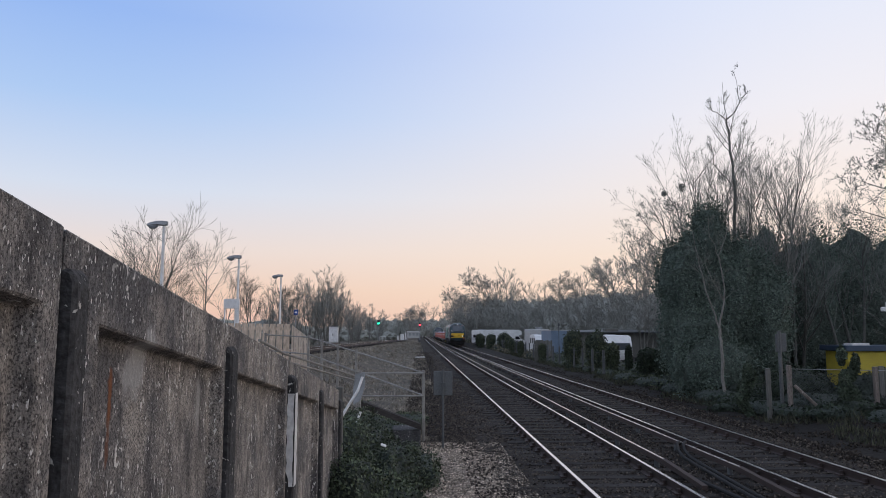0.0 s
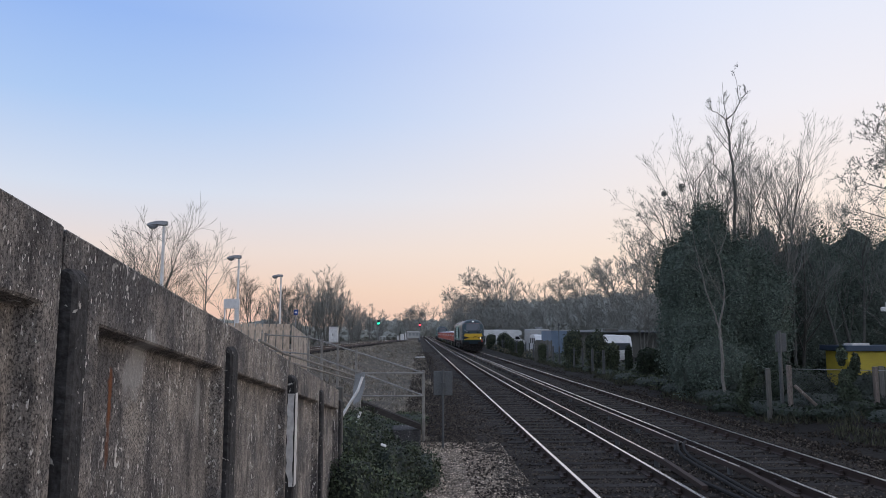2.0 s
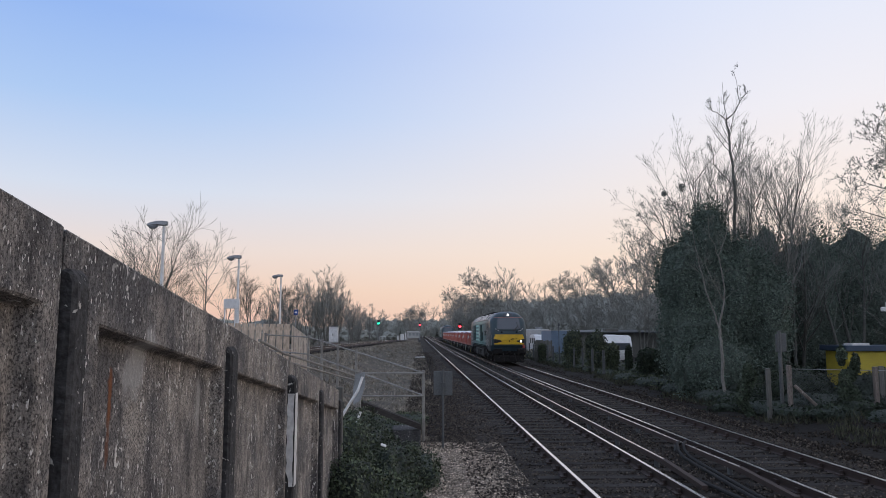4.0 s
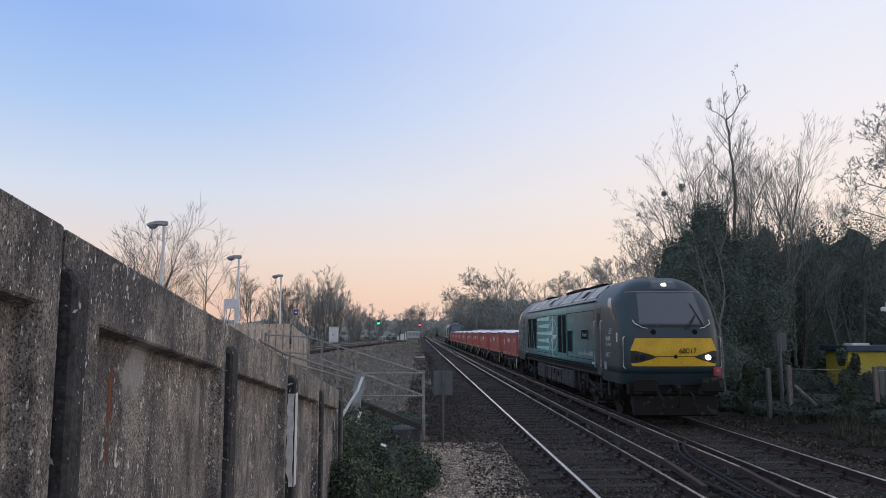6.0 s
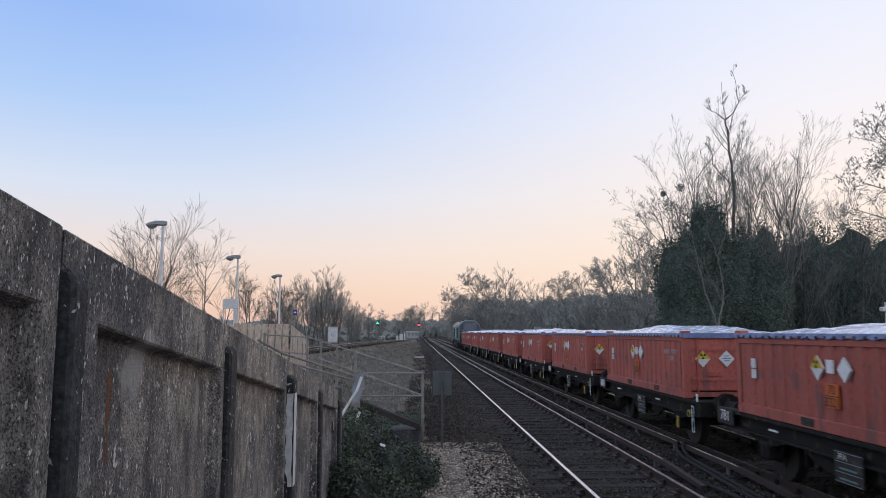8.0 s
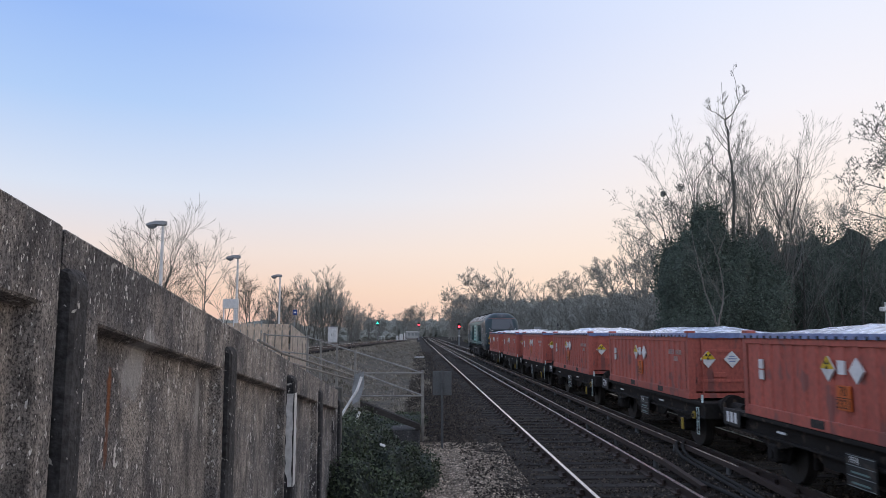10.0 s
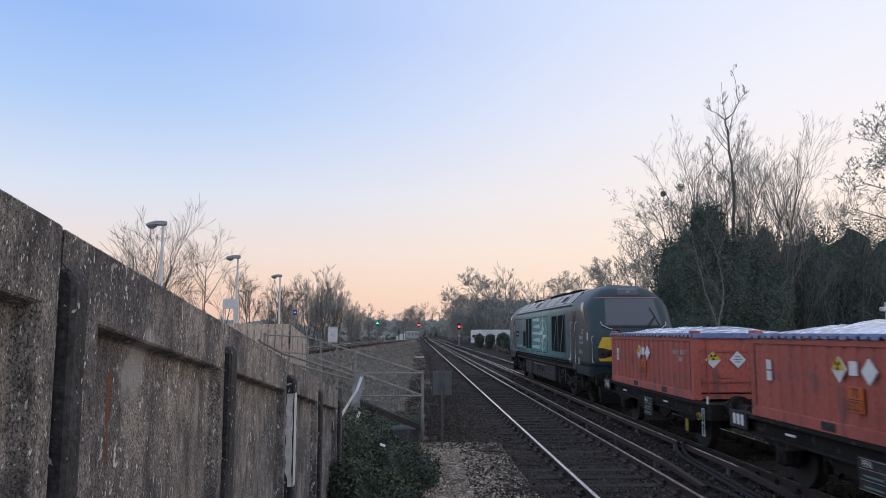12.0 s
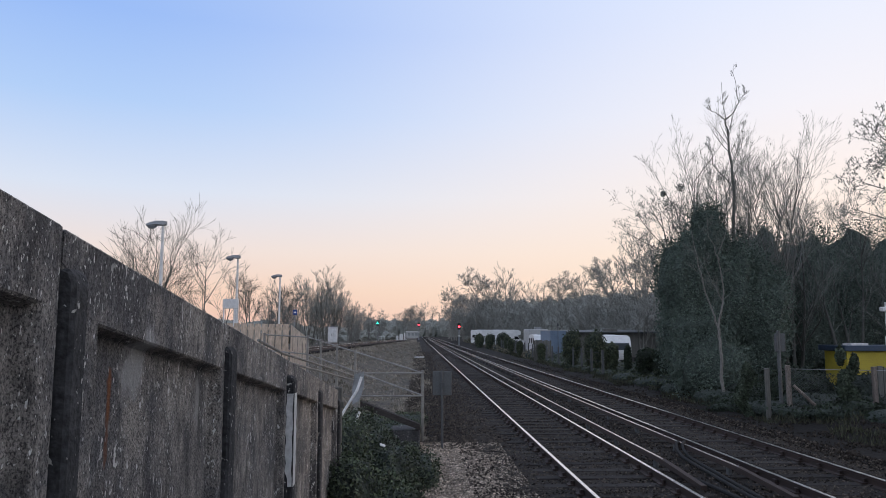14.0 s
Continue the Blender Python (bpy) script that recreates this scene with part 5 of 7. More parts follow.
    for z in (0.6, 0.77):
        part("paper_label", box(x - 0.004, L * 0.895 - 0.07, z, x + 0.02, L * 0.895 + 0.07, z + 0.15), LM["white"], o)
    bm = bmesh.new()
    for k in range(9):
        if k != 4:
            box(x - 0.003, 0.42 + 0.085 * k, 0.88, x + 0.02, 0.437 + 0.085 * k, 0.98, bm=bm)
    for k in range(3):
        box(x - 0.003, 0.62 + 0.085 * k, 0.74, x + 0.02, 0.637 + 0.085 * k, 0.84, bm=bm)
    part("serial_marking", bm, CM["serial"], o)["kind"] = "stuff"
    # placards on the leading end
    p = part("hazard_placard", diamond(o, -0.81, 0.0, 0.80, 0.17, LM["white"], "y"), LM["white"], o, "white and yellow diamond hazard placard")
    part("placard_top", upper(0.163, -0.81, -0.006, 0.802, "y"), CM["hazard"], p)
    part("placard_symbol", trefoil(0.065, -0.81, -0.006, 0.86, "y"), M["black"], p)
    p = part("white_placard", diamond(o, -0.31, 0.0, 0.80, 0.17, LM["white"], "y"), LM["white"], o, "white diamond placard")
    for k, w in enumerate((0.06, 0.09, 0.06)):
        part("text_bar", box(-0.31 - w, -0.008, 0.85 - 0.05 * k, -0.31 + w, -0.006, 0.868 - 0.05 * k), CM["tarpside"], p)
    part("code_frame", box(-0.70, 0.002, 0.44, -0.44, 0.03, 0.54, 0.004), CM["red"], o)
    del body
    return o


def build_wagon(number):
    """A two-axle flat: sole bars, headstocks, buffers, hangers, brake gear. Headstock face at y=-0.75."""
    o = thing("flat_wagon", "dark grey two-axle container flat wagon", "wagon", "wagons of the train")
    Y0, Y1 = -0.75, 6.82
    for s in (-1, 1):
        bm = prism([(s * 1.22, 1.0), (s * 1.22, 0.94), (s * 1.1, 0.94), (s * 1.1, 0.72), (s * 1.18, 0.72), (s * 1.18, 0.68), (s * 1.02, 0.68), (s * 1.02, 1.0)], "y", Y0, Y1)
        part("sole_bar", bm, CM["frame"], o)
        bm = prism([(1.7, 0.7), (4.4, 0.7), (4.0, 0.48), (2.1, 0.48)], "x", s * 1.0, s * 1.05)
        part("truss", bm, CM["frame"], o)
        for k, y in enumerate((0.65, 5.35)):
            bm = prism([(y - 0.42, 0.72), (y + 0.42, 0.72), (y + 0.14, 0.3), (y - 0.14, 0.3)], "x", s * 0.93, s * 0.97)
            part("axle_guard", bm, CM["frame"], o)
            bm = box(s * 0.95, y - 0.14, 0.33, s * 1.16, y + 0.14, 0.6, 0.03)
            a = part("axle_box", bm, CM["frame"], o)
            part("axle_cover", rod((s * 1.15, y, 0.46), (s * 1.18, y, 0.46), 0.075, seg=14), CM["frame"], a)
            bm = bmesh.new()
            for q in range(5):
                w = 0.62 - 0.1 * q
                box(s * 1.02, y - w, 0.66 - 0.022 * q - 0.022, s * 1.12, y + w, 0.66 - 0.022 * q - 0.002, bm=bm)
            part("leaf_spring", bm, CM["frame"], o)
            part("brake_shoe", box(s * 0.68, y + (0.55 if k == 0 else -0.65), 0.3, s * 0.8, y + (0.65 if k == 0 else -0.55), 0.62, 0.02), CM["frame"], o)
    for y, t in ((Y0, -1), (Y1, 1)):
        part("headstock", box(-1.22, y - 0.03, 0.70, 1.22, y + 0.09, 1.0, 0.01), CM["frame"], o)
        for s in (-1, 1):
            bm = rod((s * 0.87, y, 0.98), (s * 0.87, y + t * 0.42, 0.98), 0.095, seg=14)
            rod((s * 0.87, y + t * 0.42, 0.98), (s * 0.87, y + t * 0.46, 0.98), 0.22, seg=18, bm=bm)
            part("buffer", bm, CM["frame"], o)
        bm = box(-0.05, y + t * 0.02, 0.82, 0.05, y + t * 0.3, 0.95, 0.01)
        pipe([(0, y + t * 0.25, 0.9), (0, y + t * 0.38, 0.75), (0, y + t * 0.42, 0.88)], 0.03, bm=bm)
        part("coupling", bm, CM["frame"], o)
        part("brake_hose", pipe([(0.4, y, 0.75), (0.4, y + t * 0.25, 0.6), (0.35, y + t * 0.4, 0.5)], 0.03), M["rubber"], o)
    bm = box(-1.02, Y0 + 0.1, 0.86, 1.02, Y1 - 0.1, 0.97)
    part("deck_frame", bm, CM["frame"], o)
    # end step ladder, lever, number board and data panel on the side that is seen
    bm = bmesh.new()
    for q in (-0.05, 0.05):
        box(-1.25, Y0 + 0.28 + q - 0.005, 0.38, -1.24, Y0 + 0.28 + q + 0.005, 0.9, bm=bm)
    for z in (0.38, 0.62, 0.885):
        box(-1.25, Y0 + 0.225, z, -1.24, Y0 + 0.335, z + 0.014, bm=bm)
    part("step_ladder", bm, LM["pale"], o, "white step ladder")
    part("lamp_bracket", box(-1.25, Y0 + 0.02, 1.0, -1.225, Y0 + 0.07, 1.15), LM["pale"], o)
    part("brake_lever", box(-1.24, 0.38, 0.36, -1.21, 0.48, 0.6, 0.01), CM["lever"], o, "yellow brake lever")
    part("handwheel", rod((-1.2, -0.2, 0.72), (-1.235, -0.2, 0.72), 0.075, seg=16), CM["lever"], o, "small yellow-rimmed handwheel")
    part("handwheel_hub", rod((-1.2, -0.2, 0.72), (-1.24, -0.2, 0.72), 0.045, seg=12), CM["frame"], o)
    b = part("number_board", box(-1.24, 6.25, 0.74, -1.215, 6.9, 1.02), M["black"], o)
    if number:
        words(number, 0.26, LM["white"], b, pose(-1.242, 6.57, 0.88, 90, 0, -90), depth=0.001)
    else:
        bm = bmesh.new()
        for k in range(3):
            box(-1.243, 6.36 + 0.15 * k, 0.79, -1.238, 6.46 + 0.15 * k, 0.97, bm=bm)
        part("number_bars", bm, LM["white"], b)["kind"] = "stuff"
    d = part("data_panel", box(-1.235, 2.6, 0.42, -1.21, 3.2, 0.82), M["black"], o, "black data panel with white rules")
    for z in (0.425, 0.55, 0.68, 0.803):
        part("rule", box(-1.238, 2.61, z, -1.23, 3.19, z + 0.007), LM["dimmark"], d)
    words("PFA", 0.12, LM["white"], d, pose(-1.238, 3.02, 0.745, 90, 0, -90), depth=0.001)
    for z in (0.46, 0.59):
        part("text_bar", box(-1.238, 2.72, z, -1.23, 3.1, z + 0.025), LM["brace"], d)
    for y in (4.75, 1.6):
        part("stencil", box(-1.222, y, 0.82, -1.2, y + 0.26, 0.85), LM["white"], o)
    part("air_reservoir", rod((-0.5, 2.4, 0.6), (-0.5, 3.6, 0.6), 0.18, seg=16), CM["frame"], o)
    part("brake_cylinder", rod((0.4, 2.6, 0.6), (0.4, 3.2, 0.6), 0.15, seg=14), CM["frame"], o)
    for y in (0.65, 5.35):
        wheelset("wheelset", 0.46, o, (0, y, 0.46))
    return o

# ---- growing things ----


def tube(vs, fs, pts, radii, sides):
    k0 = len(vs)
    n = len(pts)
    for i, p in enumerate(pts):
        a = pts[min(i + 1, n - 1)] - pts[max(i - 1, 0)]
        a.normalize()
        u = a.orthogonal().normalized()
        v = a.cross(u)
        for s in range(sides):
            t = 2 * math.pi * s / sides
            q = p + (u * math.cos(t) + v * math.sin(t)) * radii[i]
            vs.append((q.x, q.y, q.z))
    for i in range(n - 1):
        for s in range(sides):
            a, b = k0 + i * sides + s, k0 + i * sides + (s + 1) % sides
            fs.append((a, b, b + sides, a + sides))


def sprout(rnd, store, pts, length, r, level, P):
    """Side shoots along a limb that is already drawn."""
    n = len(pts) - 1
    for c in range(P["counts"][level]):
        f = rnd.uniform(P["low"] if level == 0 else 0.22, 0.97)
        i = min(int(f * n), n - 1)
        q = pts[i].lerp(pts[i + 1], f * n - i)
        ax = (pts[i + 1] - pts[i]).normalized()
        sp = rnd.uniform(*P["spread"])
        o = ax.orthogonal()
        o.rotate(Matrix.Rotation(rnd.uniform(0, 6.283), 3, ax))
        nd = ax * math.cos(sp) + o * math.sin(sp)
        ln = length * rnd.uniform(*P["reach"]) * (1.15 - 0.5 * f) if level == 0 else length * rnd.uniform(*P["shoot"]) * (1.1 - 0.45 * f)
        grow(rnd, store, q, nd, ln, max(r * 0.42 * (1.1 - 0.6 * f), 0.004), level + 1, P)


def grow(rnd, store, p, d, length, r, level, P):
    """A limb that bends towards the light, and its shoots."""
    n = (6, 5, 3, 2, 1, 1)[level]
    pts, radii = [p.copy()], [r]
    cur, way = p.copy(), d.normalized()
    bend = Vector((rnd.gauss(0, 1), rnd.gauss(0, 1), 0)) * P["wander"] * 0.5
    for i in range(n):
        way = (way + bend + Vector((rnd.gauss(0, 1), rnd.gauss(0, 1), rnd.gauss(0, 1))) * P["wander"] + Vector((0, 0, P["up"]))).normalized()
        cur = cur + way * length / n
        pts.append(cur.copy())
        radii.append(max(r * (1 - 0.88 * (i + 1) / n), 0.0022))
    store[min(level, 2)].append((pts, radii, (7, 5, 4, 3, 3, 3)[level]))
    if level < len(P["counts"]):
        sprout(rnd, store, pts, length, r, level, P)


def finish_tree(o, store, rnd, bark, twig, twig_r=None, catkins=0):
    vs, fs = [], []
    for pts, radii, sides in store[0] + store[1]:
        tube(vs, fs, pts, radii, sides)
    link_mesh("trunk", mesh_of("trunk", vs, fs), M[bark], o, "trunk with rising limbs")
    vs, fs = [], []
    for pts, radii, sides in store[2]:
        if twig_r:
            radii = [max(q, twig_r) for q in radii]
        tube(vs, fs, pts, radii, 3)
    link_mesh("crown", mesh_of("crown", vs, fs), M[twig], o, "open crown of bare twigs")
    if catkins:
        vs, fs = [], []
        ends = [t[0] for t in store[2]]
        for _ in range(catkins):
            pts = ends[rnd.randrange(len(ends))]
            p = pts[-1].lerp(pts[-2], rnd.random() * 0.9)
            q = p + Vector((rnd.uniform(-0.03, 0.03), rnd.uniform(-0.03, 0.03), rnd.uniform(-0.07, 0.06)))
            tube(vs, fs, [p, q], [0.014, 0.005], 3)
        link_mesh("bud_spray", mesh_of("bud_spray", vs, fs), M[twig], o, "small brown buds and catkins")["kind"] = "stuff"
    return o


def bare_tree(seed, height, counts=(10, 7, 5, 3), r=None, wander=0.07, up=0.08, lean=(0, 0), bark="bark", label="", stems=1, name="bare_tree", group="trees by the line",
              twig_r=None, twig="twig", spread=(0.35, 0.75), reach=(0.36, 0.58), shoot=(0.45, 0.75), catkins=0, low=0.32):
    """A leafless tree: trunk with limbs, and a crown of fine twigs."""
    rnd = random.Random(seed)
    o = thing(name, label or "leafless deciduous tree with fine grey-brown twigs", "tree", group)
    store = [[], [], []]
    P = dict(counts=counts, wander=wander, up=up, spread=spread, reach=reach, shoot=shoot, low=low)
    for s in range(stems):
        j = 0.28 if stems > 1 else 0
        d = Vector((lean[0] + rnd.uniform(-j, j), lean[1] + rnd.uniform(-j, j), 1))
        p = Vector((rnd.uniform(-0.4, 0.4), rnd.uniform(-0.4, 0.4), -0.3)) if stems > 1 else Vector((0, 0, -0.3))
        grow(rnd, store, p, d, height * rnd.uniform(0.82, 1.0) * 0.95, r or height * 0.014, 0, P)
    return finish_tree(o, store, rnd, bark, twig, twig_r, catkins)


def drawn_tree(seed, limbs, label, P, bark, twig, group="trees by the line", shoots=1.0, catkins=0):
    """A tree whose main limbs are given, each as (points, thick end, thin end, length of its shoots)."""
    rnd = random.Random(seed)
    o = thing("bare_tree", label, "tree", group)
    store = [[], [], []]
    for line, r0, r1, ln in limbs:
        pts = []
        for (xa, za), (xb, zb) in zip(line, line[1:]):
            for k in range(3):
                f = k / 3
                pts.append(Vector((xa + (xb - xa) * f + rnd.gauss(0, 0.02), rnd.gauss(0, 0.03), za + (zb - za) * f)))
        pts.append(Vector((line[-1][0], 0, line[-1][1])))
        m = len(pts) - 1
        store[0].append((pts, [r0 + (r1 - r0) * i / m for i in range(m + 1)], 7))
        if ln:
            sprout(rnd, store, pts, ln, r1 * 2, 0, P)
    return finish_tree(o, store, rnd, bark, twig, None, catkins)


def swell(d, c, rad, ragged=0.26):
    """How far a lump of growth bulges in the direction d."""
    p = Vector((d.x * rad[0], d.y * rad[1], d.z * rad[2]))
    k = min(1.0, 1.6 / max(rad))
    return 0.88 + ragged * noise.noise(Vector((d.x * 2.3 + c[0], d.y * 2.3 + c[1], d.z * 2.3 + c[2]))) \
        + k * (0.2 * noise.noise(p * 1.5 + Vector(c)) + 0.12 * noise.noise(p * 3.7 + Vector(c)))


def leaf_cloud(rnd, blobs, count, size, ragged=0.26):
    """Leaves on and just inside the surface of several overlapping lumps: (centre, radii)."""
    vs, fs = [], []
    wts = [b[1][0] * b[1][2] + b[1][1] * b[1][2] for b in blobs]
    picks = rnd.choices(blobs, wts, k=count)
    for c, rad in picks:
        d = Vector((rnd.gauss(0, 1), rnd.gauss(0, 1), rnd.gauss(0, 1))).normalized()
        lump = swell(d, c, rad, ragged)
        f = lump * (1 - 0.24 * rnd.random() ** 1.5) + (rnd.random() ** 8) * 0.2
        p = Vector((c[0] + d.x * rad[0] * f, c[1] + d.y * rad[1] * f, c[2] + d.z * rad[2] * f))
        s = size * rnd.uniform(0.6, 1.4)
        a = Vector((rnd.gauss(0, 1), rnd.gauss(0, 1), rnd.gauss(0, 1) - 0.4)).normalized() * s * 0.52
        b = a.cross(d + Vector((rnd.gauss(0, 0.6), rnd.gauss(0, 0.6), rnd.gauss(0, 0.6))))
        b = b.normalized() * s * 0.42
        k = len(vs)
        vs += [tuple(p - a), tuple(p + b), tuple(p + a), tuple(p - b)]
        fs.append((k, k + 1, k + 2, k + 3))
    return vs, fs


# Solid shell added inside the leaves to stand for the shaded depth of growth.
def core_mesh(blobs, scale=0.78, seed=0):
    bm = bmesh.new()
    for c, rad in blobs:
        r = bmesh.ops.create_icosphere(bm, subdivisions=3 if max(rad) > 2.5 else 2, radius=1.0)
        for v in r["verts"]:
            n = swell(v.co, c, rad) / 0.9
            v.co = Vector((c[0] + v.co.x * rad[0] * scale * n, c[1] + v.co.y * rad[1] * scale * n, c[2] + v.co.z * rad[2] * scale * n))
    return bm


def bush(name, label, blobs, count, size, material, seed, category="bush", group="", at=None, core=0.78, inner="ivycore"):
    rnd = random.Random(seed)
    o = thing(name, label, category, group, at=at)
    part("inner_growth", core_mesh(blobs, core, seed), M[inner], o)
    vs, fs = leaf_cloud(rnd, blobs, count, size)
    link_mesh("foliage", mesh_of("foliage", vs, fs), M[material], o, "dense small leaves")
    return o


def place(ob, x, y, rz=0, z=None):
    ob.matrix_basis = pose(x, y, ground_z(x, y) if z is None else z, 0, 0, rz)
    return ob


def make_right_trees():
    # the tall spire: one stem that forks high up, over round crowns
    fine = dict(counts=(8, 5, 3), wander=0.05, up=0.12, spread=(0.3, 0.6), reach=(0.3, 0.6), shoot=(0.45, 0.8), low=0.4)
    limbs = [([(0.0, -0.4), (0.2, 6.9), (0.3, 8.6), (0.15, 10.4), (0.16, 11.2), (0.05, 11.85)], 0.085, 0.032, 3.4),
             ([(0.05, 11.85), (-0.3, 12.15), (-0.6, 12.3), (-0.74, 12.65)], 0.024, 0.007, 0.7),
             ([(0.05, 11.85), (0.0, 12.4), (-0.05, 13.6)], 0.022, 0.006, 0.7),
             ([(0.05, 11.85), (0.44, 12.2), (0.7, 12.67), (0.6, 13.36), (0.53, 14.35)], 0.03, 0.006, 0.7),
             ([(0.7, 12.67), (0.98, 13.08), (0.94, 13.4)], 0.014, 0.005, 0.5),
             ([(0.17, 9.6), (0.75, 10.6), (0.9, 11.9)], 0.018, 0.006, 1.0), ([(0.25, 8.8), (-0.6, 9.8), (-0.75, 11.1)], 0.026, 0.006, 1.2)]
    drawn_tree(11, limbs, "tall slender leafless tree forking high above its neighbours", fine, "bark", "neartwig", catkins=120).matrix_basis = pose(13.8, 31.2, 0)
    o = bare_tree(12, 8.9, (12, 7, 5, 3), r=0.11, wander=0.05, up=0.06, lean=(-0.17, 0), spread=(0.4, 0.85), reach=(0.3, 0.46), shoot=(0.4, 0.68), twig="neartwig", catkins=2300, low=0.5,
                  label="leafless tree with round mistletoe clumps")
    o.matrix_basis = pose(12.0, 30.2, 0)
    rnd = random.Random(3)
    for x, z, rx, rz in ((-1.4, 7.7, 0.27, 0.4), (-0.8, 8.48, 0.17, 0.19), (-1.55, 8.2, 0.14, 0.16), (1.05, 9.0, 0.32, 0.26), (-0.9, 6.9, 0.35, 0.3)):
        vs, fs = leaf_cloud(rnd, [((x, -0.3, z), (rx, rx, rz)), ((x, -0.3, z), (rx * 0.6, rx * 0.6, rz * 0.6))], 420, 0.04)
        link_mesh("mistletoe", mesh_of("mistletoe", vs, fs), M["neartwig"], o, "round mistletoe clump")["kind"] = "stuff"
    slim = dict(wander=0.035, up=0.09, spread=(0.22, 0.5), reach=(0.3, 0.46), shoot=(0.42, 0.72), twig="neartwig", low=0.42)
    for k, (h, x, y) in enumerate(((9.8, 12.7, 30.5), (10.6, 13.5, 31.2), (10.6, 14.4, 30.8), (10.0, 15.2, 31.4), (9.3, 16.0, 30.9))):
        place(bare_tree(60 + k, h, (11, 6, 4, 2), r=0.09, catkins=900, stems=2, **slim), x, y)
    thin = dict(wander=0.04, up=0.07, spread=(0.25, 0.6), reach=(0.32, 0.5), shoot=(0.42, 0.7), twig="neartwig", bark="dimbark", low=0.22)
    for k, (h, x, y) in enumerate(((8.0, 16.6, 31.6), (8.2, 17.7, 32.2), (8.0, 18.8, 31.6), (8.3, 19.8, 32.4), (8.1, 20.9, 31.8), (8.3, 22.2, 32.2), (9.2, 18.0, 37.5), (9.6, 20.8, 38), (9.4, 23.6, 38.5))):
        place(bare_tree(70 + k, h, (9, 5, 4, 2), r=0.09, stems=1 + k % 2, **thin), x, y)
    # the near tree whose catkins reach in at the edge of the view
    place(bare_tree(18, 10.3, (14, 8, 5, 3), r=0.14, wander=0.06, up=0.04, spread=(0.5, 1.0), reach=(0.3, 0.44), shoot=(0.4, 0.65), catkins=5200, twig="neartwig", low=0.5,
                    label="leafless tree with small hanging catkins"), 16.8, 20.6)
    # two pale stems in front of the ivy
    pale = dict(counts=(8, 4, 2), wander=0.07, up=0.04, spread=(0.4, 0.9), reach=(0.3, 0.7), shoot=(0.4, 0.7), low=0.12)
    limbs = [([(0.1, -0.4), (0.05, 1.3), (0.0, 2.05), (-0.02, 2.5)], 0.06, 0.05, 0), ([(-0.02, 2.5), (-0.25, 3.16), (-0.57, 4.1), (-0.75, 5.2), (-0.9, 6.1)], 0.035, 0.009, 1.6),
             ([(-0.02, 2.5), (0.17, 3.39), (0.24, 3.98), (0.08, 5.16), (0.46, 6.3)], 0.04, 0.009, 1.6), ([(0.2, 3.5), (-0.2, 4.2), (-0.5, 5.0)], 0.018, 0.006, 0.9),
             ([(0.1, 5.0), (-0.25, 5.9), (-0.3, 6.8)], 0.016, 0.006, 0.9)]
    drawn_tree(19, limbs, "slender pale-barked sapling with two stems in front of ivy", pale, "palebark", "palebark").matrix_basis = pose(11.14, 26.4, 0)
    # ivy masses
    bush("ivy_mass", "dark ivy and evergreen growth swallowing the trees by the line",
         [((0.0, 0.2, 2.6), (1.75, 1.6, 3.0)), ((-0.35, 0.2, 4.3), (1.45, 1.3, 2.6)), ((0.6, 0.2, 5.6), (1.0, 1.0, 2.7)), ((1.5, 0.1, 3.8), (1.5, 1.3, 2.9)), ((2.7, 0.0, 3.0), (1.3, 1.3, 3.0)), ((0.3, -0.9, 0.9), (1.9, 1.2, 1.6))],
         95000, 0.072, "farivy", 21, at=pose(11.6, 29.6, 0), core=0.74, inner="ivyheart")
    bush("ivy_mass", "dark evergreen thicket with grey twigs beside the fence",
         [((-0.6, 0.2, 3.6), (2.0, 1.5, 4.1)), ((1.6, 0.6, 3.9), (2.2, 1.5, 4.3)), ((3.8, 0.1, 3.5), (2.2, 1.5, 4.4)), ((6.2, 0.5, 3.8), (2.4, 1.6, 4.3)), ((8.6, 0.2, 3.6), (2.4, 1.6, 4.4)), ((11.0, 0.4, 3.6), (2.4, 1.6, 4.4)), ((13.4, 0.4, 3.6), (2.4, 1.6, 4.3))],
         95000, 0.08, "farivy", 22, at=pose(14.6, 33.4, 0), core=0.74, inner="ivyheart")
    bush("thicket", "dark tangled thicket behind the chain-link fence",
         [((0, 0, 0.3), (1.6, 1.0, 0.95)), ((2.4, -0.5, 0.3), (1.6, 1.0, 0.85)), ((4.4, -1.0, 0.2), (1.4, 0.9, 0.75))], 16000, 0.07, "shadeivy", 25, at=pose(12.9, 24.4, 0), inner="ivycore")


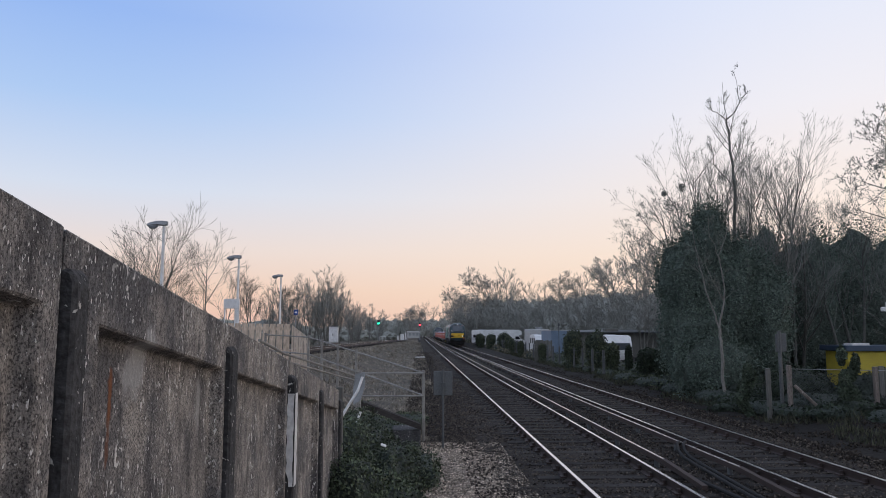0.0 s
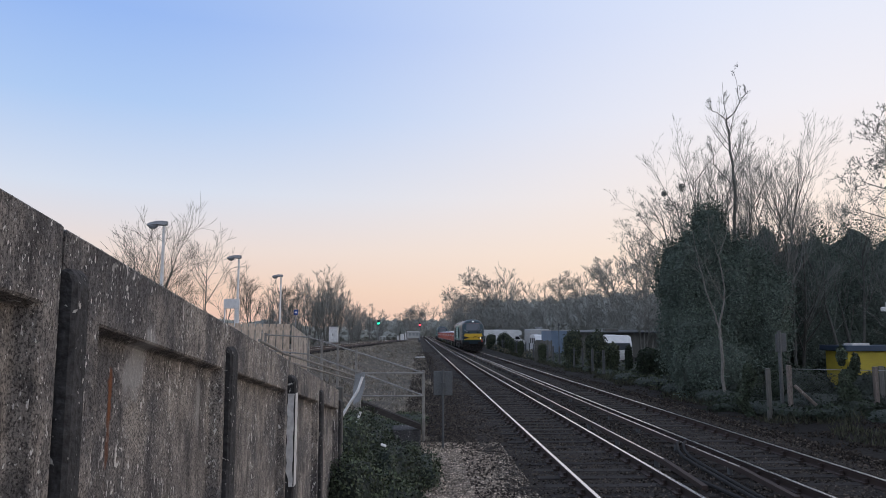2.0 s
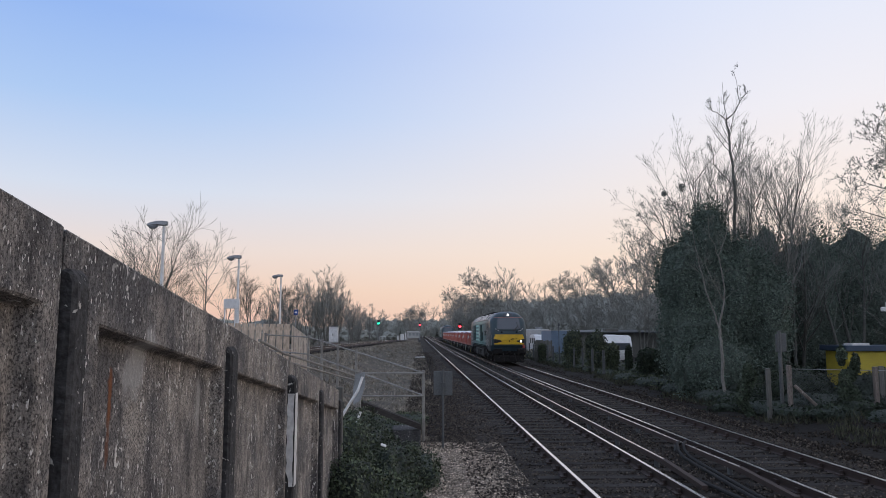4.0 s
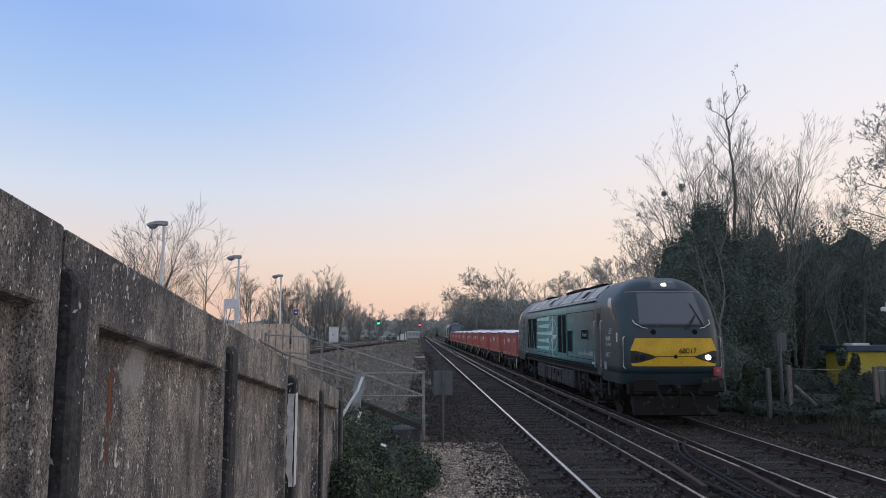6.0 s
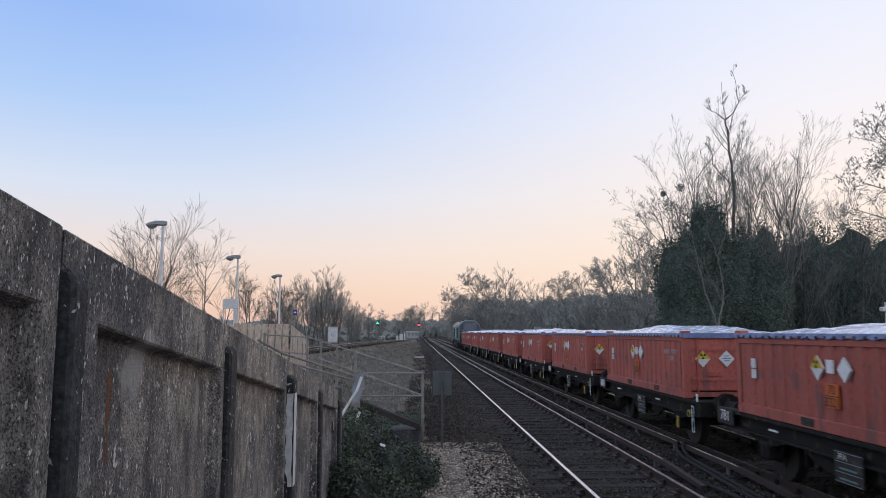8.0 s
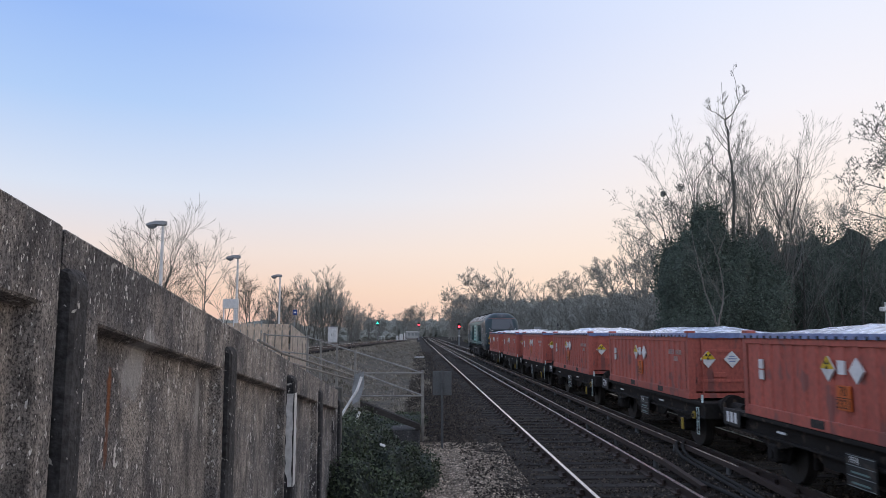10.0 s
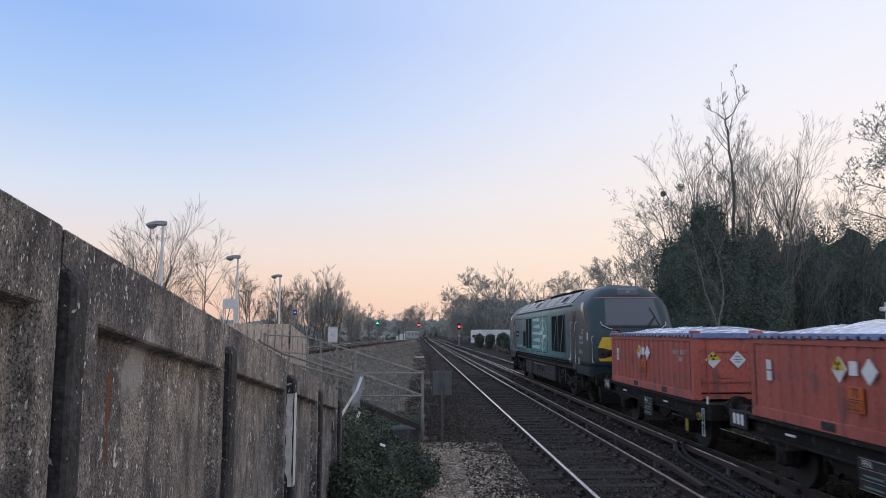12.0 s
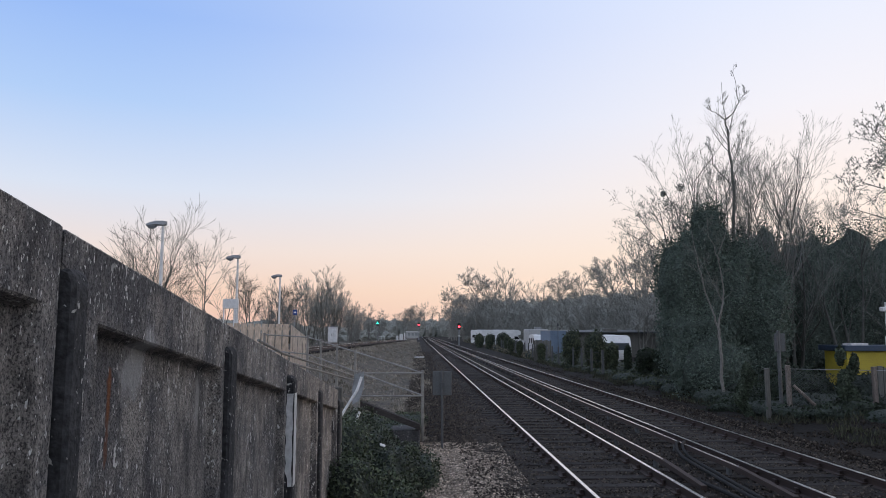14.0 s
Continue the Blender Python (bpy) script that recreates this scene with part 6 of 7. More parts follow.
def make_far_trees():
    rnd = random.Random(8)
    fan = dict(wander=0.015, up=0.01, twig_r=0.0065, spread=(0.25, 0.6), reach=(0.36, 0.56), shoot=(0.48, 0.8), group="trees behind the platform")
    tall = "leafless tree with thin rising limbs behind the platform"
    place(bare_tree(41, 7.6, (8, 5, 4), r=0.08, stems=6, low=0.2, lean=(0.06, 0), label="several-stemmed leafless tree with fanning branches behind the platform", **fan), -16.7, 45)
    place(bare_tree(42, 7.6, (12, 6, 4), r=0.09, label=tall, **fan), -13.9, 48)
    place(bare_tree(43, 6.2, (9, 6, 4), r=0.08, lean=(0.12, 0), label=tall, **fan), -19.2, 50)
    place(bare_tree(44, 5.2, (9, 5, 4), r=0.06, lean=(0.2, 0), label=tall, **fan), -12.9, 48)
    place(bare_tree(45, 5.8, (11, 6, 5), r=0.08, stems=2, label=tall, **fan), -13.3, 60)
    place(bare_tree(46, 5.8, (10, 6, 5), r=0.07, stems=2, label=tall, **fan), -12.4, 66)
    dense = [bare_tree(47 + k, h, (9, 6, 4), r=0.07, stems=5, wander=0.025, up=0.05, twig_r=0.010, twig="farwood", spread=(0.22, 0.5), reach=(0.24, 0.42), shoot=(0.4, 0.7), low=0.06, group="trees behind the platform",
                       label="thicket of slim leafless stems with ivy grey-green twigs") for k, h in enumerate((8.8, 8.0, 7.2))]
    for k, (x, y, h) in enumerate(((-12.2, 84, 1.0), (-10.6, 82, 1.0), (-9.6, 86, 1.0), (-11.4, 88, 1.05), (-10.0, 92, 1.0), (-13.0, 78, 0.9), (-14.4, 80, 0.85), (-8.9, 96, 0.8), (-9.2, 104, 0.72), (-9.4, 116, 0.7), (-8.5, 132, 0.8), (-7.4, 140, 0.85), (-16.5, 84, 0.8), (-10.5, 125, 0.7))):
        m = pose(x, y, ground_z(x, y), 0, 0, 67 * k)
        if k < 3:
            dense[k].matrix_basis = m
        else:
            copy_thing(dense[k % 3], m).scale = (h, h, h)
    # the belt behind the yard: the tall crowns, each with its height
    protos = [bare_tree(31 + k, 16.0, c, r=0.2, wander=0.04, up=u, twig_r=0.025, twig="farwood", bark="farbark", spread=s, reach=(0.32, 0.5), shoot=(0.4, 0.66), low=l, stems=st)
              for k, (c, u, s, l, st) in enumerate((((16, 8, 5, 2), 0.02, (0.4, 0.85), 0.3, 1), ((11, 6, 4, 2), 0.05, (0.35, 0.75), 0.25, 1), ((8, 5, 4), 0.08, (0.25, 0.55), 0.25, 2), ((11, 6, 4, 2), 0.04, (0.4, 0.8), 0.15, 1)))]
    crowns = ((14.7, 180, 18.4), (18.0, 186, 18.6), (21.5, 170, 16.0), (20.1, 176, 15.0), (11.3, 235, 16.6), (13.9, 215, 16.0), (24.7, 165, 12.6), (25.7, 150, 13.0), (27.8, 140, 14.0), (31.4, 146, 12.6),
              (31.5, 138, 12.8), (30.6, 125, 11.6), (27.6, 104, 13.0), (27.5, 96, 14.0), (27.7, 90, 13.8), (28.1, 86, 13.0), (27.5, 80, 12.3), (26.5, 70, 11.5), (27.5, 62, 11))
    spots = [(x, y, h / 16) for x, y, h in crowns]
    for k in range(9):
        spots.append((rnd.uniform(12, 24), rnd.uniform(225, 330), rnd.uniform(0.8, 1.05)))
    # trees beyond the branch line, and the wooded end of the view
    for k in range(12):
        spots.append((rnd.uniform(-34, -12), rnd.uniform(150, 330), rnd.uniform(0.34, 0.5)))
    for k in range(12):
        spots.append((rnd.uniform(-14, 24), rnd.uniform(400, 480), rnd.uniform(0.9, 1.2)))
    for k, (x, y, s) in enumerate(spots):
        m = pose(x, y, ground_z(x, y), 0, 0, rnd.uniform(0, 360))
        w = s * rnd.uniform(0.95, 1.15)
        pick = 0 if k in (0, 1, 2) else k % 4
        if k < 4:
            protos[k].matrix_basis = m @ Matrix.Diagonal((w, w, s, 1))
        else:
            copy_thing(protos[pick], m).scale = (w, w, s)
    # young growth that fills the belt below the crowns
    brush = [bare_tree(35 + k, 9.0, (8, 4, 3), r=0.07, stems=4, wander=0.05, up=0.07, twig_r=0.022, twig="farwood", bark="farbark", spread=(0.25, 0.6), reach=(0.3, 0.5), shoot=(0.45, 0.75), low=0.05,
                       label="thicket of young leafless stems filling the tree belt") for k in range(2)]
    for k in range(56):
        f = (k % 28) / 27
        y = 56 + 170 * f + rnd.uniform(-3, 3)
        x = 24.5 - 12.5 * f ** 1.6 + (0 if k < 28 else 5) + rnd.uniform(-1, 2)
        s = 0.66 + 0.42 * f + (0.12 if k >= 28 else 0) + rnd.uniform(-0.08, 0.08)
        m = pose(x, y, ground_z(x, y), 0, 0, rnd.uniform(0, 360))
        if k < 2:
            brush[k].matrix_basis = m @ Matrix.Scale(s, 4)
        else:
            copy_thing(brush[k % 2], m).scale = (s * 1.3, s * 1.3, s)
    # scrub that closes the foot of the belts
    low = "dim brown scrub and brambles at the foot of the trees"
    for k in range(12):
        f = k / 11
        y = 62 + 165 * f
        x = 30.5 - 12 * f ** 1.6
        h = 5.2 + 5.0 * f
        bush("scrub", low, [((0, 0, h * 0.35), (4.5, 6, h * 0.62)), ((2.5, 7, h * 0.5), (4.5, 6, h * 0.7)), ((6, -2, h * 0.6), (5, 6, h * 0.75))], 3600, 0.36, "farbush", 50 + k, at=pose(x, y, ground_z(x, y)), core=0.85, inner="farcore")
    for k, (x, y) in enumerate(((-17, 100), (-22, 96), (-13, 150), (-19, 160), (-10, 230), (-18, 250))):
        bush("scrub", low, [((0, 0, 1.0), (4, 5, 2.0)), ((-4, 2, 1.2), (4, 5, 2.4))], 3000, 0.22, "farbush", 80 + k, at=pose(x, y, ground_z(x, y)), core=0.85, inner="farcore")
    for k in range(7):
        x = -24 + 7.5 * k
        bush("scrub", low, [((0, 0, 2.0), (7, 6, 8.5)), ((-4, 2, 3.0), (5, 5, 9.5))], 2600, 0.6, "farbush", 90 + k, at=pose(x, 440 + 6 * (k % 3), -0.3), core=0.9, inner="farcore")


make_right_trees()
make_far_trees()

# ---- signals, lamps and lineside things ----


def signal(x, y, z_head, lamp, label, base=-0.2):
    o = thing("colour_light_signal", label, "signal", "signals", at=pose(x, y, base))
    h = z_head - base
    part("post", rod((0, 0, 0), (0, 0, h - 0.3), 0.07, seg=10), M["grey"], o)
    bm = box(-0.22, -0.1, h - 0.55, 0.22, 0.1, h + 0.55, 0.04)
    part("head", bm, M["black"], o)
    part("backboard", box(-0.32, 0.1, h - 0.65, 0.32, 0.12, h + 0.65, 0.0), M["black"], o)
    part("lens", rod((0, -0.16, h), (0, -0.09, h), 0.13 + 0.0007 * y, seg=16), M[lamp], o, "lit lens")
    part("hood", prism([(-0.2, h + 0.1), (0.2, h + 0.1), (0.16, h + 0.2), (-0.16, h + 0.2)], "y", -0.32, -0.09), M["black"], o)
    part("ladder", box(-0.16, 0.14, 0, 0.16, 0.18, h - 0.2), M["grey"], o)
    part("identity_plate", box(-0.15, -0.09, h * 0.45, 0.15, -0.07, h * 0.45 + 0.3), M["whitepaint"], o)
    return o


def platform_lamp(x, y, z0, h, label):
    o = thing("platform_lamp", label, "lamp", "platform lamps", at=pose(x, y, z0))
    part("column", rod((0, 0, 0), (0, 0, h), 0.075, 0.045, seg=12), M["whitepaint"], o, "pale grey tapered column")
    part("base_door", box(-0.09, -0.1, 0.3, 0.09, -0.06, 0.9, 0.01), M["grey"], o)
    bm = bmesh.new()
    secs = [(0.12, 0.05, 0.0, 0.10), (0.0, 0.10, -0.02, 0.12), (-0.2, 0.11, 0.0, 0.12), (-0.42, 0.11, -0.02, 0.07), (-0.55, 0.06, -0.03, 0.02)]
    rings = [[bm.verts.new((x, yy * w, h + z)) for yy, z in ((-1, a), (-0.6, b), (0.6, b), (1, a), (0.5, a - 0.03), (-0.5, a - 0.03))] for x, w, a, b in secs]
    for u, v in zip(rings, rings[1:]):
        for i in range(6):
            bm.faces.new((u[i], u[(i + 1) % 6], v[(i + 1) % 6], v[i]))
    bm.faces.new(rings[0])
    bm.faces.new(rings[-1][::-1])
    bmesh.ops.recalc_face_normals(bm, faces=bm.faces)
    part("lantern", bm, M["grey"], o, "grey cobra-head lantern")
    bm = bmesh.new()
    bmesh.ops.create_uvsphere(bm, u_segments=14, v_segments=8, radius=1, matrix=Matrix.LocRotScale((-0.36, 0, h - 0.05), None, (0.16, 0.1, 0.10)))
    part("bowl", bm, M["clearlens"], o, "clear bowl")
    return o


def motorhome(m, label, L=6.2, H=2.9):
    o = thing("motorhome", label, "motorhome", "caravans in the yard", at=m)
    W = 1.1
    side = [(-L / 2, 0.45), (L / 2 - 1.3, 0.45), (L / 2, 0.45), (L / 2 + 0.05, 1.1), (L / 2 - 0.5, 1.35), (L / 2 - 1.1, 1.95), (L / 2 - 0.45, 2.2), (L / 2 - 0.5, 2.75), (L / 2 - 1.0, H), (-L / 2 + 0.15, H), (-L / 2, H - 0.15)]
    bm = prism(side, "y", -W, W)
    bmesh.ops.bevel(bm, geom=list(bm.edges), offset=0.06, segments=2, affect="EDGES")
    part("body", bm, M["cream"], o)
    for s in (-1, 1):
        for x in (-1.9, 0.3):
            part("window", box(x - 0.45, s * W, 1.5, x + 0.45, s * (W + 0.012), 2.1, 0.0), M["darkglass"], o)
        part("cab_window", prism([(L / 2 - 1.6, 1.35), (L / 2 - 0.65, 1.35), (L / 2 - 1.1, 1.85), (L / 2 - 1.6, 1.85)], "y", s * W, s * (W + 0.012)), M["darkglass"], o)
        for x in (-L / 2 + 1.4, L / 2 - 0.9):
            w = part("wheel", rod((x, s * (W - 0.2), 0.33), (x, s * (W + 0.01), 0.33), 0.33, seg=18), M["rubber"], o)
            part("rim", rod((x, s * (W + 0.005), 0.33), (x, s * (W + 0.02), 0.33), 0.19, seg=14), M["steel"], w)
    part("windscreen", prism([(-W + 0.15, 0), (W - 0.15, 0), (W - 0.2, 0.02), (-W + 0.2, 0.02)], "x", 0, 0.01), M["darkglass"], o)
    part("roof_locker", box(-1.6, -0.5, H, -0.4, 0.5, H + 0.18, 0.04), M["grey"], o)
    part("stripe", box(-L / 2 + 0.1, -W - 0.006, 1.15, L / 2 - 1.5, -W, 1.27), M["grey"], o)
    return o


def caravan(m, label, L=5.2, H=2.5):
    o = thing("touring_caravan", label, "caravan", "caravans in the yard", at=m)
    W = 1.1
    side = [(-L / 2 + 0.1, 0.5), (L / 2 - 0.1, 0.5), (L / 2, 0.9), (L / 2 - 0.1, 1.6), (L / 2 - 0.45, 2.2), (L / 2 - 1.0, H), (-L / 2 + 0.9, H), (-L / 2 + 0.3, 2.25), (-L / 2, 1.5), (-L / 2, 0.8)]
    bm = prism(side, "y", -W, W)
    bmesh.ops.bevel(bm, geom=list(bm.edges), offset=0.08, segments=2, affect="EDGES")
    part("body", bm, M["cream"], o)
    for s in (-1, 1):
        for x in (-1.5, 0.0, 1.4):
            part("window", box(x - 0.4, s * W, 1.3, x + 0.4, s * (W + 0.012), 1.95), M["darkglass"], o)
        part("wheel", rod((0, s * (W - 0.2), 0.3), (0, s * (W + 0.01), 0.3), 0.3, seg=16), M["rubber"], o)
    part("end_window", box(L / 2 - 0.25, -0.92, 1.22, L / 2 + 0.01, 0.92, 1.72, 0.03), M["sidewindow"], o, "wide dark end window")
    part("roof_light", box(-0.4, -0.35, H, 0.4, 0.35, H + 0.08, 0.02), M["grey"], o)
    part("drawbar", rod((L / 2, 0, 0.5), (L / 2 + 1.0, 0, 0.45), 0.05, seg=8), M["steel"], o)
    return o


def railing(points, posts, label, r=0.02, rails=(1.1, 0.6)):
    o = thing("tube_railing", label, "railing", "railings by the ramps")
    for h in rails:
        part("rail", pipe([(x, y, z + h) for x, y, z in points], r), M["dullsteel"], o)
    for x, y, z in posts:
        part("post", box(x - 0.033, y - 0.033, z - 0.4, x + 0.033, y + 0.033, z + max(rails) + 0.06, 0.01), M["dullsteel"], o)
    return o


def lineside():
    signal(0.75, 250, 4.9, "redlamp", "lineside colour-light signal showing red")
    signal(8.75, 150, 3.55, "redlamp", "lineside colour-light signal showing red beside the far track")
    signal(-8.0, 150, 4.25, "greenlamp", "lineside colour-light signal showing green by the branch", ground_z(-8, 150))
    for x, y in ((-8.4, 24.0), (-8.45, 34.3), (-8.5, 45.2)):
        platform_lamp(x, y, 0.9, 5.1 - 0.0042 * y, "pale platform lamp column with a cobra-head lantern")
    # the opposite platform
    bm = prism([(-12, 0.9), (-6.2, 0.9), (-6.2, -0.3), (-12, -0.3)], "y", 8, 46)
    tagged(part("platform_opposite", bm, M["concrete"]), "low concrete platform across the branch", "platform", kind="structure")
    # back of a notice on its post
    o = thing("lineside_notice", "back of a grey notice board on a thin post in ballast", "sign", at=pose(0.57, 16.3, -0.26))
    part("post", rod((0, 0, 0), (0, 0, 1.78), 0.028, seg=10), M["signback"], o)
    part("board", box(-0.21, 0.03, 1.22, 0.21, 0.05, 1.75, 0.01), M["signmid"], o)
    part("clamp", box(-0.05, -0.035, 1.4, 0.05, 0.035, 1.5), M["signback"], o)
    # the post sign by the far fence
    o = thing("lineside_notice", "grey sign panels on a galvanised post beside the fence", "sign", at=pose(11.3, 22.4, -0.1))
    part("post", rod((0, 0, 0), (0, 0, 2.5), 0.055, seg=12), M["signmid"], o)
    part("board", box(-0.13, -0.10, 1.85, -0.06, 0.0, 2.4, 0.01), M["signback"], o)
    part("board", box(0.06, 0.03, 1.85, 0.24, 0.07, 2.42, 0.01), M["signmid"], o)


lineside()
motorhome(pose(15.2, 128, -0.2, 0, 0, -6), "cream motorhome with an overcab parked in a yard", 7.2, 3.0)
motorhome(pose(13.4, 146, -0.2, 0, 0, -62), "white motorhome with a high roof parked in a yard", 6.2, 3.0)
caravan(pose(14.7, 86, -0.25, 0, 0, -90), "white touring caravan parked behind a board panel", 4.6, 2.35)
caravan(pose(14.4, 54, -0.12, 0, 0, -93), "white touring caravan parked behind ivy stumps", 4.6, 2.25)

# ---- railings ----
railing([(-4.97, 24, 1.175), (-3.22, 21.7, 1.11), (0.14, 16.5, 0.34)],
        [(-4.97, 24, 1.175), (-3.22, 21.7, 1.11), (-2.73, 20.95, 1.0), (-2.18, 20.1, 0.87), (-1.6, 19.2, 0.74), (0.14, 16.5, 0.34)], "grey tubular steel railing down a ramp")
railing([(-1.28, 16.42, 0.34), (0.14, 16.42, 0.34)], [(-1.28, 16.42, 0.34)], "grey tubular steel railing across the ramp foot")
railing([(-1.42, 6.6, 1.2), (-1.42, 7.8, 1.05), (-1.1, 14.0, 0.42)], [(-1.1, 14.0, 0.42)], "pair of low steel rails behind the wall", r=0.014, rails=(1.08, 1.0))


def ramp_foot():
    bm = prism([(-1.3, 0.90), (0.08, 0.36), (0.08, 0.24), (-1.3, 0.76)], "y", 16.05, 16.3)
    tagged(part("ramp_edge", bm, M["sleeper"]), "dark sloping edge beam of a ramp", "kerb", kind="structure")
    tagged(part("ramp_plinth", box(-0.55, 16.1, -0.4, 0.08, 16.9, 0.24, 0.02), M["concpost"]), "dark concrete block under the ramp edge", "kerb", kind="structure")
    o = thing("broken_barrier", "bent pale barrier pole and torn sheet lying in ivy", "barrier")
    part("pole", pipe([(-0.93, 12.45, 1.60), (-1.0, 12.4, 1.38), (-1.13, 12.35, 1.17), (-1.25, 12.3, 0.97)], 0.024), M["whitepaint"], o)
    part("rod", pipe([(-0.94, 12.3, 1.04), (-1.01, 12.28, 0.85)], 0.022), M["whitepaint"], o)
    part("rod", pipe([(-1.07, 12.2, 0.66), (-1.14, 12.18, 0.46)], 0.022), M["whitepaint"], o)
    part("rod", pipe([(-1.22, 12.1, 0.33), (-1.23, 12.05, -0.15)], 0.024), M["whitepaint"], o)
    bm = bmesh.new()
    q = [(-1.06, 12.6, 1.64), (-0.9, 12.58, 1.68), (-0.9, 12.55, 1.42), (-0.97, 12.56, 1.2), (-1.09, 12.6, 1.12), (-1.1, 12.62, 1.4)]
    f = bm.faces.new([bm.verts.new(v) for v in q])
    r = bmesh.ops.extrude_face_region(bm, geom=[f])
    for v in r["geom"]:
        if isinstance(v, bmesh.types.BMVert):
            v.co.y += 0.02
    bmesh.ops.recalc_face_normals(bm, faces=bm.faces)
    part("torn_sheet", bm, M["steel"], o, "torn galvanised sheet")
    o = thing("litter", "scrap of white litter caught in the ivy", "litter", at=pose(-0.52, 11.4, 0.62, 30, 20, 10))
    part("wrapper", box(-0.045, -0.03, 0, 0.045, 0.03, 0.02, 0.008), M["whitepaint"], o)


ramp_foot()


def wall_end():
    o = thing("timber_post", "grey weathered timber post with a cross piece at the wall's end", "post")
    part("post", box(-1.24, 11.2, -0.4, -1.13, 11.32, 1.52, 0.012), M["oldboard"], o)
    part("cross_piece", box(-1.27, 11.17, 1.22, -1.1, 11.2, 1.31, 0.008), M["oldboard"], o)
    bush("ivy_trail", "ivy trailing down the end of the concrete wall", [((0, 0, 0.55 + 0.32 * k), (0.055, 0.05, 0.22)) for k in range(-2, 3)], 420, 0.045, "ivy", 61, at=pose(-1.2, 10.98, 0.0), core=0.5, inner="ivycore")


wall_end()
o = thing("litter", "crumpled pale sheet lying on the bank", "litter", at=pose(0.3, 74, -0.2, 0, 0, 15))
bm = box(-0.5, -0.25, 0, 0.45, 0.2, 0.1, 0.03)
for v in bm.verts:
    v.co.z *= 1 + 0.8 * math.sin(v.co.x * 7)
part("sheet", bm, M["whitepaint"], o)
bush("ivy_bank", "glossy dark ivy sprawling at the foot of the wall",
     [((-1.15, 12.6, 0.15), (0.75, 1.7, 0.95)), ((-0.55, 12.6, -0.1), (0.75, 1.8, 0.72)), ((-0.05, 13.0, -0.2), (0.55, 1.5, 0.5)), ((-0.95, 10.9, -0.1), (0.6, 0.9, 0.8)), ((-0.4, 11.2, -0.25), (0.6, 0.9, 0.5))], 42000, 0.042, "ivy", 5, core=0.8)


def tan_fence():
    o = thing("board_fence", "tan vertical board fence with gaps on the opposite platform", "fence")
    def run(x0, y0, z0, x1, y1, z1, n):
        for k in range(n):
            f0, f1 = k / n, (k + 0.83) / n
            a, b = (x0 + (x1 - x0) * f0, y0 + (y1 - y0) * f0), (x0 + (x1 - x0) * f1, y0 + (y1 - y0) * f1)
            za, zb = z0 + (z1 - z0) * f0, z0 + (z1 - z0) * f1
            bm = bmesh.new()
            v = [bm.verts.new(p) for p in ((*a, za - 1.7), (*b, zb - 1.7), (*b, zb), (*a, za))]
            f = bm.faces.new(v)
            r = bmesh.ops.extrude_face_region(bm, geom=[f])
            for e in r["geom"]:
                if isinstance(e, bmesh.types.BMVert):
                    e.co.y += 0.025
            bmesh.ops.recalc_face_normals(bm, faces=bm.faces)
            part("board", bm, M["tan"], o)
        bm = bmesh.new()
        for h in (0.12, 0.9):
            v = [bm.verts.new(p) for p in ((x0, y0 + 0.03, z0 - h - 0.1), (x1, y1 + 0.03, z1 - h - 0.1), (x1, y1 + 0.03, z1 - h), (x0, y0 + 0.03, z0 - h))]
            f = bm.faces.new(v)
            r = bmesh.ops.extrude_face_region(bm, geom=[f])
            for e in r["geom"]:
                if isinstance(e, bmesh.types.BMVert):
                    e.co.y += 0.05
        bmesh.ops.recalc_face_normals(bm, faces=bm.faces)
        part("cross_rail", bm, M["tan"], o)
    run(-7.6, 26.6, 2.70, -4.5, 26, 2.64, 12)
    run(-4.45, 25.9, 2.62, -3.3, 22.4, 2.16, 7)


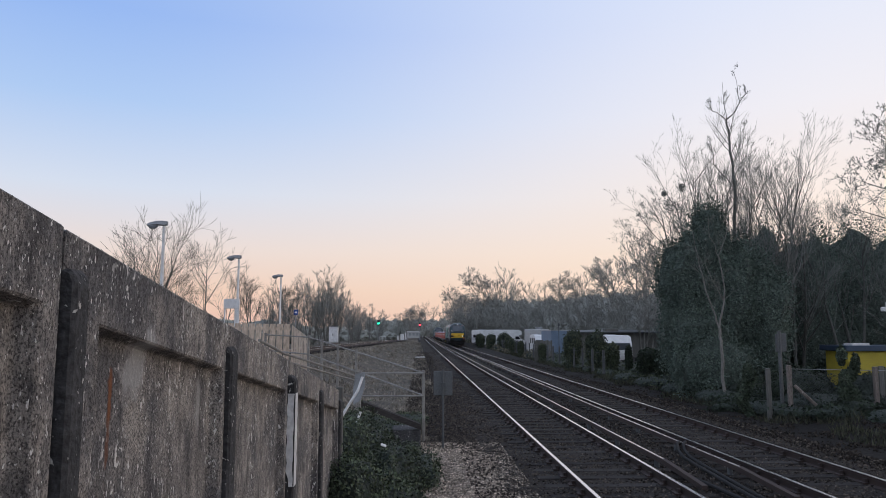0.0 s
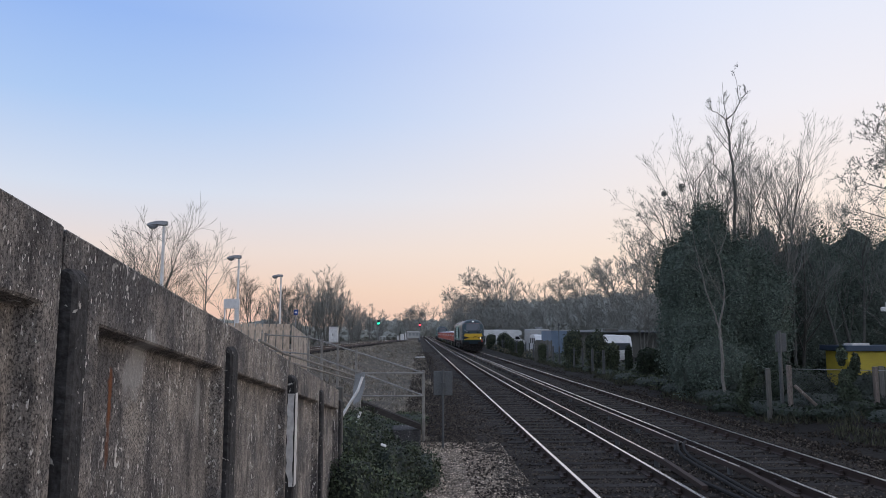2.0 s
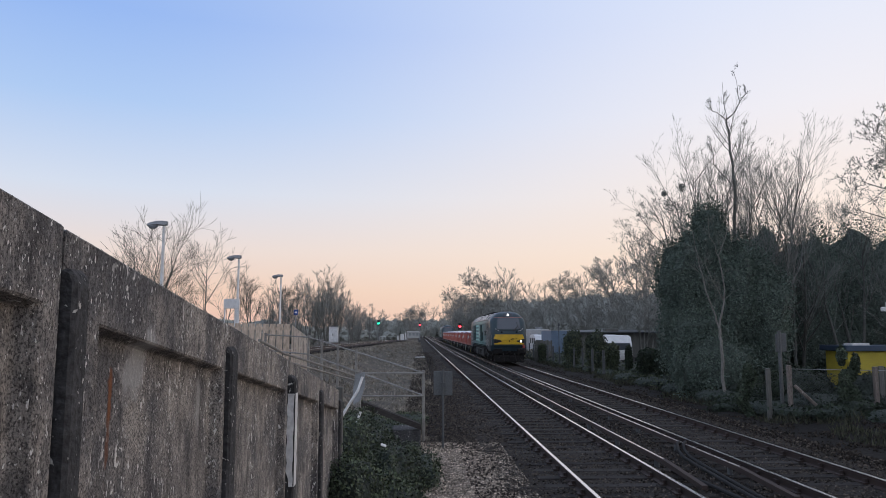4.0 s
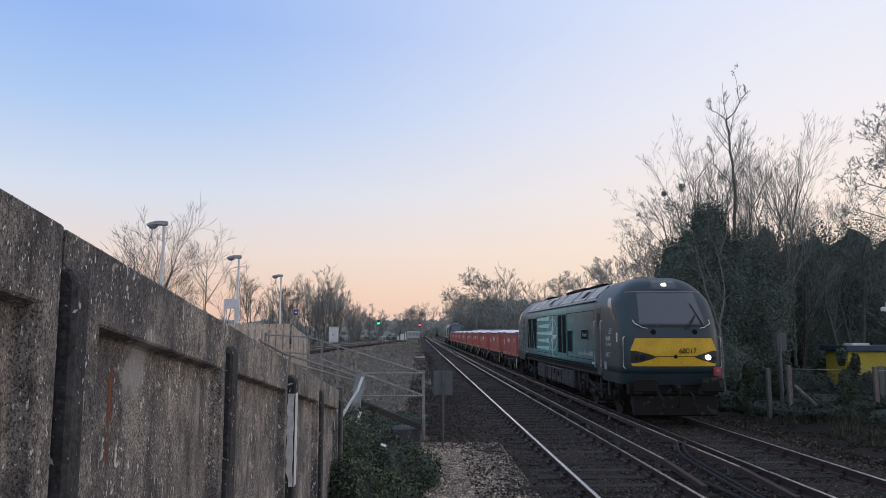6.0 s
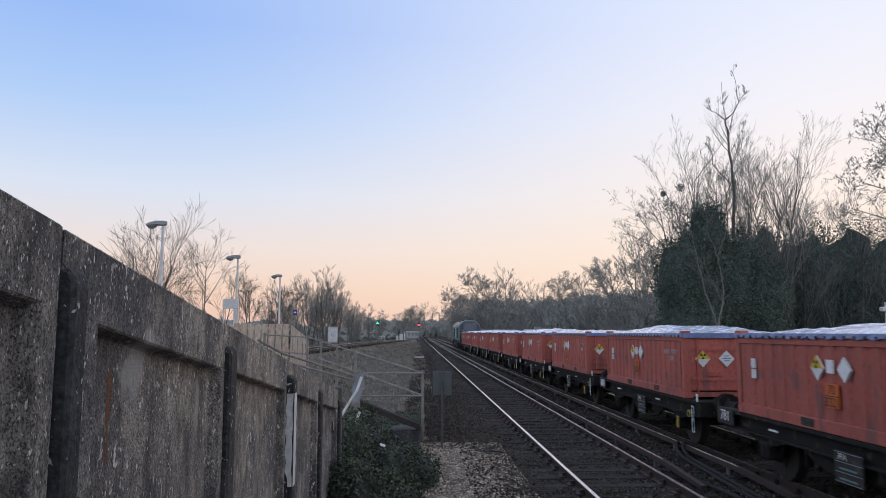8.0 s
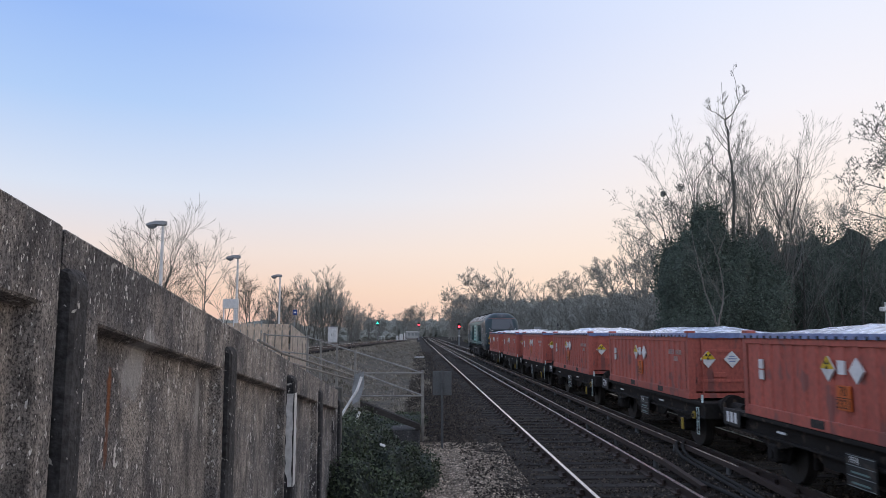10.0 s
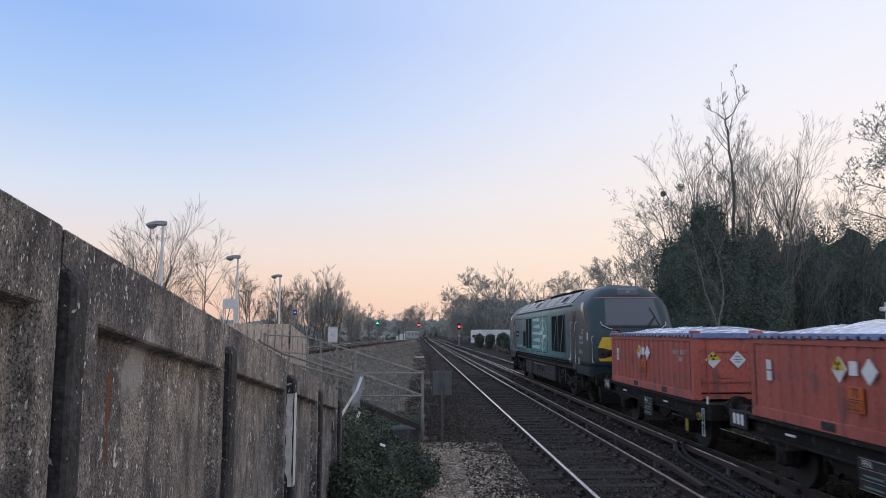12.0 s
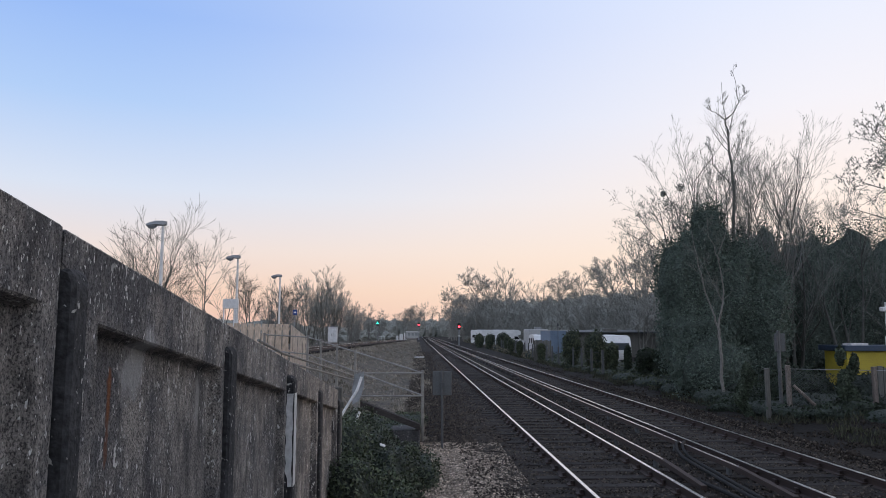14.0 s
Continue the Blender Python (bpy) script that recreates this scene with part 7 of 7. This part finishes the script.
def left_side():
    tan_fence()
    o = thing("platform_sign", "small white board on two posts behind the wall", "sign", at=pose(-7.6, 30, 0.9))
    part("board", box(-0.35, -0.02, 2.42, 0.3, 0.02, 2.82, 0.01), M["whitepaint"], o)
    for x in (-0.3, 0.12, 0.26):
        part("post", rod((x, 0.03, 0), (x, 0.03, 2.6), 0.03, seg=8), M["whitepaint"], o)
    o = thing("platform_sign", "small blue round-cornered sign on a thin pole", "sign", at=pose(-7.5, 45, 0.9))
    part("board", box(-0.13, -0.02, 2.52, 0.13, 0.02, 2.84, 0.02), M["blue"], o)
    part("mark", box(-0.07, -0.026, 2.63, 0.07, -0.02, 2.72), M["whitepaint"], o)
    part("pole", rod((0, 0.03, 0), (0, 0.03, 2.8), 0.03, seg=8), M["grey"], o)
    o = thing("relay_cabinet", "pale grey steel relay cabinet with double doors", "cabinet", at=pose(-8.6, 75, 1.12))
    part("body", box(-0.46, -0.3, 0.2, 0.46, 0.3, 1.75, 0.03), M["whitepaint"], o)
    for s in (-1, 1):
        d = part("door", box(0.02 * s, -0.33, 0.3, 0.43 * s, -0.3, 1.66, 0.008), M["whitepaint"], o)
        part("handle", box(0.06 * s, -0.35, 0.9, 0.09 * s, -0.33, 1.1), M["black"], d)
    part("roof", box(-0.52, -0.38, 1.75, 0.52, 0.36, 1.83, 0.02), M["grey"], o)
    part("plinth", box(-0.5, -0.34, -0.3, 0.5, 0.34, 0.2), M["concrete"], o)
    for x, y, w, h in ((-4.6, 172, 0.5, 1.2), (-3.6, 170, 0.8, 1.6), (-2.9, 176, 0.35, 1.9)):
        o = thing("relay_cabinet", "small pale grey lineside equipment cabinet", "cabinet", at=pose(x, y, ground_z(x, y)))
        part("body", box(-w / 2, -0.25, 0.1, w / 2, 0.25, h, 0.02), M["whitepaint"], o)
        part("plinth", box(-w / 2 - 0.05, -0.3, -0.3, w / 2 + 0.05, 0.3, 0.1), M["concrete"], o)
    o = thing("access_railing", "short white railing beside the branch signal", "railing", at=pose(-6.6, 138, ground_z(-6.6, 138)))
    for x in (-0.55, 0.0, 0.55):
        part("post", rod((x, 0, -0.2), (x, 0, 1.05), 0.03, seg=6), M["whitepaint"], o)
    for z in (0.55, 1.02):
        part("rail", rod((-0.55, 0, z), (0.55, 0, z), 0.03, seg=6), M["whitepaint"], o)


left_side()


def far_building():
    o = thing("lineside_building", "low white-roofed building far down the line", "building")
    # pale grey wall and grey windows: distance haze is put into their colour
    part("wall", box(-4.7, 330, -0.3, 1.0, 336, 2.6), M["palegrey"], o)
    part("roof", prism([(-5.0, 2.6), (1.3, 2.6), (1.2, 2.85), (-4.8, 2.85)], "y", 329.6, 336.4), M["cream"], o, "pale flat roof edge")
    for k in range(3):
        w = part("window", box(-4.0 + 1.7 * k, 329.95, 1.0, -3.0 + 1.7 * k, 330.0, 2.1), M["grey"], o)
        part("sill", box(-4.1 + 1.7 * k, 329.85, 0.9, -2.9 + 1.7 * k, 329.95, 1.0), M["grey"], w)


far_building()


def yard():
    """Fence, ivy-covered stumps, vehicles, sheds on the far side of the line."""
    o = thing("boundary_fence", "wire fence on concrete posts, ivy creeping up", "fence")
    n = 34
    line = [(10.45 + (y - 21.5) * 0.022, y) for y in (21.5 + 3.0 * k for k in range(n))]
    for x, y in line:
        z = ground_z(x, y)
        if y < 23 or y > 42:
            part("post", box(x - 0.06, y - 0.06, z - 0.3, x + 0.06, y + 0.06, z + 1.5, 0.015), M["oldboard"] if y < 30 else M["signback"], o)
    for h in (0.3, 0.8, 1.3):
        part("wire", pipe([(x, y, ground_z(x, y) + h) for x, y in line if y > 40], 0.006, seg=4), M["signback"], o)
    # palings between the farther posts
    vs, fs = [], []
    rnd = random.Random(4)
    for (xa, ya), (xb, yb) in zip(line, line[1:]):
        if not 74 < ya < 112:
            continue
        m = 7
        for k in range(m):
            if rnd.random() < 0.5:
                continue
            f = (k + 0.5) / m
            x, y = xa + (xb - xa) * f, ya + (yb - ya) * f
            z, h, w = ground_z(x, y), rnd.uniform(1.35, 1.75), 0.055
            c = len(vs)
            vs += [(x - 0.02, y - w, z - 0.2), (x - 0.02, y + w, z - 0.2), (x - 0.02, y + w, z + h), (x - 0.02, y, z + h + 0.08), (x - 0.02, y - w, z + h),
                   (x + 0.02, y - w, z - 0.2), (x + 0.02, y + w, z - 0.2), (x + 0.02, y + w, z + h), (x + 0.02, y, z + h + 0.08), (x + 0.02, y - w, z + h)]
            fs += [(c, c + 4, c + 3, c + 2, c + 1), (c + 5, c + 6, c + 7, c + 8, c + 9), (c, c + 5, c + 9, c + 4), (c + 1, c + 2, c + 7, c + 6), (c + 4, c + 9, c + 8, c + 3), (c + 2, c + 3, c + 8, c + 7)]
    p = link_mesh("palings", mesh_of("palings", vs, fs), M["signback"], o)
    p["kind"] = "stuff"
    # chain link running off at the near end
    o = thing("chain_link_fence", "sagging grey chain-link fence with a leaning strut", "fence")
    ends = [(11.35, 22.0), (13.4, 21.0), (15.6, 20.2), (18.0, 19.4)]
    for x, y in ends:
        part("post", box(x - 0.06, y - 0.06, -0.4, x + 0.06, y + 0.06, 1.35, 0.012), M["concrete"], o)
    part("strut", rod((11.45, 21.9, 0.75), (12.2, 21.55, -0.1), 0.05, seg=6), M["concrete"], o)
    vs, fs = [], []
    for (xa, ya), (xb, yb) in zip(ends, ends[1:]):
        ln = math.hypot(xb - xa, yb - ya)
        m = int(ln / 0.075)
        H = 1.2
        for sgn in (-1, 1):
            for k in range(-int(H / 0.075), m + 1):
                u0, u1 = k * 0.075, k * 0.075 + H
                a, b = max(u0, 0), min(u1, ln)
                if b - a < 0.02:
                    continue
                za, zb = (a - u0), (b - u0)
                if sgn < 0:
                    za, zb = H - za, H - zb
                c = len(vs)
                for u, z in ((a, za), (b, zb)):
                    x, y = xa + (xb - xa) * u / ln, ya + (yb - ya) * u / ln
                    sag = -0.08 * math.sin(math.pi * u / ln) * z / H
                    vs += [(x, y, 0.02 + z + sag - 0.003), (x, y, 0.02 + z + sag + 0.003), (x, y + 0.005, 0.02 + z + sag)]
                fs += [(c, c + 1, c + 4, c + 3), (c + 1, c + 2, c + 5, c + 4), (c + 2, c, c + 3, c + 5)]
    p = link_mesh("wire_mesh", mesh_of("wire_mesh", vs, fs), M["signback"], o)
    p["kind"] = "stuff"
    part("top_wire", pipe([(x, y, 1.24) for x, y in ends], 0.01, seg=4), M["steel"], o)
    # ivy on posts and stumps
    stumps = ((10.15, 22.4, 0.4, 0.8), (12.45, 20.7, 0.33, 0.92), (11.1, 52, 0.6, 1.5), (11.55, 47, 0.6, 1.42), (11.82, 44, 0.36, 1.02), (12.55, 43, 0.16, 0.9), (12.4, 39, 0.6, 0.85), (11.25, 65.5, 0.3, 0.9),
              (12.76, 108, 0.8, 1.45), (11.55, 115, 0.65, 1.3), (12.2, 98, 0.4, 1.2), (11.7, 90, 0.4, 1.0), (11.2, 79, 0.3, 0.9), (11.0, 126, 0.6, 1.2), (11.9, 140, 0.7, 1.3), (12.6, 36, 0.8, 0.9))
    for k, (x, y, r, h) in enumerate(stumps):
        z = ground_z(x, y)
        r *= 1.2 if y > 40 else 1.0
        if y < 30:
            rs = random.Random(300 + k)
            lumps = [((rs.uniform(-r, r) * 0.8, rs.uniform(-r, r) * 0.5, h * (0.15 + 0.26 * q)), (r * rs.uniform(0.35, 0.62), r * rs.uniform(0.35, 0.6), h * rs.uniform(0.2, 0.42))) for q in range(7)]
            bush("ivy_stump", "upright post smothered in shaggy ivy", lumps, 5200, 0.065, "nearivy", 100 + k, group="ivy stumps along the fence", at=pose(x, y, z), core=0.7)
            continue
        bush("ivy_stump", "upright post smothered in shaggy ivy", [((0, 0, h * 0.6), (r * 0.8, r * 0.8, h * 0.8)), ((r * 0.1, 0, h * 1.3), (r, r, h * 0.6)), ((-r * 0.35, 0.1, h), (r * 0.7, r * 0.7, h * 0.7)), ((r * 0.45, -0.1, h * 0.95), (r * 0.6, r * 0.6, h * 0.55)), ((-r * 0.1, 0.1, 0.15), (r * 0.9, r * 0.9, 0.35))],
             4200, 0.07 if y < 30 else 0.1, "shadeivy" if y < 44 else "stumpivy", 100 + k, group="ivy stumps along the fence", at=pose(x, y, z), core=0.72, inner="ivycore")
    rq = random.Random(44)
    for k in range(16):
        y = 74 + 8.5 * k
        x = 10.9 + 0.02 * (y - 60) + rq.uniform(-0.3, 1.2)
        h = rq.uniform(0.5, 1.1)
        bush("weed_clump", "straggling brown weeds and bramble by the yard fence", [((0, 0, 0.1), (0.9, 1.6, h)), ((0.7, 1.0, 0.0), (0.8, 1.4, h * 0.7))],
             500, 0.17, "bramble", 180 + k, group="weeds by the yard", at=pose(x, y, ground_z(x, y)), core=0.6)
    # low growth along the foot of the fence
    for k in range(14):
        y = 18.5 + 4.2 * k
        x = 11.2 + (y - 21.5) * 0.02
        if y < 22:
            x += 1.6
        bush("verge_growth", "low straggling brambles and ivy along the verge", [((0, 0, 0.0), (1.1, 2.4, 0.42)), ((1.3, 0.4, 0.1), (1.2, 2.4, 0.55)), ((2.6, 0.2, 0.1), (1.5, 2.2, 0.5))],
             2300, 0.1, "shadeivy" if y < 34 else "stumpivy", 130 + k, group="verge growth", at=pose(x, y, ground_z(x, y)))
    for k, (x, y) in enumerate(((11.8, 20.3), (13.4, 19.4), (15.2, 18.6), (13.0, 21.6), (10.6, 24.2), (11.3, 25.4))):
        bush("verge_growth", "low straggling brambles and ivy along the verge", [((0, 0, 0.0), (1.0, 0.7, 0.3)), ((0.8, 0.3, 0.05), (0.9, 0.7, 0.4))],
             2200, 0.075, "shadeivy", 160 + k, group="verge growth", at=pose(x, y, ground_z(x, y)))
    # sheds
    o = thing("yellow_hut", "low yellow building with a dark blue flat roof edge", "building", at=pose(0, 0, 0))
    part("wall", box(17.2, 28.6, -0.3, 24, 30.2, 1.62), M["yellowwall"], o, "yellow painted wall")
    part("fascia", box(17.05, 28.45, 1.60, 24.2, 30.4, 1.83, 0.02), M["fascia"], o, "dark blue roof edge")
    part("roof_box", box(17.4, 28.6, 1.83, 18.1, 29.2, 1.92), M["whitepaint"], o)
    o = thing("camera_pole", "pale pole with a small camera and box", "pole", at=pose(18.0, 27.2, -0.1))
    part("pole", rod((0, 0, 0), (0, 0, 3.6), 0.05, seg=10), M["whitepaint"], o)
    part("camera", box(-0.22, -0.1, 3.25, 0.0, 0.1, 3.42, 0.03), M["whitepaint"], o)
    part("box", box(-0.12, -0.1, 1.95, 0.16, 0.02, 2.3, 0.02), M["whitepaint"], o)
    o = thing("board_wall", "grey weathered board fence by the yellow hut", "fence")
    for k in range(26):
        x = 14.05 + 0.17 * k
        part("board", box(x, 22.1 - 0.02 * k, -0.3, x + 0.155, 22.13 - 0.02 * k, 1.3 + 0.03 * math.sin(k * 2.3)), M["oldboard"], o)
    o = thing("storage_container", "blue-grey ribbed steel container in the yard", "container")
    part("wall", box(13.85, 75, -0.3, 15.5, 81, 2.5), M["bluebox"], o)
    part("roof", box(13.8, 74.95, 2.5, 15.55, 81.05, 2.56, 0.02), M["grey"], o)
    for k in range(8):
        part("rib", box(13.95 + 0.2 * k, 74.96, -0.2, 14.03 + 0.2 * k, 75.0, 2.45), M["bluebox"], o)
    o = thing("storage_shed", "long low board shed with a shallow roof in the yard", "shed")
    part("wall", box(15.7, 77, -0.3, 25.5, 81, 2.28), M["oldboard"], o)
    bm = prism([(76.6, 2.28), (76.6, 2.42), (79, 2.62), (81.4, 2.42), (81.4, 2.28)], "x", 15.6, 25.8)
    part("roof", bm, M["signback"], o)
    for k in range(20):
        part("batten", box(15.8 + 0.49 * k, 76.96, -0.2, 15.87 + 0.49 * k, 77.0, 2.27), M["oldboard"], o)
    part("roof_hatch", box(20.0, 76.9, 2.42, 21.4, 78.0, 2.76, 0.03), M["oldboard"], o)
    o = thing("portable_cabin", "pale grey portable cabin with a roof box in the yard", "cabin")
    part("body", box(14.3, 92, -0.2, 16.7, 97, 2.75, 0.05), M["palegrey"], o)
    part("window", box(14.6, 91.97, 1.2, 15.5, 92.0, 2.0), M["glass"], o)
    part("door", box(15.7, 91.96, 0.0, 16.45, 92.0, 2.05), M["grey"], o)
    part("roof_box", box(15.1, 92.3, 2.75, 15.9, 93.2, 3.0, 0.03), M["grey"], o)
    o = thing("yard_pole", "thin grey pole standing by the container", "pole", at=pose(14.25, 73, -0.2))
    part("pole", rod((0, 0, 0), (0, 0, 3.5), 0.035, seg=8), M["signback"], o)
    part("bracket", box(-0.1, -0.05, 3.2, 0.1, 0.05, 3.4, 0.01), M["signback"], o)
    o = thing("timber_hoarding", "grey-green vertical board panel in the yard fence", "fence")
    for k in range(10):
        part("board", box(10.62 + 0.165 * k, 66.0, -0.4, 10.77 + 0.165 * k, 66.03, 1.62 + 0.05 * math.sin(k * 2.1)), M["oldboard"], o)
    for z in (0.3, 1.3):
        part("cross_rail", box(10.6, 66.03, z, 12.28, 66.09, z + 0.1), M["oldboard"], o)


yard()


def dead_grass():
    rnd = random.Random(9)
    vs, fs = [], []

    def blade(x, y, h, w):
        z = ground_z(x, y)
        a = rnd.uniform(0, 6.3)
        dx, dy = math.cos(a) * w, math.sin(a) * w
        lx, ly = rnd.gauss(0, 0.6) * h, rnd.gauss(0, 0.6) * h
        c = len(vs)
        vs.extend([(x - dx, y - dy, z - 0.02), (x + dx, y + dy, z - 0.02), (x + lx, y + ly, z + h)])
        fs.append((c, c + 1, c + 2))
    for _ in range(70000):
        y = 17.5 + 170 * rnd.random() ** 2.4
        x = rnd.uniform(-9 if y > 24 else -2.5, 0.25 if y < 26 else 0.75)
        if noise.noise(Vector((x * 0.8, y * 0.5, 7))) < -0.25:
            continue
        if y > 44 and abs(x - branch(y)[0]) < 1.7:
            continue
        tuft = max(0.35 + 1.3 * noise.noise(Vector((x * 1.3, y * 0.7, 3))), 0.1)
        blade(x, y, rnd.uniform(0.08, 0.34) * tuft, 0.008 + 0.0005 * y)
    tagged(link_mesh("dead_grass", mesh_of("dead_grass", vs, fs), M["drygrass"]), "dead straw-brown grass and stalks on the bank", "grass", kind="stuff")


dead_grass()


def verge_grass():
    rnd = random.Random(19)
    vs, fs = [], []
    for _ in range(26000):
        y = 15 + 105 * rnd.random() ** 1.6
        x = 9.6 + (y - 21.5) * 0.018 + 3.2 * rnd.random() ** 0.8
        if noise.noise(Vector((x * 0.9, y * 0.4, 2))) < -0.2 + 0.5 * (1 - smooth(9.6, 11, x)):
            continue
        z, a, w, h = ground_z(x, y), rnd.uniform(0, 6.3), 0.012 + 0.0006 * y, rnd.uniform(0.05, 0.22)
        dx, dy = math.cos(a) * w, math.sin(a) * w
        c = len(vs)
        vs.extend([(x - dx, y - dy, z - 0.02), (x + dx, y + dy, z - 0.02), (x + rnd.gauss(0, 0.4) * h, y + rnd.gauss(0, 0.4) * h, z + h)])
        fs.append((c, c + 1, c + 2))
    tagged(link_mesh("verge_grass", mesh_of("verge_grass", vs, fs), M["vergegrass"]), "rough green-brown grass along the far verge", "grass", kind="stuff")


verge_grass()
bush("bank_growth", "low ivy and weeds on the bank behind the railing", [((0, 0, 0.0), (0.7, 1.4, 0.35)), ((-0.8, 0.8, 0.1), (0.8, 1.5, 0.45)), ((0.3, 2.4, 0.0), (0.7, 1.6, 0.3))], 9000, 0.045, "ivy", 77, at=pose(-0.6, 18.6, -0.2))

# ---- tracks and wall pieces ----
make_wall()
scatter_stones("wall_crumbs", "crumbs of moss and broken concrete along the wall top", 2500, WALL_X - 0.12, WALL_X, 0.8, 11, lambda x, y: wall_top(y) - 0.003, 0.0012, 0.0032, M["concpost"], 12)
scatter_stones("ballast_stones", "loose dark ballast stones", 34000, -0.4, 9.2, 8.5, 40, lambda x, y: -0.158 if x > 0.9 else -0.2, 0.013, 0.036, M["stone"], 1)


def make_cable():
    """Traction cables that loop out between the lines."""
    o = thing("traction_cable", "black traction cables looped beside the conductor rails", "cable")
    for dx in (0.0, 0.13):
        pts = [(5.6 + dx, 15.8, -0.14), (5.52 + dx, 15.4, 0.02), (5.44 + dx, 15.2, 0.09), (5.34 + dx, 15.05, 0.07), (5.29 + dx, 14.85, -0.02), (5.27 + dx, 14.5, -0.10),
               (5.26 + dx, 13.9, -0.13), (5.21 + dx, 13.0, -0.135), (5.1 + dx, 11.5, -0.135), (5.0 + dx, 9.0, -0.135)]
        part("cable", pipe(pts, 0.032), M["rubber"], o)
    part("cable", pipe([(4.55, 13.0, -0.1), (4.75, 12.2, -0.12), (4.9, 10.5, -0.13), (5.0, 8.0, -0.13)], 0.035), M["rubber"], o)


def make_path():
    xs = [-0.9 + 0.2 * i for i in range(15)]
    ys = [6 + 0.3 * i for i in range(36)]
    vs = [(x + 0.12 * noise.noise(Vector((x, y, 1))), y + (1.2 * noise.noise(Vector((x * 1.3, y * 0.4, 3))) if k > 30 else 0), -0.165 + 0.02 * noise.noise(Vector((x * 3, y * 3, 0))) - 0.12 * smooth(1.5, 1.9, x) - 0.12 * smooth(15.5, 16.6, y))
          for k, y in enumerate(ys) for x in xs]
    n = len(xs)
    fs = [(j * n + i, j * n + i + 1, (j + 1) * n + i + 1, (j + 1) * n + i) for j in range(len(ys) - 1) for i in range(n - 1)]
    tagged(link_mesh("cess_path", mesh_of("cess_path", vs, fs), M["pathstone"]), "pale trodden gravel path beside the line", "path", kind="structure")


make_path()
scatter_stones("gravel_stones", "pale gravel on the cess path", 17000, -0.8, 1.9, 9.5, 17, lambda x, y: -0.165, 0.008, 0.025, M["lightstone"], 2)
scatter_stones("cess_stones", "dirty stones along the cess beside the near rail", 13000, -0.3, 2.2, 17, 95, lambda x, y: -0.165 if x > 0.75 else -0.2, 0.013, 0.036, M["stone"], 9)
scatter_stones("verge_litter", "brown leaf litter and clods on the verge below the fence", 9000, 8.7, 18, 12, 32, lambda x, y: ground_z(x, y) if x > 9.3 else -0.21, 0.02, 0.055, M["litterleaf"], 17)
scatter_stones("cess_litter", "dead leaves and dirt on the far cess", 9000, 8.6, 13.0, 13, 70, lambda x, y: ground_z(x, y) if x > 9.3 else -0.21, 0.015, 0.045, M["litterleaf"], 7)
make_track(TRACK_NEAR, "near running line on dark sleepers", -12, 430)
make_track(TRACK_FAR, "far running line on dark sleepers", -12, 430)
make_conductor(4.5, "third rail of the near line", 13.4, 430, 1)
make_conductor(5.55, "third rail of the far line", 12.6, 430, -1)
make_branch()
make_cable()

# ---- the train and its motion ----
SPEED, NOSE_AT, LOCO_TWO, FIRST_BOX, PITCH = 17.25, 122.3, 229.1, 144.38, 8.56
PLAN_A = [("small", 6.4, 7.2), ("tall", 7.4, 8.1), ("tall", 8.2, 8.92), ("compass", 9.15, 11.0), ("stripes", 10.9, 14.0), ("panel", 9.05, 14.0), ("braced", 14.05, 16.6),
          ("plate", 4.0, 4.93), ("panel", 3.25, 7.3), ("web", 3.5, 5.4), ("seam", 11.9, 0)]
PLAN_B = [("braced", 4.2, 6.75), ("compass", 7.9, 9.8), ("stripes", 9.7, 11.8), ("panel", 7.8, 11.85), ("tall", 11.9, 12.6), ("tall", 12.8, 13.5), ("small", 13.7, 14.5),
          ("plate", 16.1, 16.9), ("panel", 13.6, 17.3), ("web", 15.0, 17.0), ("seam", 9.85, 0)]
loco_a = build_loco("Hornet", "68017", PLAN_A, "front", "blue and turquoise diesel locomotive with yellow nose leading a train")
loco_b = build_loco("Fearless", "68016", PLAN_B, "", "blue and turquoise diesel locomotive at the train's rear")
loco_a.matrix_basis, loco_b.matrix_basis = pose(TRACK_FAR, NOSE_AT, 0), pose(TRACK_FAR, LOCO_TWO, 0)
wagons, boxes = [], []
NUMBERS = ["781", "", "", "", "", "730", "779", "794", "", "766"]
for k in range(10):
    y = FIRST_BOX + PITCH * k
    w = build_wagon(NUMBERS[k])
    w.matrix_basis = pose(TRACK_FAR, y, 0)
    wagons.append(w)
    c = build_container((0.10, 0.15, 0.07, 0.16, 0.11)[k % 5], ("70", "3321"), k * 3.7)
    c.matrix_basis = pose(TRACK_FAR, y, 1.005)
    boxes.append(c)


def motions():
    times = [0.0, 3.5, 7.0, 10.5, 14.0]

    def run(ob, y, z):
        walk(ob, [(t, pose(TRACK_FAR, y - SPEED * t, z)) for t in times])
    def spin(thing_ob, r):
        step = math.degrees(SPEED / FPS / r)
        for w in [c for c in thing_ob.children if c.name.startswith("wheelset")]:
            x, y, z = w.location
            walk(w, [(i / FPS, pose(x, y, z, (step * i) % 360)) for i in range(14 * FPS + 1)])
    for ob in (loco_a, loco_b):
        spin(ob, 0.54)
    for ob in wagons:
        spin(ob, 0.46)
    run(loco_a, NOSE_AT, 0)
    run(loco_b, LOCO_TWO, 0)
    for k in range(10):
        run(wagons[k], FIRST_BOX + PITCH * k, 0)
        run(boxes[k], FIRST_BOX + PITCH * k, 1.005)


motions()
